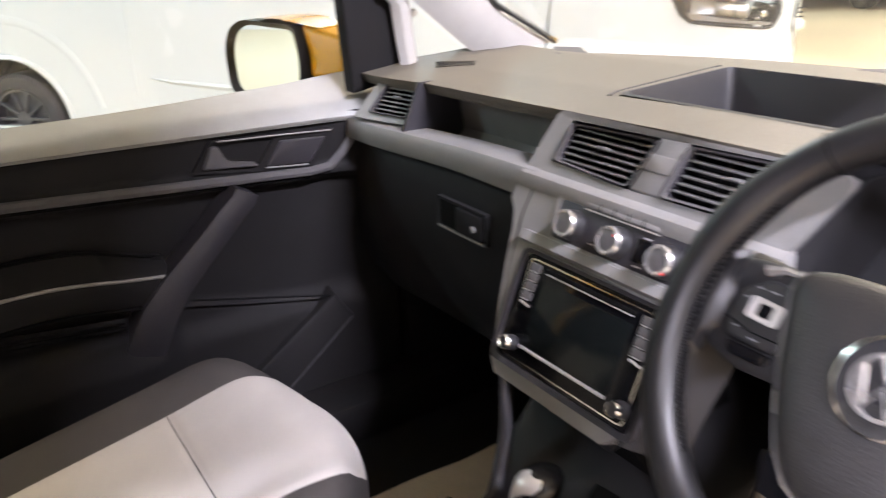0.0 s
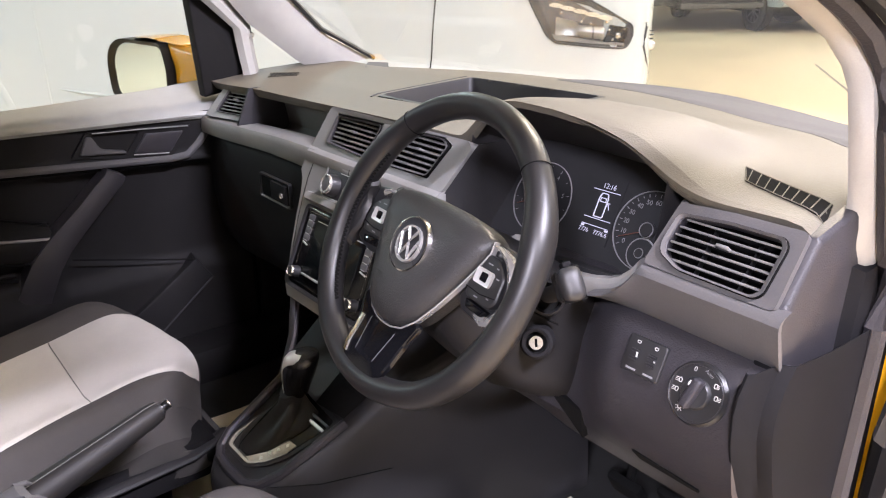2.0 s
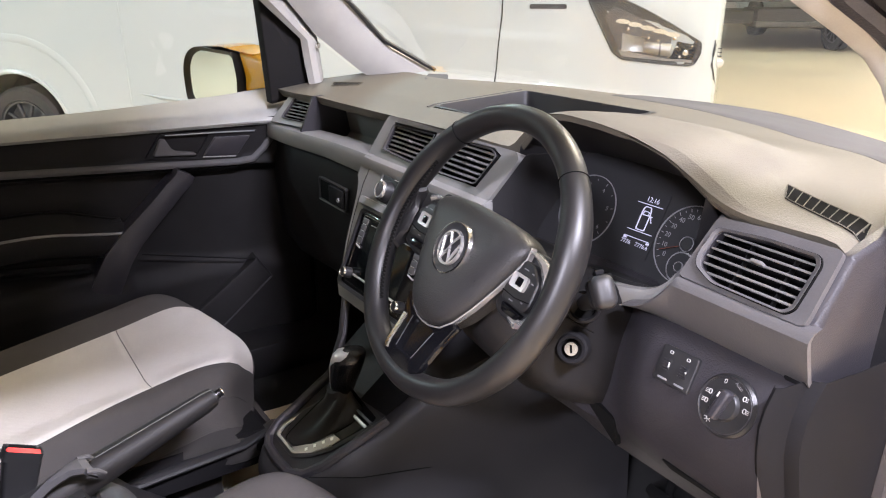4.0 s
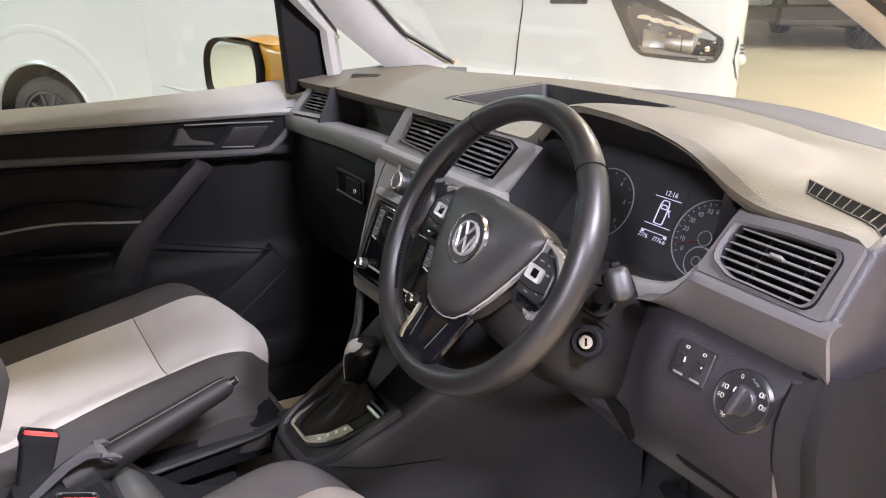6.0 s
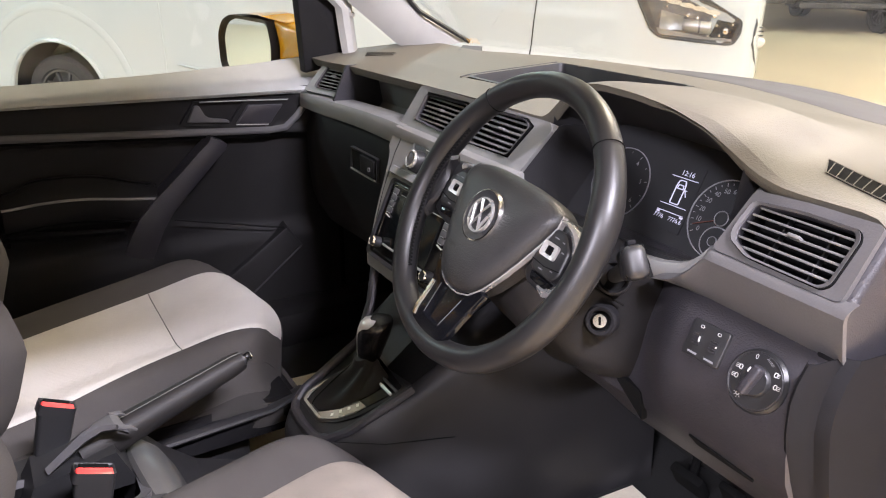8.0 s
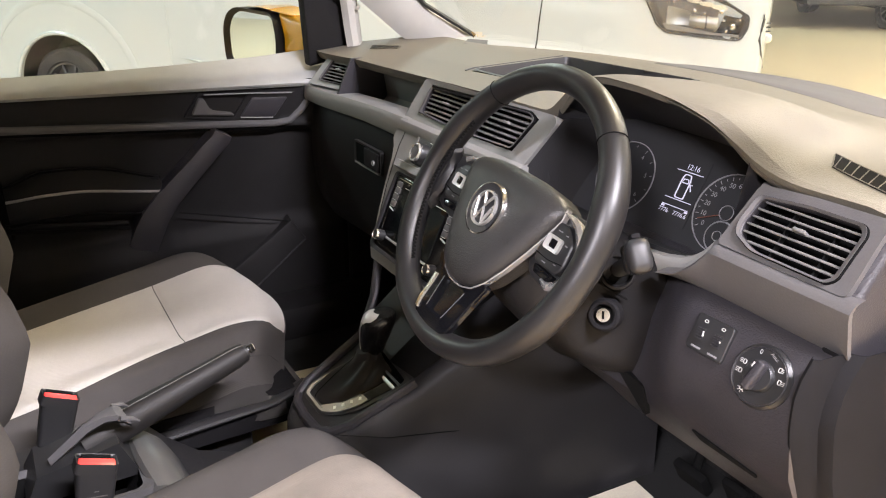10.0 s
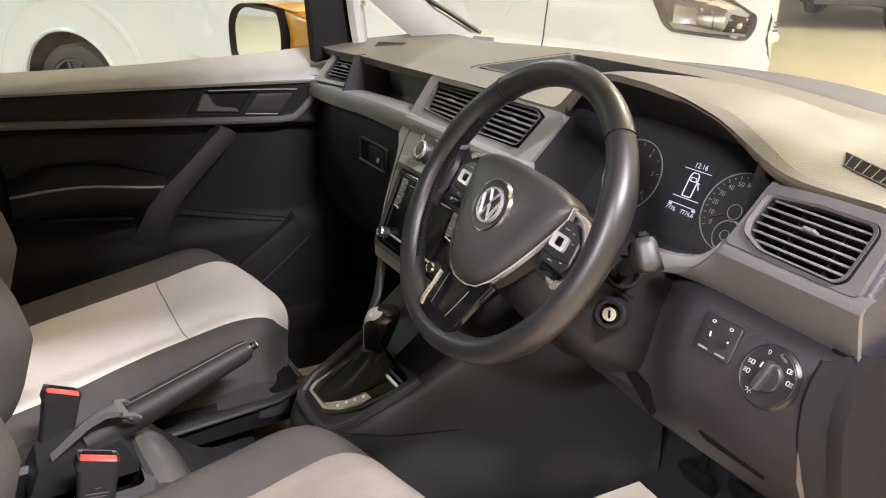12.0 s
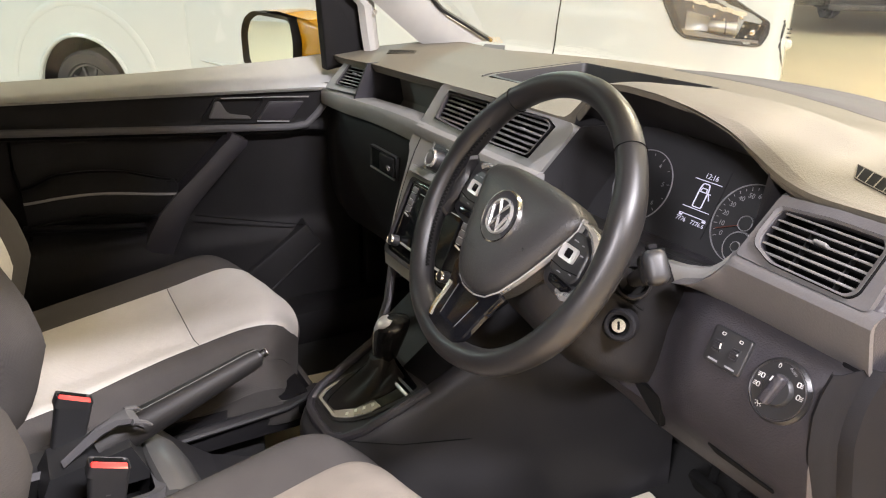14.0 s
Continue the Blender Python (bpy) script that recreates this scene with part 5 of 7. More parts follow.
def column():
    t = thing("steering_column", (0.366, 0.6, 0.9), "dark grey steering column cover with ignition lock", "steering column")
    rings = []
    for d, hw, v0, v1, r in ((0.030, 0.050, -0.060, 0.022, 0.02), (0.05, 0.064, -0.085, 0.034, 0.028), (0.10, 0.074, -0.110, 0.046, 0.034), (0.16, 0.080, -0.130, 0.050, 0.036), (0.24, 0.086, -0.130, 0.042, 0.036), (0.36, 0.10, -0.105, 0.02, 0.03)):
        rings.append([PW.at(a, b, -d) for a, b in rounded(2 * hw, v1 - v0, r, cx=0, cy=(v0 + v1) / 2)])
    part("cover", loft(rings), COVER, t, "dark grey grained cover")
    part("cover_joint", tube([PW.at(0.0685 + 0.020 * k, -0.012 - 0.01 * k, -0.05 - 0.13 * k) for k in span(0, 1, 5)], 0.0015, 6), VOID, t)
    IG = Plane((0.454, 0.570, 0.897), (0.80, 0.60, 0.0), (-0.18, 0.30, 0.93))
    ig = part("ignition_lock", lathe([(0.022, -0.022), (0.0205, 0.002), (0.0175, 0.005), (0.014, 0.004), (0.0125, -0.002)], IG, 32), KICK, t)
    part("barrel", lathe([(0.0, 0.004), (0.0085, 0.004), (0.0098, 0.002), (0.0103, -0.004)], IG, 28), CHROME, ig, "bright metal lock barrel")
    part("key_slot", box((0.0028, 0.010, 0.001), IG.matrix(0, 0, 0.0045, 8)), VOID, ig)
    part("lock_collar", lathe([(0.0, -0.002), (0.018, -0.002)], IG, 24), VOID, ig)


def stalks():
    t = thing("wiper_stalk", (0.43, 0.55, 1.0), "dark grey wiper stalk on the column's side", "stalk", "stalks on the column")
    part("arm", tube([(0.445, 0.596, 0.950), (0.485, 0.567, 0.976), (0.520, 0.541, 1.002)], [0.010, 0.0105, 0.011], 12), BLACK_PL, t)
    head = pose(0.541, 0.525, 1.017, 12, -30, -34)
    part("paddle", box((0.030, 0.026, 0.038), head @ pose(0.006, 0, 0), 0.010, 4), BLACK_PL, t, "dark grey paddle end")
    part("paddle_neck", box((0.022, 0.024, 0.034), head @ pose(-0.018, 0, 0.001), 0.007, 3), COVER, t)
    part("paddle_groove", box((0.0012, 0.0250, 0.0370), head @ pose(0.010, 0, 0), 0.0004), VOID, t)
    part("lever_tip", box((0.016, 0.010, 0.006), head @ pose(0.006, 0.0, 0.0215), 0.002), KICK, t)
    ring = Plane((0.452, 0.588, 0.951), (0.70, 0.71, 0.0), (-0.30, 0.30, 0.90))
    part("collar", lathe([(0.0225, -0.012), (0.0215, 0.002), (0.0190, 0.004), (0.0165, 0.0), (0.0155, -0.010)], ring, 28), COVER, t)
    part("collar_gap", lathe([(0.0, -0.006), (0.0165, -0.006)], ring, 24), VOID, t)
    t = thing("indicator_stalk", (0.30, 0.56, 1.0), "dark grey indicator stalk on the column's side", "stalk", "stalks on the column")
    part("arm", tube([(0.31, 0.58, 0.99), (0.26, 0.575, 1.0), (0.215, 0.565, 1.012)], [0.012, 0.013, 0.014], 12), BLACK_PL, t)
    part("paddle", box((0.05, 0.026, 0.036), pose(0.205, 0.562, 1.015, 15, 14, 14), 0.008, 3), COVER, t)


PK = Plane((0.6, 0.618, 0.90), (1, 0, 0), (0, 0.45, 1))


def switches():
    t = thing("light_switch", PK.at(0.05, 0, 0), "round black rotary headlamp switch with white symbols", "light switch")
    r = 0.0315
    part("bezel", lathe([(r + 0.004, -0.01), (r + 0.004, 0.001), (r + 0.001, 0.005), (r - 0.001, 0.004)], PK, 48, 0.050, -0.001), BLACK_PL, t)
    part("disc", lathe([(0.0, 0.0045), (r - 0.001, 0.0045), (r, 0.002)], PK, 48, 0.050, -0.001), BLACK_PL, t)
    part("disc_edge", lathe([(r - 0.0012, 0.0045), (r - 0.0008, 0.0052), (r, 0.0045)], PK, 48, 0.050, -0.001), DASH_LOW, t)
    k = part("knob", lathe([(0.0, 0.010), (0.0155, 0.010), (0.017, 0.008), (0.018, 0.004)], PK, 36, 0.050, -0.001), BLACK_PL, t)
    part("grip", box((0.011, 0.036, 0.014), PK.matrix(0.050, -0.001, 0.014, -14), 0.003, 3), DASH_LOW, k)
    part("pointer", box((0.0016, 0.006, 0.0004), PK.matrix(0.0475, 0.010, 0.0212, -14)), MARK, k)
    writing("0", 0.0075, PK, 0.041, 0.0235, 0.005, MARK, t, "symbol", 0)
    writing("Auto", 0.0055, PK, 0.0575, 0.0245, 0.005, MARK_DIM, t, "symbol", -25)
    for a, b, kind in ((0.0285, 0.006, 1), (0.0275, -0.005, 1), (0.0685, 0.015, 2), (0.073, 0.003, 1)):
        s = part("symbol", frame_ring(rounded(0.0042, 0.0056, 0.0018, cx=a, cy=b), rounded(0.0026, 0.0040, 0.001, cx=a, cy=b), PK, 0.0045, 0.0052), MARK, t)
        for j in (-1, 0, 1):
            part("ray", box((0.0032, 0.0007, 0.0004), PK.matrix(a + (0.0042 if a > 0.05 else -0.0042) * (1 if kind == 1 else 0.7), b + 0.0018 * j, 0.005, 8)), MARK, s)
    part("lamp_symbol", frame_ring(circle(0.0026, 16, 0.0375, -0.0215), circle(0.0016, 16, 0.0375, -0.0215), PK, 0.0045, 0.0052), MARK, t)
    for i in range(8):
        a = radians(45 * i)
        part("lamp_ray", box((0.0018, 0.0007, 0.0004), PK.matrix(0.0375 + 0.0042 * math.cos(a), -0.0215 + 0.0042 * math.sin(a), 0.005, 45 * i)), MARK, t)

    t = thing("dimmer_switch", PK.at(-0.024, 0.01, 0), "small black panel with two dimmer thumbwheels", "switch panel")
    part("panel", prism(rounded(0.052, 0.044, 0.004, cx=-0.024, cy=0.010), PK, -0.004, 0.004, 0.0012), BLACK_PL, t)
    for i, a in enumerate((-0.036, -0.012)):
        w = part("thumbwheel", tube([PK.at(a - 0.005, 0.010, -0.004), PK.at(a + 0.005, 0.010, -0.004)], 0.011, 20), BLACK_PL, t)
        for j in range(5):
            part("ridge", box((0.010, 0.0010, 0.001), PK.matrix(a, 0.004 + 0.003 * j, 0.0068)), DASH_LOW, w)
        part("bright_edge", box((0.013, 0.0022, 0.0008), PK.matrix(a + 0.001, -0.007, 0.0045)), MARK_DIM, t)
        part("symbol", frame_ring(rounded(0.005, 0.0038, 0.0016, cx=a + 0.001, cy=0.0255), rounded(0.0034, 0.0022, 0.0008, cx=a + 0.001, cy=0.0255), PK, 0.004, 0.0046), MARK, t)
        part("symbol", box((0.002, 0.006 if i == 0 else 0.0022, 0.0005), PK.matrix(a + 0.005, 0.011, 0.0073, 10)), MARK, t)


# ---- passenger door ----
def passenger_door():
    t = thing("passenger_door", (-0.78, 0.3, 0.4), "closed passenger door with dark plastic lining, pull handle and armrest", "door")

    def strip_z(y):
        return 0.9395 - 0.0775 * y

    def face(y, z):
        s = strip_z(y)
        x = XL
        # upper panel, hollowed between the top ledge and the strip
        x -= 0.010 * smooth(s + 0.002, s + 0.016, z) * smooth(1.012, 0.985, z)
        x -= 0.030 * smooth(s - 0.004, s - 0.03, z)
        # map pocket and the swelling below
        x += 0.035 * smooth(0.70, 0.66, z) * smooth(0.30, 0.22, y)
        x += 0.018 * smooth(0.66, 0.60, z)
        x += 0.02 * smooth(0.60, 0.70, y)
        x += 0.007 * smooth(0.0, 0.03, 0.705 - 0.22 * (y - 0.30) - z) * smooth(0.27, 0.32, y) * smooth(0.72, 0.66, y)
        return x
    ys = span(-0.75, 0.73, 100)
    zs = span(0.36, 1.000, 96)
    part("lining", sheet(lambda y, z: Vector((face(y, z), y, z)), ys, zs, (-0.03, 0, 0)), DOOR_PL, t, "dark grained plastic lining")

    def ledge_z(y):
        return 1.0065 - 0.026 * y

    def ledge(y, v):
        top = 1.038 + 0.012 * smooth(0.2, 0.7, y) + 0.010 * smooth(0.55, 0.72, y)
        dx, k = [(-0.004, -0.10), (0.003, -0.06), (0.005, 0.02), (0.000, 0.16), (-0.014, 0.36), (-0.040, 0.64), (-0.065, 0.86), (-0.085, 1.0)][v]
        return Vector((XL + dx + 0.012 * smooth(0.6, 0.72, y), y, ledge_z(y) + (top - ledge_z(y)) * k))
    # the ledge's window light is partly painted by its pale colour
    part("top_ledge", sheet(ledge, span(-0.75, 0.74, 40), range(8), (-0.004, 0, -0.004)), LEDGE, t, "grey window ledge, bright light in its colour")
    part("groove", tube([(XL - 0.006, y, ledge_z(y) - 0.006) for y in span(-0.75, 0.62, 10)], 0.003, 6), VOID, t)
    st = [(XL + 0.002, y, strip_z(y) + 0.001) for y in span(-0.75, 0.56, 24)] + [(XL + 0.002, 0.60, 0.900), (XL + 0.004, 0.63, 0.925), (XL + 0.006, 0.655, 0.955), (XL + 0.006, 0.68, 0.99)]
    part("trim_strip", tube(st, 0.0068, 8, squash=1.3), STRIP, t, "raised grey trim strip")
    PD = Plane((XL - 0.008, 0, 0), (0, 1, 0), (0, 0, 1))
    # opening handle in its recess
    rec = soften([(0.344, 0.931), (0.383, 0.984), (0.620, 0.969), (0.568, 0.902), (0.46, 0.915)], 0.006)
    h = part("handle_recess", frame_ring(rec, soften([(0.366, 0.934), (0.392, 0.976), (0.499, 0.970), (0.463, 0.924)], 0.006), PD, -0.004, 0.006, 0.002), DOOR_PL, t)
    part("recess_hollow", prism(soften([(0.36, 0.93), (0.388, 0.979), (0.503, 0.973), (0.466, 0.920)], 0.006), PD, -0.022, -0.018), VOID, h)
    lever = soften([(0.362, 0.936), (0.375, 0.962), (0.380, 0.974), (0.392, 0.974), (0.397, 0.962), (0.402, 0.945), (0.420, 0.940), (0.459, 0.9325), (0.462, 0.9255), (0.42, 0.9295)], 0.004)
    part("opening_handle", prism(lever, PD, -0.010, 0.012, 0.003), STRIP, h, "grey pull lever")
    part("handle_plate", prism(soften([(0.478, 0.922), (0.510, 0.964), (0.598, 0.958), (0.562, 0.914)], 0.004), PD, 0.0, 0.010, 0.002), DASH_LOW, h)
    # two paler tubes stand for highlights below the plate and above the recess
    part("plate_highlight", tube([PD.at(0.477, 0.9195, 0.009), PD.at(0.52, 0.9150, 0.009), PD.at(0.557, 0.9115, 0.009)], 0.0016, 6), DASH_MID, h)
    part("plate_highlight", tube([PD.at(0.395, 0.981, 0.008), PD.at(0.50, 0.9755, 0.009), PD.at(0.56, 0.9715, 0.009), PD.at(0.610, 0.968, 0.009)], 0.0016, 6), DASH_MID, h)
    # slanted grab bar
    bar = []
    for y, z, w in ((0.424, 0.893, 0.020), (0.417, 0.880, 0.021), (0.394, 0.860, 0.0215), (0.355, 0.822, 0.022), (0.315, 0.785, 0.0235), (0.278, 0.750, 0.026), (0.248, 0.713, 0.029), (0.228, 0.67, 0.031), (0.208, 0.62, 0.032), (0.19, 0.57, 0.032)):
        px = XL + 0.027 - 0.034 * smooth(0.72, 0.58, z)
        bar.append([Vector((px + dx, y + dy * w, z + dz * w)) for dx, dy, dz in ((-0.045, -0.9, 0.55), (0.006, -0.9, 0.55), (0.012, -0.5, 0.3), (0.012, 0.5, -0.3), (0.006, 0.9, -0.55), (-0.045, 0.9, -0.55))])
    part("grab_bar", loft(bar), DASH_LOW, t, "slanted dark grab bar")
    # cap is coloured paler than the bar for the light on its top
    part("grab_bar_lit_cap", box((0.006, 0.034, 0.020), pose(XL + 0.031, 0.416, 0.886, -28, 0, 0), 0.003), DASH_MID, t)
    arm = []
    for y in span(-0.05, 0.275, 18):
        dz = -0.009 - 0.004 * smooth(0.03, -0.05, y) - 0.034 * smooth(0.06, 0.34, y)
        k = 1 - 0.12 * smooth(0.18, 0.275, y)
        arm.append([Vector((XL + dx * k - 0.028 * (1 - k), y, z + dz + 0.013)) for dx, z in ((-0.045, 0.838 - 0.016 * smooth(0.14, 0.28, y) - 0.020 * smooth(0.03, -0.05, y)), (-0.012, 0.835 - 0.016 * smooth(0.14, 0.28, y) - 0.020 * smooth(0.03, -0.05, y)), (0.020, 0.804), (0.028, 0.796), (0.031, 0.788), (0.026, 0.752), (0.018, 0.742), (-0.03, 0.738), (-0.045, 0.738))])
    part("armrest", loft(arm), DOOR_PL, t, "dark moulded armrest")
    # mid-grey tube draws the highlight on the armrest's front edge
    part("armrest_highlight", tube([r[3] + Vector((0.001, 0, 0)) for r in arm], 0.0030, 6), DASH_MID, t)
    part("armrest_gap", tube([r[1] + Vector((0.002, 0, 0.002)) for r in arm], 0.0022, 6), VOID, t)
    part("armrest_gap", tube([r[6] + Vector((0.002, 0, -0.003)) for r in arm], 0.003, 6), VOID, t)
    part("pocket_gap", tube([(XL + 0.008, y, 0.7135 - 0.13 * y) for y in span(-0.06, 0.19, 12)], 0.004, 6), VOID, t)
    # black tube paints the shadow below the trim strip
    part("strip_painted_shadow", tube([(XL - 0.004, y, strip_z(y) - 0.011) for y in span(-0.75, 0.56, 16)], 0.004, 6), VOID, t)
    part("vent_marks", box((0.01, 0.035, 0.012), pose(XL - 0.012, 0.255, 0.792, 10), 0.003), DOOR_PL, t)
    part("pocket_edge", tube([(XL - 0.004, y, 0.723 - 0.13 * y) for y in span(-0.06, 0.19, 10)], 0.006, 6), DOOR_PL, t)
    part("panel_gap", tube([(XL - 0.028, -0.055, 0.925), (XL - 0.028, -0.058, 0.86), (XL - 0.028, -0.050, 0.80), (XL - 0.016, -0.045, 0.75), (XL - 0.004, -0.05, 0.70)], 0.004, 6), VOID, t)
    PQ = Plane((XL + 0.004, 0, 0), (0, 1, 0), (0, 0, 1))
    part("speaker_swell", loft([[PQ.at(y, z, c) for y, z in poly] for c, poly in ((-0.03, [(0.400, 0.52), (0.585, 0.645), (0.630, 0.578), (0.455, 0.455)]), (0.006, [(0.408, 0.522), (0.582, 0.638), (0.620, 0.580), (0.462, 0.462)]), (0.010, [(0.418, 0.520), (0.578, 0.628), (0.612, 0.582), (0.468, 0.470)]))]), DOOR_PL, t, "dark moulded swell")
    # slightly paler tube traces the highlight along the swell
    part("swell_highlight", tube([PQ.at(0.617, 0.580, 0.008), PQ.at(0.54, 0.521, 0.008), PQ.at(0.464, 0.463, 0.008)], 0.0024, 6), CONSOLE_PL, t)
    part("panel_gap", tube([PQ.at(0.306, 0.706, 0.000), PQ.at(0.44, 0.671, 0.0), PQ.at(0.575, 0.637, 0.002)], 0.0018, 6), VOID, t)
    # glass and the mirror's corner
    g = part("window_glass", box((0.004, 1.36, 0.55), pose(XL - 0.085 + 0.02, 0.02, 1.29, 0, 4, 0)), GLASS, t)
    g.visible_shadow = False
    tri = soften([(0.655, 1.030), (0.778, 1.050), (0.772, 1.12), (0.757, 1.19), (0.727, 1.248), (0.682, 1.308), (0.62, 1.36), (0.60, 1.36), (0.640, 1.275), (0.648, 1.15)], 0.006)
    part("mirror_corner", prism(tri, Plane((-0.735, 0, 0), (0, 1, 0), (0, 0, 1)), -0.02, 0.012, 0.006), DOOR_PL, t, "black corner cover of the mirror")
    part("window_frame", tube([(-0.735, 0.60, 1.30), (-0.72, 0.52, 1.38), (-0.67, 0.36, 1.56), (-0.66, 0.1, 1.66), (-0.66, -0.6, 1.67)], 0.02, 8), DOOR_PL, t)
    part("skin", box((0.03, 1.50, 0.62), pose(-0.84, 0.0, 0.72), 0.01), YELLOW, t)
    return t


def door_mirror():
    t = thing("door_mirror", (-0.85, 0.66, 1.03), "door mirror with black frame and glossy yellow cap", "door mirror")
    P = Plane((-1.008, 0.605, 1.058), (0.94, 0.34, 0.0), (0, 0, 1))
    out = soften([(-0.118, -0.055), (-0.085, -0.082), (0.055, -0.088), (0.10, -0.070), (0.108, 0.02), (0.095, 0.083), (-0.06, 0.090), (-0.10, 0.070), (-0.12, 0.03)], 0.02, 4)
    inn = [(x * 0.87, y * 0.88) for x, y in out]
    part("frame", frame_ring(out, inn, P, -0.035, 0.008, 0.010), BLACK_PL, t)
    part("glass", prism(inn, P, -0.006, -0.003), MIRROR, t)
    rings = []
    for k, h, dx in ((1.0, -0.034, 0), (0.99, -0.05, 0.004), (0.93, -0.085, 0.012), (0.75, -0.115, 0.025), (0.45, -0.13, 0.035)):
        rings.append([P.at(x * k + dx, y * k, h) for x, y in out])
    part("shell", loft(rings), BLACK_PL, t)
    part("cap", prism(soften([(0.096, 0.085), (0.13, 0.080), (0.215, 0.062), (0.215, -0.012), (0.112, -0.022), (0.112, 0.02)], 0.008), P, -0.10, -0.01, 0.01), YELLOW, t, "glossy yellow cap")
    part("cap_top", loft([[P.at(x, y, h) for x, y, h in r] for r in ([(-0.02, 0.0925, -0.004), (-0.02, 0.0925, -0.08), (-0.02, 0.08, -0.10)], [(0.05, 0.0945, 0.004), (0.05, 0.096, -0.09), (0.05, 0.08, -0.11)], [(0.10, 0.087, 0.0), (0.10, 0.092, -0.09), (0.10, 0.07, -0.11)], [(0.15, 0.079, -0.012), (0.15, 0.080, -0.09), (0.15, 0.06, -0.10)])]), YELLOW, t, "glossy yellow cap")
    part("foot", loft([[P.at(x, y, h) for x, y, h in r] for r in ([(0.06, -0.03, -0.02), (0.06, -0.085, -0.02), (0.06, -0.085, -0.07), (0.06, -0.03, -0.07)], [(0.15, -0.018, -0.02), (0.15, -0.066, -0.02), (0.15, -0.066, -0.08), (0.15, -0.018, -0.08)], [(0.26, -0.02, -0.02), (0.26, -0.062, -0.02), (0.26, -0.062, -0.09), (0.26, -0.02, -0.09)])]), BLACK_PL, t)


# ---- seats and the space between them ----
SX = -0.405


def seat(label, insert, insert_label):
    t = thing("front_seat", (SX, 0.12, 0.36), label, "seat", "front seats")
    Y0, Y1, HW = -0.16, 0.425, 0.255

    def base(v):
        return sum(along([(0, 0.552), (0.3, 0.584), (0.6, 0.613), (0.72, 0.627), (0.82, 0.637), (0.88, 0.636), (0.93, 0.624), (0.97, 0.600), (1.0, 0.560)], v + d) for d in (-0.04, -0.02, 0, 0.02, 0.04)) / 5

    def width(v):
        return HW * (1 - 0.26 * smooth(0.76, 1.03, v) ** 2 - 0.02 * smooth(0.7, 0.3, v))

    def zt(u, v):
        a = abs(u)
        hump = (0.026 if u < 0 else 0.016) * smooth(0.42, 0.76, a) * (1 - 0.7 * smooth(0.70, 1.0, v))
        return base(v) + hump - 0.075 * smooth(0.74, 1.02, a) ** 2.0 - 0.010 * smooth(0.6, 1.0, v) * a ** 3
    us = span(-1, 1, 41)

    def side(v, k, z, j):
        # the front corners swell outwards towards the base
        low = smooth(0.74, 1.0, v) * j
        return Vector((SX + width(v) * (k + 0.17 * low), yv(1, v) + 0.045 * low, z))

    def yv(u, v):
        return Y0 + (Y1 - Y0) * v - 0.060 * u * u * smooth(0.60, 1.0, v)
    rings = []
    for v in span(0, 1, 30):
        top = [Vector((SX + u * width(v), yv(u, v), zt(u, v))) for u in us]
        w = width(v)
        right = [side(v, k, z, j) for k, z, j in ((1.018, zt(1, v) - 0.016, 0.15), (1.030, zt(1, v) - 0.040, 0.4), (1.030, 0.515, 0.8), (1.015, 0.475, 1.0))]
        left = [Vector((2 * SX - p.x, p.y, p.z)) for p in right[::-1]]
        rings.append(top + right + left)
    c = part("cushion", loft(rings), CLOTH_D, t, "dark grey cloth cushion")

    def lay(uu, v, up):
        return Vector((SX + uu * width(v), yv(uu, v), zt(uu, v) + up))

    def rim_u(q, v):
        return -0.515 - 0.02 * smooth(0.6, 1.0, v) if q < 0 else 0.80 - 0.13 * smooth(0.2, 0.6, v) + 0.06 * smooth(0.62, 0.97, v)
    # light middle, in two lengths with a sunken seam between
    for name, va, vb in (("rear_insert", 0.0, 0.60), ("front_insert", 0.60, 0.995)):
        def panel(u, v):
            uu = rim_u(-1, v) * (1 - u) / 2 + rim_u(1, v) * (1 + u) / 2
            edge = smooth(1.0, 0.95, abs(u)) * (smooth(va, va + 0.025, v) if va > 0 else 1) * (smooth(vb, vb - 0.025, v) if vb < 0.9 else 1)
            return lay(uu, v, 0.0004 + 0.0034 * edge)
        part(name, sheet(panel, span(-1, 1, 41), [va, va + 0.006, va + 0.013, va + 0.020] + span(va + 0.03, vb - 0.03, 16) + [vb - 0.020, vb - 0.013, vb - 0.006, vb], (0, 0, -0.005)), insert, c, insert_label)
    part("cross_seam", tube([lay(rim_u(-1, 0.6) * (1 - u) / 2 + rim_u(1, 0.6) * (1 + u) / 2, 0.60, 0.0006) for u in span(-0.99, 0.99, 30)], 0.0009, 5), CLOTH_D, c)
    for q in (-1, 1):
        part("side_seam", tube([lay(q * 0.93, v, 0.0003) for v in span(0.05, 0.97, 24)], 0.0010, 5), CLOTH_D, c)
    # base
    part("side_valance", loft([[Vector((SX + q * (w + dw), y - (0.02 if y > 0.38 else 0.0), z)) for q, dw, z in ((1, 0.0, top), (1, 0.006, 0.49), (1, 0.0, 0.455), (-1, 0.0, 0.455), (-1, 0.006, 0.49), (-1, 0.0, top))] for y, w, top in ((-0.2, 0.262, 0.53), (0.1, 0.262, 0.53), (0.28, 0.262, 0.535), (0.335, 0.263, 0.530), (0.365, 0.262, 0.526), (0.390, 0.255, 0.520), (0.402, 0.235, 0.510))]), KICK, t, "black plastic valance")
    skin = [(1.012, -0.014, 0.10), (1.026, -0.022, 0.22), (1.037, -0.042, 0.42), (1.037, 0.515, 0.8), (1.024, 0.478, 1.0)]
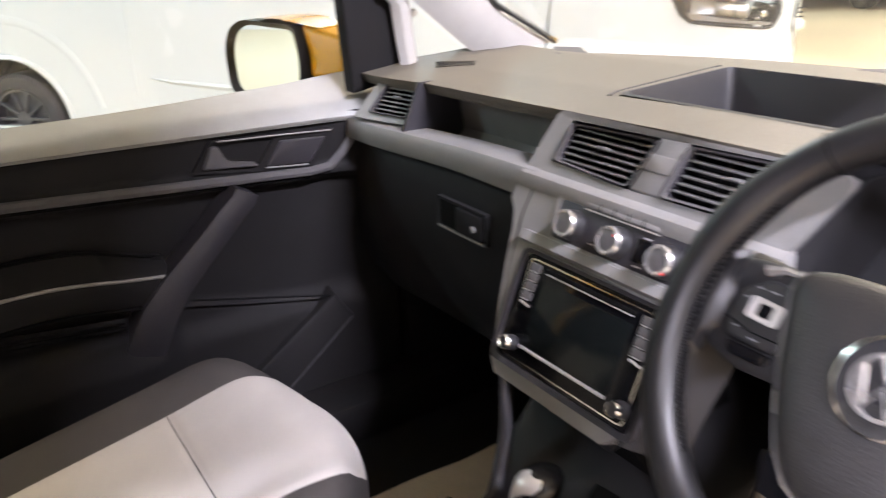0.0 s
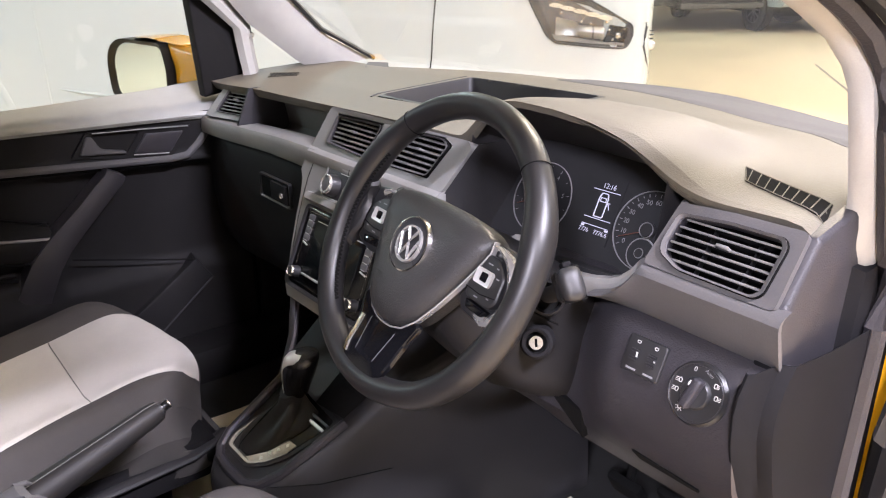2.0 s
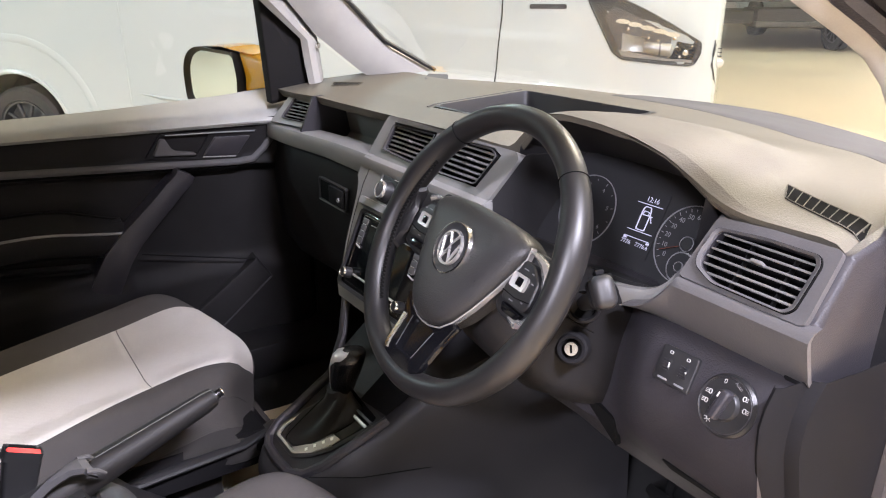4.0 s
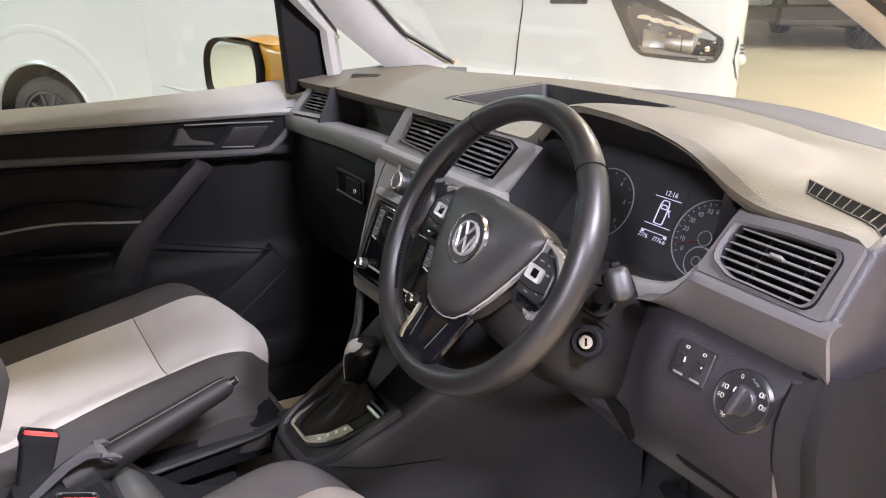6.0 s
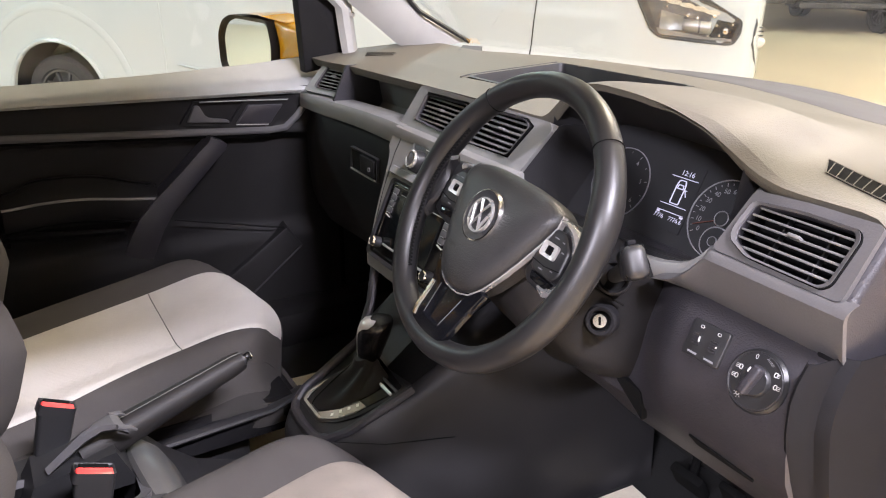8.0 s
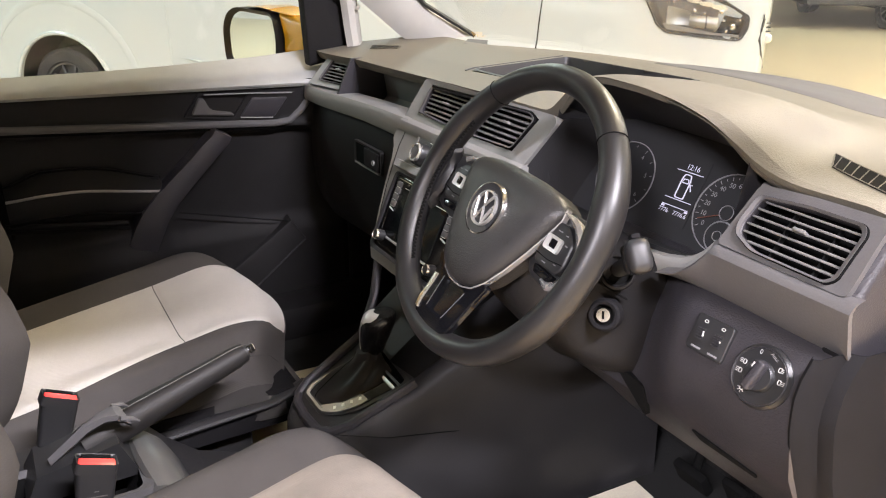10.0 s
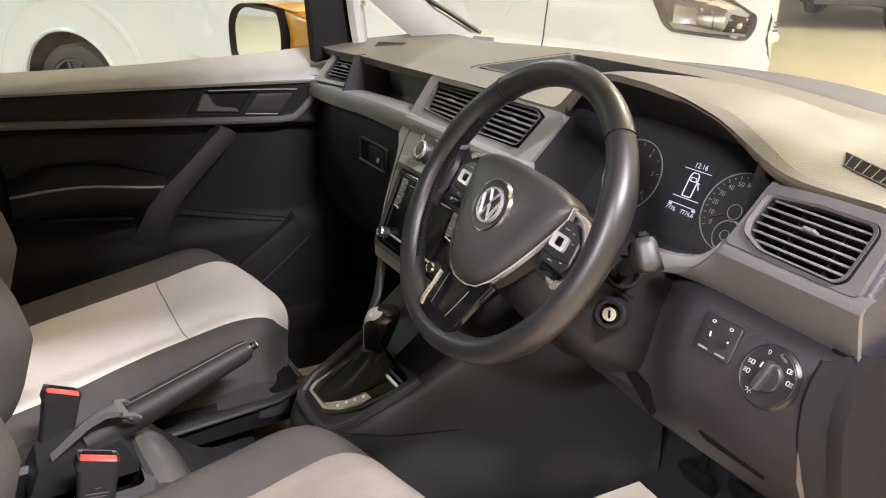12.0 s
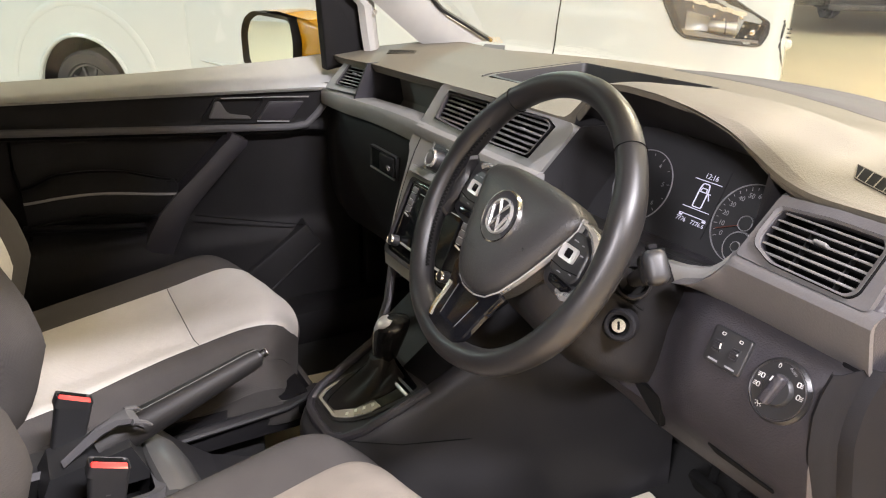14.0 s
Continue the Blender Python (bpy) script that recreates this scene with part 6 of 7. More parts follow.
    # sheet over the cushion's side, darkened where light from above falls off
    part("side_panel", sheet(lambda v, k: side(v, skin[k][0], skin[k][1] + (zt(1, v) if k < 3 else 0.0), skin[k][2]), span(0.0, 0.995, 32), range(5), (-0.004, 0, 0)), CLOTH_S, c, "darker side cloth, shade in its colour")
    part("valance_lip", tube([(SX + 0.272, -0.2, 0.503), (SX + 0.274, 0.1, 0.505), (SX + 0.270, 0.32, 0.512), (SX + 0.25, 0.39, 0.522)], 0.013, 10, squash=0.6), CONSOLE_PL, t)
    part("plinth", box((0.44, 0.46, 0.13), pose(SX, 0.06, 0.40), 0.02), BLACK_PL, t)
    # backrest
    bol = [(0.50, -0.16), (0.56, -0.118), (0.62, -0.085), (0.72, -0.052), (0.80, -0.068), (0.855, -0.092), (1.0, -0.15), (1.12, -0.21), (1.17, -0.25)]
    wid = [(0.50, 0.22), (0.60, 0.25), (0.75, 0.262), (0.95, 0.25), (1.08, 0.225), (1.17, 0.17)]
    rings = []
    for z in span(0.50, 1.17, 26):
        f, w = curve(bol, z), along(wid, z)
        ring = []
        for u in span(-1, 1, 25):
            a = abs(u)
            dent = 0.052 * (1 - smooth(0.5, 0.80, a)) + 0.060 * smooth(0.84, 1.0, a) ** 1.6
            ring.append(Vector((SX + u * w, f - dent, z)))
        ring += [Vector((SX + w, f - 0.13, z)), Vector((SX + 0.8 * w, f - 0.17, z)), Vector((SX - 0.8 * w, f - 0.17, z)), Vector((SX - w, f - 0.13, z))]
        rings.append(ring)
    b = part("backrest", loft(rings), CLOTH_D, t, "dark grey cloth backrest")
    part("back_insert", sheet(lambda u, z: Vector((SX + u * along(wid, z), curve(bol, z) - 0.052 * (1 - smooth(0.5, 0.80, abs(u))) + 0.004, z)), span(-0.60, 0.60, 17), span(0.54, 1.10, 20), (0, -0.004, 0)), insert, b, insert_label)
    return t


def console():
    t = thing("centre_console", (0.03, 0.4, 0.34), "dark plastic centre console rising to the stack", "centre console")
    rings = []
    for y, xl, xr, z in ((0.300, 0.005, 0.055, 0.550), (0.308, -0.020, 0.080, 0.560), (0.325, -0.042, 0.105, 0.571), (0.37, -0.058, 0.122, 0.590), (0.42, -0.068, 0.130, 0.611), (0.47, -0.085, 0.138, 0.632), (0.53, -0.125, 0.146, 0.668), (0.60, -0.145, 0.158, 0.705), (0.70, -0.15, 0.17, 0.74), (0.97, -0.16, 0.20, 0.74)):
        rings.append([Vector(p) for p in ((xl - 0.012, y, 0.34), (xl - 0.010, y, z - 0.035), (xl - 0.004, y, z - 0.012), (xl + 0.006, y, z - 0.001), (xl + 0.018, y, z), (xr - 0.020, y, z), (xr - 0.006, y, z - 0.003), (xr + 0.003, y, z - 0.014), (xr + 0.010, y, z - 0.05), (xr + 0.030, y, 0.34))])
    part("body", loft(rings), CONSOLE_PL, t, "dark grained console body")
    part("surround_ridge", tube([(0.120, 0.486, 0.640), (0.114, 0.42, 0.612), (0.1085, 0.371, 0.590), (0.093, 0.342, 0.576), (0.0675, 0.3275, 0.570), (0.02, 0.325, 0.569), (-0.021, 0.3275, 0.570), (-0.042, 0.338, 0.575), (-0.053, 0.36, 0.588), (-0.060, 0.40, 0.606), (-0.068, 0.44, 0.624), (-0.076, 0.480, 0.642), (-0.105, 0.520, 0.70), (-0.15, 0.555, 0.765), (-0.165, 0.56, 0.79)], 0.009, 10), DASH_LOW, t)
    part("joint", tube([(0.122, 0.34, 0.590), (0.148, 0.42, 0.572), (0.160, 0.52, 0.555), (0.180, 0.70, 0.522), (0.19, 0.80, 0.51)], 0.0009, 6), VOID, t)
    # flat black slab paints the pocket's shaded inside
    part("front_pocket", loft([[Vector((x, y, z)) for x, y, z in r] for r in ([(0.045, 0.475, 0.6475), (0.118, 0.485, 0.649), (0.125, 0.56, 0.692), (0.03, 0.55, 0.689)], [(0.048, 0.478, 0.6495), (0.115, 0.488, 0.651), (0.122, 0.557, 0.694), (0.033, 0.547, 0.691)])]), VOID, t)
    PG = Plane((0.035, 0.405, 0.604), (1, 0, 0), (0, 1, 0.45))
    hexa = [(-0.0735, -0.043), (-0.064, -0.0625), (0.006, -0.062), (0.034, -0.040), (0.052, -0.010), (0.068, 0.053), (0.070, 0.078), (-0.045, 0.088), (-0.069, -0.010)]
    out = soften(hexa, 0.008)
    inn = [(x * 0.925 - 0.0003, y * 0.915) for x, y in out]
    f = part("selector_frame", frame_ring(out, inn, PG, -0.004, 0.0045, 0.001), PIANO, t, "gloss black selector frame")
    bow = sorted([(math.atan2(-o[0], -o[1]), o, n) for o, n in zip(out, inn) if o[1] < 0.052 and not (o[0] > 0 and o[1] > -0.005)])
    part("selector_trim", loft([[PG.at(o[0], o[1], 0.003), PG.at(o[0] * 0.995, o[1] * 0.995, 0.0068), PG.at(n[0] * 1.005, n[1] * 1.005, 0.0062), PG.at(n[0], n[1], 0.0025)] for a, o, n in bow]), RING, f, "bright silver trim")
    part("frame_base", frame_ring([(x * 1.13, y * 1.08) for x, y in out], out, PG, -0.01, 0.004, -0.001), BLACK_PL, f)
    part("frame_floor", prism(inn, PG, -0.004, 0.0015), PIANO, f)
    part("scale_plate", prism(soften([(-0.014, -0.057), (0.006, -0.057), (0.030, -0.039), (0.047, -0.010), (0.051, 0.012), (0.028, 0.010), (0.0155, -0.0236), (-0.006, -0.049)], 0.003), PG, 0.0, 0.004, 0.001), RING, f, "silver scale plate")
    for i in range(4):
        part("scale_mark", box((0.005, 0.006, 0.0004), PG.matrix(0.016 + 0.007 * i, -0.040 + 0.014 * i, 0.0043, 60)), MARK, f)
    # boot and lever
    rings = []
    foot = soften([(-0.061, -0.012), (-0.053, -0.048), (-0.046, -0.055), (-0.009, -0.054), (0.0142, -0.0236), (0.026, 0.012), (0.034, 0.043), (0.026, 0.075), (-0.05, 0.082)], 0.006)
    for q, h in ((1.0, 0.001), (0.98, 0.005), (0.92, 0.008), (0.82, 0.011), (0.70, 0.014), (0.58, 0.017), (0.47, 0.020), (0.38, 0.024), (0.30, 0.034)):
        k = (1 - q) / 0.70
        cx, cy = -0.014 * (1 - k) - 0.032 * k, 0.010 * (1 - k) + 0.064 * k
        ring = []
        for i in range(48):
            a = 2 * math.pi * i / 48
            wide = cast(foot, Vector((-0.014, 0.010)), a)
            rad = wide * (1 - k) ** 1.05 + 0.0175 * (1 - (1 - k) ** 1.05)
            fold = 1 + (0.05 * math.sin(5 * a + 5 * q) + 0.03 * math.sin(9 * a - 7 * q)) * smooth(0.0, 0.3, k) * smooth(1.0, 0.8, k)
            crease = 0.007 * math.exp(-((a - radians(232)) / 0.22) ** 2) * smooth(0.0, 0.12, k) * smooth(0.6, 0.3, k)
            ring.append(PG.at(cx + math.cos(a) * rad * fold, cy + math.sin(a) * rad * fold, h + crease + 0.004 * math.sin(4 * a + 6 * q) * smooth(0.05, 0.3, k) * smooth(1.0, 0.7, k)))
        rings.append(ring)
    part("boot", loft(rings), GRIP, f, "black folded leather boot")
    part("boot_seam", tube([r[33] + Vector((0, 0, 0.0006)) for r in rings], 0.0009, 5), VOID, f)
    # the lever: narrow at its foot, broad and bent forward at its head
    L = Vector((0.004, 0.460, 0.642))
    prof = [(-0.022, -0.002, 0.0165, 0.0165), (-0.014, -0.001, 0.0180, 0.0180), (-0.006, 0.0, 0.0165, 0.0165), (0.0, 0.0, 0.0160, 0.0165), (0.014, 0.000, 0.0195, 0.0210), (0.030, 0.000, 0.0222, 0.0245), (0.046, 0.001, 0.0246, 0.0278), (0.060, 0.002, 0.0260, 0.0300), (0.071, 0.003, 0.0264, 0.0306), (0.080, 0.004, 0.0254, 0.0295), (0.086, 0.005, 0.0218, 0.0255), (0.0895, 0.006, 0.0140, 0.0170)]

    def knob(h, cy, a, b2, q, out=0.0):
        return L + Vector((0.13 * max(h, 0.0) + (a + out) * math.cos(q), cy + 0.12 * h + (b2 + out) * math.sin(q), h))
    kb = part("gear_lever", loft([[knob(h, cy, a, b2, 2 * math.pi * i / 28) for i in range(28)] for h, cy, a, b2 in prof]), GLOSS, t, "black gear lever with bright silver back and top")
    strip = []
    for h, cy, a, b2 in prof[4:]:
        wide = 8 + 46 * smooth(0.064, 0.088, h)
        strip.append([knob(h + 0.0004 * (h > 0.075), cy, a, b2, radians(-118 + 24 * smooth(0.06, 0.085, h) + wide * x), 0.0012) for x in span(-1, 1, 9)] + [knob(h, cy, a, b2, radians(-118 + 24 * smooth(0.06, 0.085, h) + wide * x), -0.002) for x in span(1, -1, 9)])
    part("lever_saddle", loft(strip), SATIN, kb, "satin silver saddle")
    part("lever_ring", tube([knob(0.0, 0.0, 0.0160, 0.0165, 2 * math.pi * i / 24, 0.0006) for i in range(24)], 0.0013, 6, True), SATIN, kb)
    part("tray_edge", loft([[PG.at(a, 0.052, 0.002), PG.at(a, 0.053, 0.0065), PG.at(a, 0.0570, 0.0070), PG.at(a, 0.0585, 0.002)] for a in (0.002, 0.035, 0.069)]), SATIN, t, "silver tray edge")
    part("tray_edge", loft([[PG.at(a, 0.063, 0.004), PG.at(a, 0.0635, 0.0085), PG.at(a, 0.0665, 0.0088), PG.at(a, 0.068, 0.004)] for a in (0.000, 0.035, 0.072)]), RIM, t, "dull silver tray edge")
    return t


def tunnel():
    t = thing("handbrake_console", (0.04, 0.0, 0.34), "dark grey handbrake console between the seats", "console")
    rows = ((-0.45, -0.10, -0.02, 0.575), (0.03, -0.10, -0.02, 0.575), (0.06, -0.095, 0.11, 0.572), (0.085, -0.09, 0.11, 0.565), (0.11, -0.088, 0.108, 0.535), (0.16, -0.085, 0.105, 0.490), (0.30, -0.07, 0.10, 0.44), (0.34, -0.05, 0.08, 0.42))
    b = loft([[Vector(p) for p in ((x0, y, 0.345), (x0, y, z), (x0 + 0.014, y, z + 0.012), (x1 - 0.014, y, z + 0.012), (x1, y, z), (x1 + 0.01, y, 0.345))] for y, x0, x1, z in rows])
    part("body", b, CONSOLE_PL, t)
    # a broad wedge that forks round the lever
    ridge = [(0.036, -0.062, 0.640), (0.035, -0.013, 0.680), (0.034, 0.016, 0.6935), (0.034, 0.031, 0.698), (0.035, 0.041, 0.694)]
    low = [(0.039, -0.062, 0.640), (0.047, -0.008, 0.682), (0.053, 0.016, 0.695), (0.060, 0.034, 0.696), (0.065, 0.048, 0.688)]
    rings = [[Vector(a) + Vector((-0.006, 0, -0.012)), Vector(a), Vector(a).lerp(Vector(b2), 0.5) + Vector((0.002, -0.001, 0.003)), Vector(b2), Vector(b2) + Vector((0.002, 0.002, -0.008)), Vector(b2) + Vector((-0.006, 0.002, -0.016))] for a, b2 in zip(ridge, low)]
    part("brake_cowl", loft(rings), STRIP, t, "grained grey cowl forked round the handbrake")
    part("cowl_prong", tube([(0.034, 0.030, 0.697), (0.030, 0.045, 0.693), (0.024, 0.052, 0.684)], [0.004, 0.004, 0.002], 8), STRIP, t)
    part("cowl_fork", tube([(0.064, 0.036, 0.692), (0.060, 0.052, 0.684), (0.056, 0.062, 0.674)], [0.0045, 0.004, 0.002], 8), STRIP, t)
    foot = loft([[Vector((x, y, z)) for x, y, z in r] for r in (
        [(-0.05, -0.10, 0.58), (0.05, -0.10, 0.58), (0.05, 0.055, 0.58), (-0.05, 0.055, 0.58)], [(-0.03, -0.08, 0.625), (0.052, -0.08, 0.625), (0.054, 0.03, 0.645), (-0.02, 0.03, 0.645)])])
    part("brake_boot", foot, BLACK_PL, t)
    rim = Plane((0, 0, 0.598), (1, 0, 0), (0, 1, 0.0))
    out, inn = rounded(0.130, 0.34, 0.018, cx=0.048, cy=-0.105), rounded(0.106, 0.316, 0.012, cx=0.046, cy=-0.108)
    part("pocket", frame_ring(out, inn, rim, -0.09, 0.0, 0.006), STRIP, t, "worn grey pocket edge")
    rings = []
    for y, z, d in ((0.046, 0.560, 0.0), (0.048, 0.598, 0.0), (0.054, 0.6055, 0.004), (0.066, 0.6065, 0.008), (0.082, 0.600, 0.012), (0.100, 0.582, 0.014), (0.118, 0.545, 0.014)):
        rings.append([Vector((x, y + (0.03 if x > 0 else 0.0) * (x / 0.1) ** 2 - 0.02 * (x / 0.1) ** 2, z - 0.010 * ((x - 0.035) / 0.07) ** 2)) for x in span(-0.036 - d, 0.106 + d, 12)] + [Vector((0.11 + d, y, 0.45)), Vector((-0.04 - d, y, 0.45))])
    part("saddle", loft(rings), WORN, t, "worn shiny grey moulding")
    part("pocket_liner", frame_ring([(x * 0.999, y) for x, y in inn], [(0.046 + (x - 0.046) * 0.93, -0.108 + (y + 0.108) * 0.97) for x, y in inn], rim, -0.09, -0.007, 0.03), VOID, t)
    part("pocket_floor", prism(inn, rim, -0.09, -0.075), VOID, t)
    part("ridged_strip", box((0.02, 0.15, 0.006), pose(0.10, -0.10, 0.5925, 0, 12, 0), 0.002), BLACK_PL, t)
    for i in range(14):
        part("ridge", box((0.018, 0.003, 0.003), pose(0.10, -0.165 + 0.0095 * i, 0.597, 0, 12, 0)), DASH_LOW, t)
    return t


def handbrake():
    t = thing("handbrake", (0.0, 0.05, 0.6), "black leather-wrapped handbrake lever with chrome button", "handbrake")
    p0, p1 = Vector((0.006, 0.030, 0.640)), Vector((-0.014, 0.242, 0.702))
    d = (p1 - p0)
    pts = [p0 - d * 0.2] + [p0 + d * k for k in (0, 0.2, 0.4, 0.6, 0.8, 0.93, 1.0)]
    part("grip", tube(pts, [0.028, 0.0265, 0.0245, 0.0225, 0.0205, 0.019, 0.0182, 0.0155], 20), GRIP, t)
    u = d.normalized()
    k = part("button", tube([p1, p1 + u * 0.015, p1 + u * 0.017], [0.0072, 0.0072, 0.006], 16), GLOSS, t)
    part("button_ring", tube([p1 + u * 0.0152, p1 + u * 0.0165], 0.0075, 16), CHROME, k, "thin chrome ring")
    part("collar", tube([p1 - u * 0.004, p1 + u * 0.004], 0.0112, 16), BLACK_PL, t)
    n = Vector((0.18, -0.20, 0.95)).normalized()
    part("stitching", tube([p + n * r for p, r in zip(pts[1:], (0.0267, 0.0247, 0.0227, 0.0207, 0.0192, 0.0184, 0.0157))], 0.0009, 5), STITCH, t, "grey stitched seam")


def buckle(x, y, z, lean, turn, printed):
    t = thing("seat_belt_buckle", (x, y, z - 0.09), "black seat belt buckle with red release button", "seat belt buckle", "belt buckles between the seats")
    m = pose(x, y, z, lean, 0, turn)
    top = m @ pose(0, 0, 0, -11, 0, 0)
    part("body", loft([[m @ Vector((a, b, h)) for a, b in rounded(0.024 * k, 0.050 * k2, 0.006)] for h, k, k2 in ((-0.092, 0.8, 0.86), (-0.06, 0.95, 0.93), (-0.02, 1.0, 1.0), (-0.008, 1.0, 1.0))]), BLACK_PL, t)
    part("rim", frame_ring(rounded(0.0265, 0.052, 0.005), rounded(0.0225, 0.047, 0.003), Plane(top @ Vector((0, 0, 0)), top.to_3x3() @ Vector((1, 0, 0)), top.to_3x3() @ Vector((0, 1, 0))), -0.014, 0.002, 0.002), BLACK_PL, t)
    k = part("button", box((0.013, 0.046, 0.010), top @ pose(0.0045, 0, -0.003) @ pose(0, 0, 0, 0, 16, 0), 0.002, 2), RED, t, "red release button")
    part("slot", box((0.008, 0.036, 0.006), top @ pose(-0.0065, 0, -0.0005)), VOID, k)
    for h, w in ((-0.040, 0.006), (-0.048, 0.028), (-0.053, 0.022), (-0.058, 0.030)) if printed else ():
        part("print", box((0.0004, w, 0.0014), m @ pose(0.0121, 0, h)), STITCH, t)
    part("strap", tube([m @ Vector((0, 0, -0.085)), m @ Vector((0, 0, -0.14)), m @ Vector((0, -0.02, -0.18))], 0.012, 8), BLACK_PL, t)


def floor_things():
    t = thing("floor_mat", (-0.29, 0.62, 0.345), "cream paper floor mat with dark shoe marks", "floor mat", "paper mats")
    part("sheet", sheet(lambda x, y: Vector((x + 0.06 * (y - 0.45) + 0.004 * math.sin(30 * y), y, 0.351 + 0.0025 * math.sin(14 * x + 9 * y) + 0.002 * math.sin(31 * y))), span(-0.475, -0.12, 14), span(0.27, 0.96, 24), (0, 0, -0.002)), PAPER, t)
    for cx, cy, turn in ((-0.335, 0.575, 35), (-0.255, 0.70, 30)):
        m = pose(cx, cy, 0.3545, 0, 0, turn)
        for i in range(5):
            for j in (-1, 1):
                part("shoe_mark", prism(soften([(-0.010, -0.006), (0.010, -0.008), (0.012, 0.006), (-0.008, 0.008)], 0.003), Plane(m @ Vector((0.016 * j * (1 - 0.05 * i), 0.022 * i - 0.04, 0)), m.to_3x3() @ Vector((1, 0.2 * j, 0)), m.to_3x3() @ Vector((-0.2 * j, 1, 0))), 0, 0.001), PRINT, t)
        part("heel_mark", prism(soften([(-0.018, -0.02), (0.018, -0.02), (0.02, 0.016), (-0.02, 0.016)], 0.008), Plane(m @ Vector((0.0, -0.085, 0)), m.to_3x3() @ Vector((1, 0, 0)), m.to_3x3() @ Vector((0, 1, 0))), 0, 0.001), PRINT, t)
    t = thing("floor_mat", (0.30, 0.80, 0.345), "white paper sheet on the driver's footwell floor", "floor mat", "paper mats")
    part("sheet", box((0.16, 0.16, 0.004), pose(0.317, 0.82, 0.352, 0, 0, -4)), PAPER, t)
    # both pedals take the footwell's shade as a near-black colour
    t = thing("brake_pedal", (0.40, 0.9, 0.5), "brake pedal below the dashboard, footwell shade in its black", "pedal")
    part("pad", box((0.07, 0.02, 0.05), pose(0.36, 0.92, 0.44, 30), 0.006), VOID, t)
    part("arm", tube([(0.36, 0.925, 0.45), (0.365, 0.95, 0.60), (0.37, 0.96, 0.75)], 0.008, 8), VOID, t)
    t = thing("accelerator_pedal", (0.5, 0.9, 0.45), "accelerator pedal below the dashboard, footwell shade in its black", "pedal")
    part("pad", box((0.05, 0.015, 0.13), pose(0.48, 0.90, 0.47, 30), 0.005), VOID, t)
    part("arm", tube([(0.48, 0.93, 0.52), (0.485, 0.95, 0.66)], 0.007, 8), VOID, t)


# ---- the white van outside, and those farther off ----
VS, VN = Vector((0.7049, 0.7093, 0)), Vector((0.7093, -0.7049, 0))
VO = Vector((-4.9, 0.45, 0))


def van_in(s):
    return -along([(-1.0, 0.02), (-0.8, 0.0), (4.0, 0.0), (4.2, 0.004), (4.35, 0.012), (4.46, 0.03), (4.53, 0.07), (4.57, 0.16), (4.60, 0.4), (4.62, 0.8), (4.63, 1.0)], s)


def vp(s, z, off=0.0):
    tuck = -0.05 * smooth(0.55, 0.30, z) - 0.10 * smooth(1.1, 1.95, z)
    return VO + VS * s + VN * (van_in(s) + tuck + off) + Vector((0, 0, z))


def road_wheel(parent, c, axis, r, name="wheel"):
    up = Vector((0, 0, 1))
    pl = Plane(c, axis.cross(up) * -1, up)
    w = part(name, lathe([(r * 0.66, 0.0), (r * 0.70, 0.02), (r * 0.93, 0.025), (r, 0.0), (r, -0.17), (r * 0.93, -0.20), (r * 0.66, -0.19)], pl, 40), RUBBER, parent, "black tyre and dark alloy wheel")
    part("rim", lathe([(r * 0.67, -0.005), (r * 0.66, 0.012), (r * 0.62, 0.010), (r * 0.60, -0.06), (r * 0.2, -0.05), (0.0, -0.05)], pl, 40), RIM, w)
    for i in range(10):
        a = radians(36 * i)
        m = pl.matrix(r * 0.38 * math.cos(a), r * 0.38 * math.sin(a), -0.015, 36 * i)
        part("rim_spoke", box((r * 0.46, 0.022, 0.025), m, 0.006), RIM, w)
    part("hub_cap", lathe([(0.0, 0.005), (0.05, 0.0), (0.06, -0.03)], pl, 24), RIM, w)
    return w


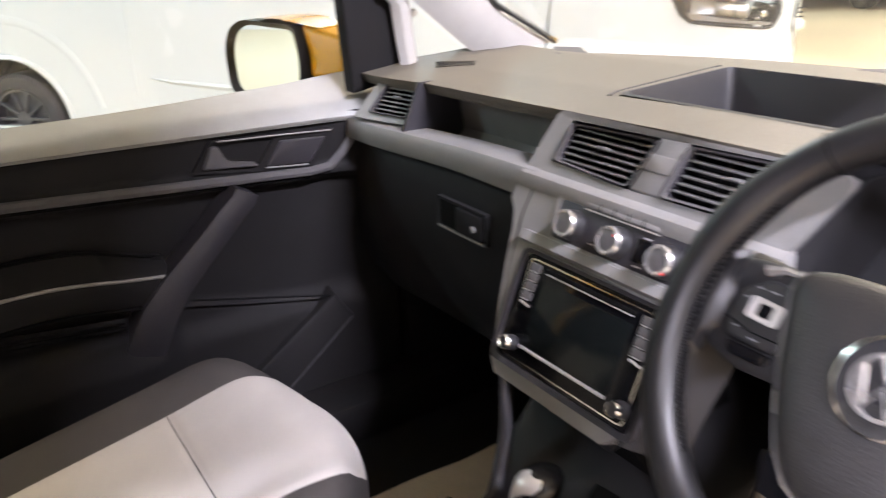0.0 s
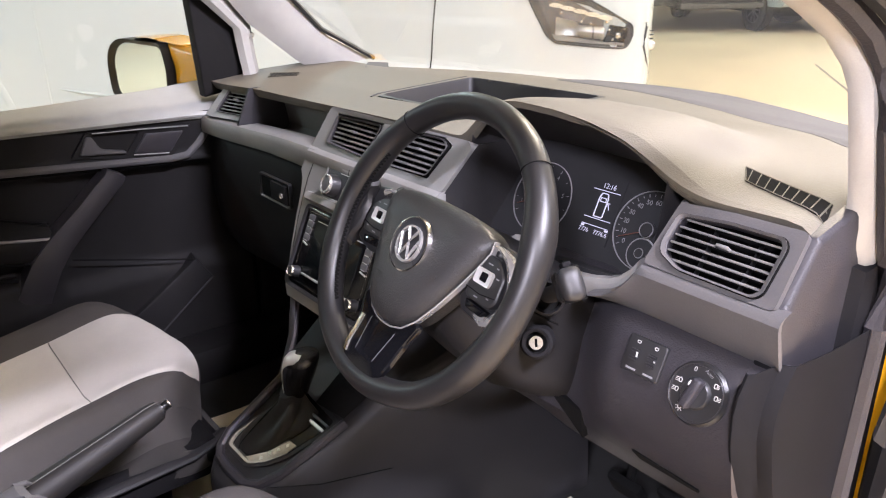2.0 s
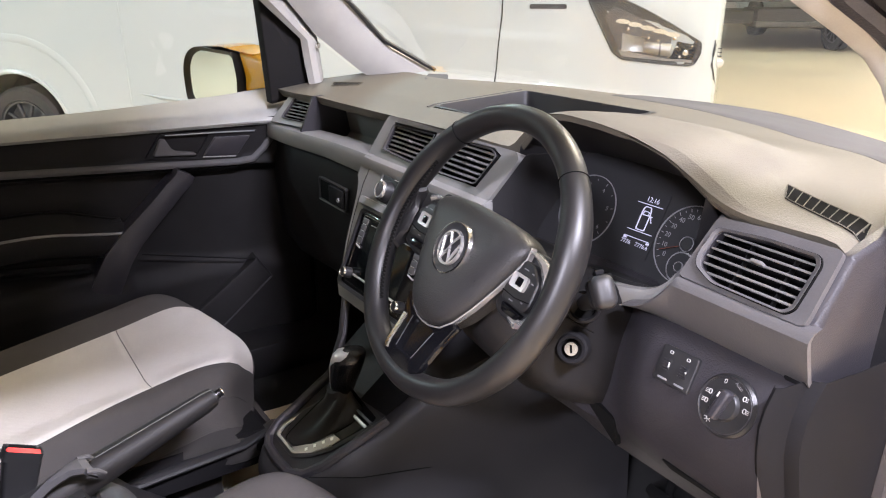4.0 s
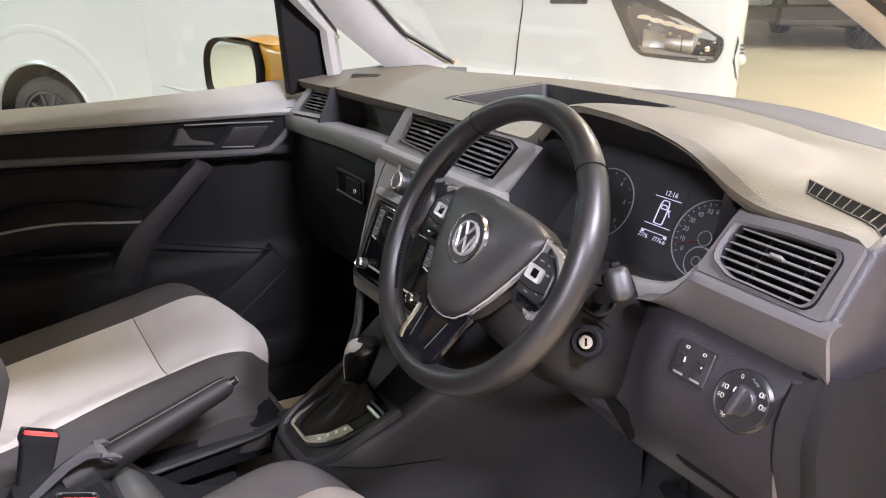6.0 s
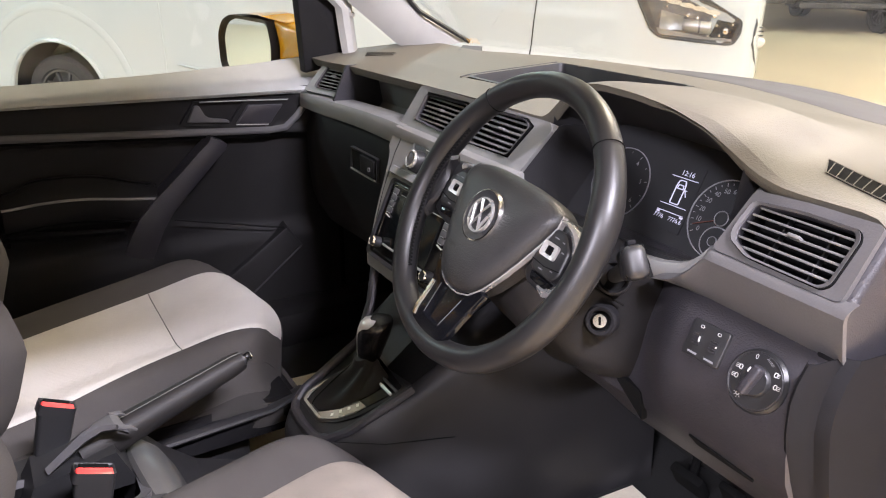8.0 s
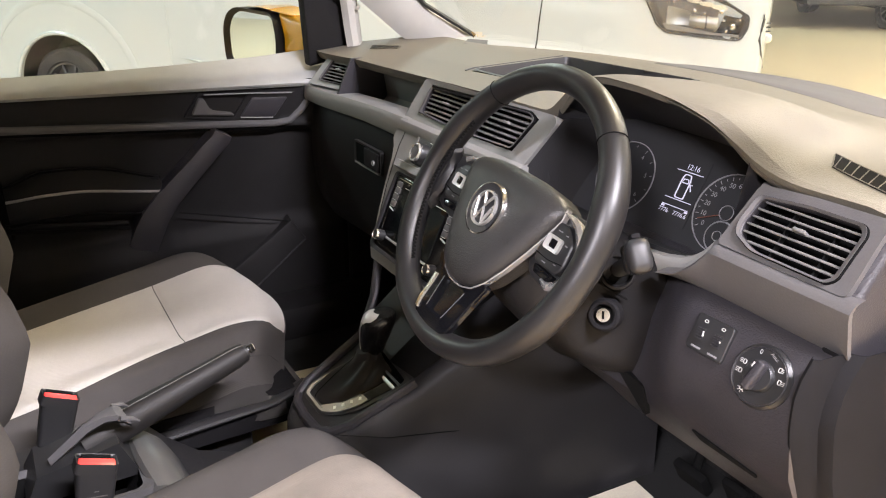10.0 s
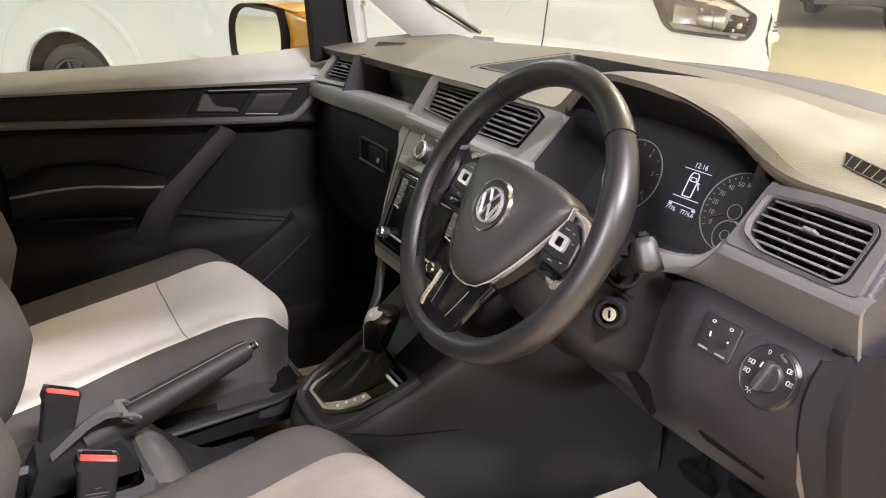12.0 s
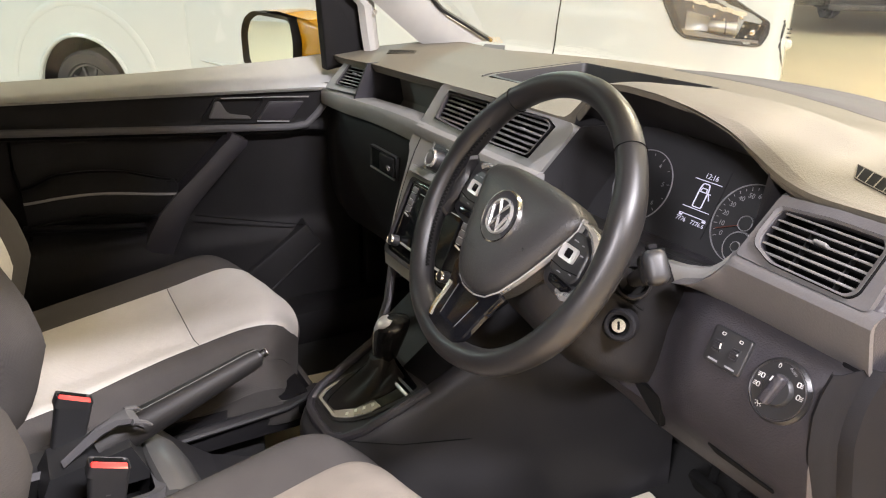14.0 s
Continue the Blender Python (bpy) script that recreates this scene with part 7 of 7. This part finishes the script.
def white_van():
    t = thing("white_van", VO + VS * 1.8 - VN, "white panel van parked alongside with black wheels", "van", "vans in the hall")
    flat = Plane(VO, VS, (0, 0, 1))
    WB = 3.62

    def arch(s0, a, b, r=0.39):
        arc = [(s0 + (r - 0.01) * math.cos(radians(x)), 0.285 + r * math.sin(radians(x))) for x in span(-4, 184, 40)]
        return frame_ring([(a, 0.24), (b, 0.24), (b, 1.2), (a, 1.2)], arc, flat, -0.03, 0.0)
    part("rear_quarter", arch(0.0, -0.82, 0.82), WHITE, t)
    part("front_wing", arch(WB, 3.0, 4.05, 0.33), WHITE, t)
    for s0, nm in ((0.0, "wheel"), (WB, "wheel")):
        q = 1.0 if s0 == 0 else 0.85
        lip = [flat.at(s0 + q * 0.388 * math.cos(radians(x)), 0.285 + q * 0.398 * math.sin(radians(x)), 0.002) for x in span(0, 180, 40)]
        part("arch_lip", tube(lip, 0.016, 8), WHITE, t)
        swell = [flat.at(s0 + 0.60 * math.cos(radians(x)), 0.285 + 0.62 * math.sin(radians(x)), -0.012) for x in span(8, 172, 40)]
        if s0 == 0:
            part("arch_swell", tube(swell, 0.020, 8, squash=1.8), WHITE, t)
        part("arch_liner", lathe([(0.39 * q, -0.012), (0.39 * q, -0.34), (0.0, -0.34)], Plane(flat.at(s0, 0.285), VS, (0, 0, 1)), 40), VOID, t)
        road_wheel(t, flat.at(s0, 0.287, -0.05), VN, 0.287)
    for a, b, nm in ((-1.05, -0.82, "rear_corner"), (0.82, 3.0, "side_door"), (4.05, 4.63, "nose")):
        part(nm, sheet(lambda s, z: vp(s, z) if nm != "side_door" else flat.at(s, z), span(a, b, 40), span(0.24, 1.2, 24), tuple(-VN * 0.02)), WHITE, t)

    def upper(s, v):
        top = along([(-1.05, 1.95), (2.9, 1.95), (3.2, 1.85), (3.95, 1.30), (4.3, 1.22), (4.63, 1.2)], s)
        z = 1.2 + (top - 1.2) * min(1, v * 2)
        p = vp(s, z)
        if v > 0.5:
            p -= VN * (1.0 + van_in(s)) * (v - 0.5) * 2
            p.z += 0.05 * (v - 0.5)
        return p
    part("upper_body", sheet(upper, span(-1.05, 4.63, 60), span(0, 1, 14)), WHITE, t)
    part("far_side", box((5.3, 0.04, 1.6), Matrix.Translation(VO + VS * 1.75 - VN * 1.98 + Vector((0, 0, 1.1))) @ pose(0, 0, 0, 0, 0, math.degrees(math.atan2(VS.y, VS.x)))), WHITE, t)
    part("underside", box((5.2, 1.6, 0.05), Matrix.Translation(VO + VS * 1.75 - VN * 1.0 + Vector((0, 0, 0.34))) @ pose(0, 0, 0, 0, 0, math.degrees(math.atan2(VS.y, VS.x)))), VOID, t)
    seam = [(3.32, 1.2), (3.318, 1.08), (3.309, 1.0), (3.298, 0.88), (3.292, 0.775), (3.28, 0.68)]
    part("door_gap", tube([flat.at(s, z, 0.003) for s, z in seam], 0.004, 6), VOID, t, "dark door gap")
    part("door_gap", tube([flat.at(0.86, z, 0.0005) for z in (1.2, 0.4)], 0.004, 6), WHITE, t)
    part("side_crease", loft([[flat.at(s, z0, 0.001), flat.at(s, (z0 + z1) / 2 + 0.004, 0.015), flat.at(s, z1, 0.001)] for s, z0, z1 in ((0.94, 0.562, 0.558), (1.10, 0.548, 0.520), (1.42, 0.522, 0.485), (2.6, 0.46, 0.40))]), WHITE, t)
    crease = [(1.5, 1.06), (2.547, 1.015), (3.0, 0.975), (3.326, 0.947), (3.78, 0.93)]
    part("belt_crease", loft([[flat.at(a, z + 0.045, 0.0006), flat.at(a, z + 0.01, 0.0045), flat.at(a, z - 0.004, 0.005), flat.at(a, z - 0.03, 0.0035), flat.at(a, z - 0.10, 0.0006)] for a, z in crease]), WHITE, t)
    part("side_mark", prism(rounded(0.21, 0.026, 0.006, cx=3.58, cy=1.128), flat, 0.0, 0.005), BLACK_PL, t, "black side trim")
    # headlamp
    lamp = soften([(3.80, 1.18), (3.825, 1.13), (3.895, 1.00), (3.957, 0.885), (4.01, 0.845), (4.20, 0.826), (4.38, 0.812), (4.415, 0.82), (4.445, 0.884), (4.440, 0.94), (4.36, 0.985), (4.274, 1.036), (4.114, 1.118), (3.98, 1.175)], 0.015, 3)

    def on_nose(poly, o0, o1, k=1.0, cx=4.15, cz=0.97):
        rings = [[vp(cx + (s - cx) * k, cz + (z - cz) * k, o) for s, z in poly] for o in (o0, o1)]
        return loft(rings)
    h = part("headlamp", on_nose(lamp, -0.02, 0.004), BLACK_PL, t, "long clear headlamp with dark inside")
    part("lamp_edge", tube([vp(s, z, 0.006) for s, z in lamp], 0.006, 6, True), BLACK_PL, h)
    rnd = random.Random(4)
    part("dark_bowl", on_nose([(3.90, 1.08), (3.99, 0.90), (4.05, 0.87), (4.27, 0.85), (4.28, 0.98), (4.10, 1.07), (3.95, 1.13)], 0.004, 0.007), RIM, h)

    def flare(u, v):
        a, z = 4.005 + 0.125 * u, 0.990 - 0.030 * u - (0.100 - 0.025 * u) * v
        return vp(a, z, 0.026 - 0.020 * math.sin(math.pi * min(1.0, u * 0.8)) + 0.008 * (2 * v - 1) ** 2)
    part("reflector", sheet(flare, span(0, 1, 10), span(0, 1, 8), tuple(-VN * 0.004)), LAMP_IN, h, "faceted silver reflector")
    barrel = [[vp(a, 0.912 - 0.10 * (a - 4.13) + r * math.sin(radians(q)), 0.006 + r * max(0.0, math.cos(radians(q)))) for q in span(-90, 90, 11)] for a, r in ((4.128, 0.026), (4.136, 0.031), (4.19, 0.034), (4.255, 0.034), (4.268, 0.038), (4.276, 0.038), (4.284, 0.028))]
    part("lamp_barrel", loft(barrel), LAMP_IN, h, "silver lamp barrel")
    part("barrel_band", loft([[p + VN * 0.001 for p in r] for r in ([vp(a, 0.912 - 0.10 * (a - 4.13) + 0.035 * math.sin(radians(q)), 0.006 + 0.035 * max(0.0, math.cos(radians(q)))) for q in span(-90, 90, 11)] for a in (4.212, 4.222))]), RIM, h)
    for i in range(5):
        a0, z0 = 3.965 + 0.069 * i, 1.052 - 0.017 * i
        lift = 0.014 + rnd.uniform(0, 0.006)
        q = [vp(a0 + 0.040 + 0.042 * math.cos(radians(x)), z0 - 0.004 + (0.016 if 0 < x < 180 else 0.010) * math.sin(radians(x)) - 0.10 * 0.042 * math.cos(radians(x)), lift + 0.006 * math.sin(radians(x))) for x in range(0, 360, 30)]
        # matt cream colour stands for warm reflections in the reflector scales
        part("scale_reflection", loft([q, [p - VN * 0.004 for p in q]]), PAPER, h, "reflector scale with a painted cream reflection")
    for a, z, q in ((4.035, 1.010, 0.010), (4.150, 0.965, 0.012), (4.205, 0.950, 0.010), (4.293, 0.962, 0.014)):
        part("chrome_facet", lathe([(0.0, q * 0.7), (q * 0.7, q * 0.5), (q, 0.0)], Plane(vp(a, z, 0.016), VS, (0, 0, 1)), 6), CHROME, h)
    part("corner_reflector", on_nose([(4.28, 0.850), (4.40, 0.845), (4.425, 0.925), (4.31, 0.945)], 0.004, 0.012), PIANO, h)
    for a, z, q in ((4.36, 0.885, 0.022), (4.31, 0.915, 0.010), (4.33, 0.862, 0.010), (4.395, 0.92, 0.008), (4.27, 0.86, 0.008)):
        part("corner_bulb", lathe([(0.0, q * 0.8), (q * 0.7, q * 0.5), (q, 0.0)], Plane(vp(a, z, 0.012), VS, (0, 0, 1)), 16), CHROME, h)
    part("lower_sill", on_nose([(3.985, 0.895), (4.26, 0.85), (4.40, 0.842), (4.40, 0.828), (4.20, 0.842), (4.01, 0.86)], 0.004, 0.010), LAMP_IN, h)
    lens = part("lens", on_nose(lamp, 0.034, 0.036, 0.985), LENS, h)
    lens.visible_shadow = False
    # grille edge and the bumper's corner
    part("grille_line", tube([vp(a, z, 0.004) for a, z in ((4.522, 0.95), (4.527, 0.928), (4.521, 0.87), (4.517, 0.816), (4.54, 0.74), (4.577, 0.643))], 0.007, 8), BLACK_PL, t, "black grille outline")
    part("grille_insert", loft([[vp(a, z, 0.002), vp(a + 0.05, z - 0.004, 0.004), vp(a + 0.05, z - 0.004, -0.01), vp(a, z, -0.01)] for a, z in ((4.532, 0.92), (4.526, 0.87), (4.523, 0.816), (4.546, 0.74), (4.575, 0.67))]), SATIN, t, "silver grille edge")
    part("grille_lamp", lathe([(0.0, 0.022), (0.018, 0.018), (0.028, 0.006), (0.030, -0.01)], Plane(vp(4.566, 0.815, 0.006), VS, (0, 0, 1)), 20), SATIN, t)
    for i in range(3):
        part("grille_bar", box((0.012, 0.04, 0.008), Matrix.Translation(vp(4.556, 0.90 - 0.022 * i, 0.008)) @ pose(0, 0, 0, 0, 0, -45), 0.002), BLACK_PL, t)
    part("number_bar", box((0.02, 0.42, 0.1), Matrix.Translation(vp(4.63, 0.45, 0.0)) @ pose(0, 0, 0, 0, 0, math.degrees(math.atan2(VS.y, VS.x))), 0.004), MARK, t)
    return t


def far_van(x, y, heading, paint, label):
    t = thing("parked_van", (x, y, 0), label, "van", "vans in the hall")
    m = Matrix.Translation((x, y, 0)) @ pose(0, 0, 0, 0, 0, heading)
    prof = [(-2.3, 0.42), (-2.35, 0.7), (-2.3, 1.0), (-1.55, 1.15), (-0.9, 1.75), (-0.6, 1.9), (2.2, 1.92), (2.35, 1.7), (2.4, 0.5), (2.35, 0.40)]
    rings = []
    for yy, k in ((-0.92, 0.97), (-0.95, 1.0), (0.95, 1.0), (0.92, 0.97)):
        rings.append([m @ Vector((a * (k if abs(yy) < 0.93 else 1), yy, z)) for a, z in soften(prof, 0.12, 3)])
    part("body", loft(rings), paint, t)
    part("underside", box((4.0, 1.6, 0.18), m @ pose(0, 0, 0.36)), VOID, t)
    for s in (-1, 1):
        part("side_window", box((1.0, 0.02, 0.45), m @ pose(-0.35, 0.953 * s, 1.42), 0.01), SCREEN, t)
        part("sill_strip", box((2.0, 0.03, 0.12), m @ pose(0.05, 0.955 * s, 0.45), 0.01), BLACK_PL, t)
        for a in (-1.45, 1.5):
            ax = (m.to_3x3() @ Vector((0, s, 0))).normalized()
            part("arch", lathe([(0.40, 0.004), (0.0, 0.004)], Plane(m @ Vector((a, 0.955 * s, 0.36)), ax.cross(Vector((0, 0, 1))) * -1, (0, 0, 1)), 28), VOID, t)
            road_wheel(t, m @ Vector((a, 0.97 * s, 0.345)), ax, 0.345)


def far_pickup(wheel_at, way):
    """A tall dark pickup seen low down: wheels, chassis, sill and body."""
    t = thing("parked_pickup", wheel_at, "dark pickup with large tyres parked across the hall", "pickup")
    u = Vector(way).normalized()
    n = Vector((u.y, -u.x, 0))
    o = Vector(wheel_at)
    side = n if n.y < 0 else -n

    def slab(a0, a1, z0, z1, d0, d1, bev=0.02):
        ring = [(a0, z0), (a1, z0), (a1, z1), (a0, z1)]
        return loft([[o + u * a + side * d + Vector((0, 0, z)) for a, z in soften(ring, bev)] for d in (d0, d1)])
    part("cab", slab(-2.2, 1.0, 0.78, 1.75, -1.7, -0.02, 0.2), BLACK_PL, t)
    part("bed", slab(-5.4, -2.25, 0.78, 1.25, -1.7, -0.02, 0.1), BLACK_PL, t)
    part("chassis", slab(-5.2, 0.9, 0.42, 0.62, -1.3, -0.4), BLACK_PL, t)
    part("side_step", slab(-2.7, -0.6, 0.40, 0.47, -0.12, 0.05), RIM, t, "metal side step")
    part("fuel_tank", slab(-2.6, -1.3, 0.36, 0.66, -0.9, -0.2, 0.05), DASH_LOW, t)
    # loose piece of pale cloth below the cab
    part("sill_cloth", slab(-0.72, -0.45, 0.50, 0.75, -0.02, 0.0), PAPER, t, "pale cloth hanging at the sill")
    for a in (0.0, -3.9):
        road_wheel(t, o + u * a + Vector((0, 0, 0.40)), side, 0.40)
        road_wheel(t, o + u * a - side * 1.6 + Vector((0, 0, 0.40)), -side, 0.40)
        part("arch", lathe([(0.52, 0.006), (0.0, 0.006)], Plane(o + u * a - side * 0.02 + Vector((0, 0, 0.48)), side.cross(Vector((0, 0, 1))) * -1, (0, 0, 1)), 28), VOID, t)


# ---- build ----
hall()
for spot in LAMPS:
    ceiling_lamp(*spot)
van_shell()
dashboard()
vents()
heater_controls()
radio()
instrument_cluster()
steering_wheel()
column()
stalks()
switches()
passenger_door()
door_mirror()
seat("grey cloth front seat with light grey inserts beside the passenger door", CLOTH_L, "light grey woven insert")
# same cloth as the passenger's; soil and missing shade are both in its colour
driver = seat("grey cloth front seat with soiled, shade-darkened inserts behind the steering wheel", CLOTH_W, "soiled grey woven insert, shade in its colour")
driver.location = (SX + 0.785, 0.12 - 0.035, 0.375)
console()
tunnel()
handbrake()
buckle(-0.033, -0.030, 0.697, -16, 4, False)
buckle(0.150, -0.006, 0.694, -11, 0, True)
floor_things()
white_van()
far_van(-7.0, 14.2, 150, WHITE, "white van parked far across the hall")
far_pickup((-5.27, 13.55, 0.0), (0.57, 0.82, 0.0))
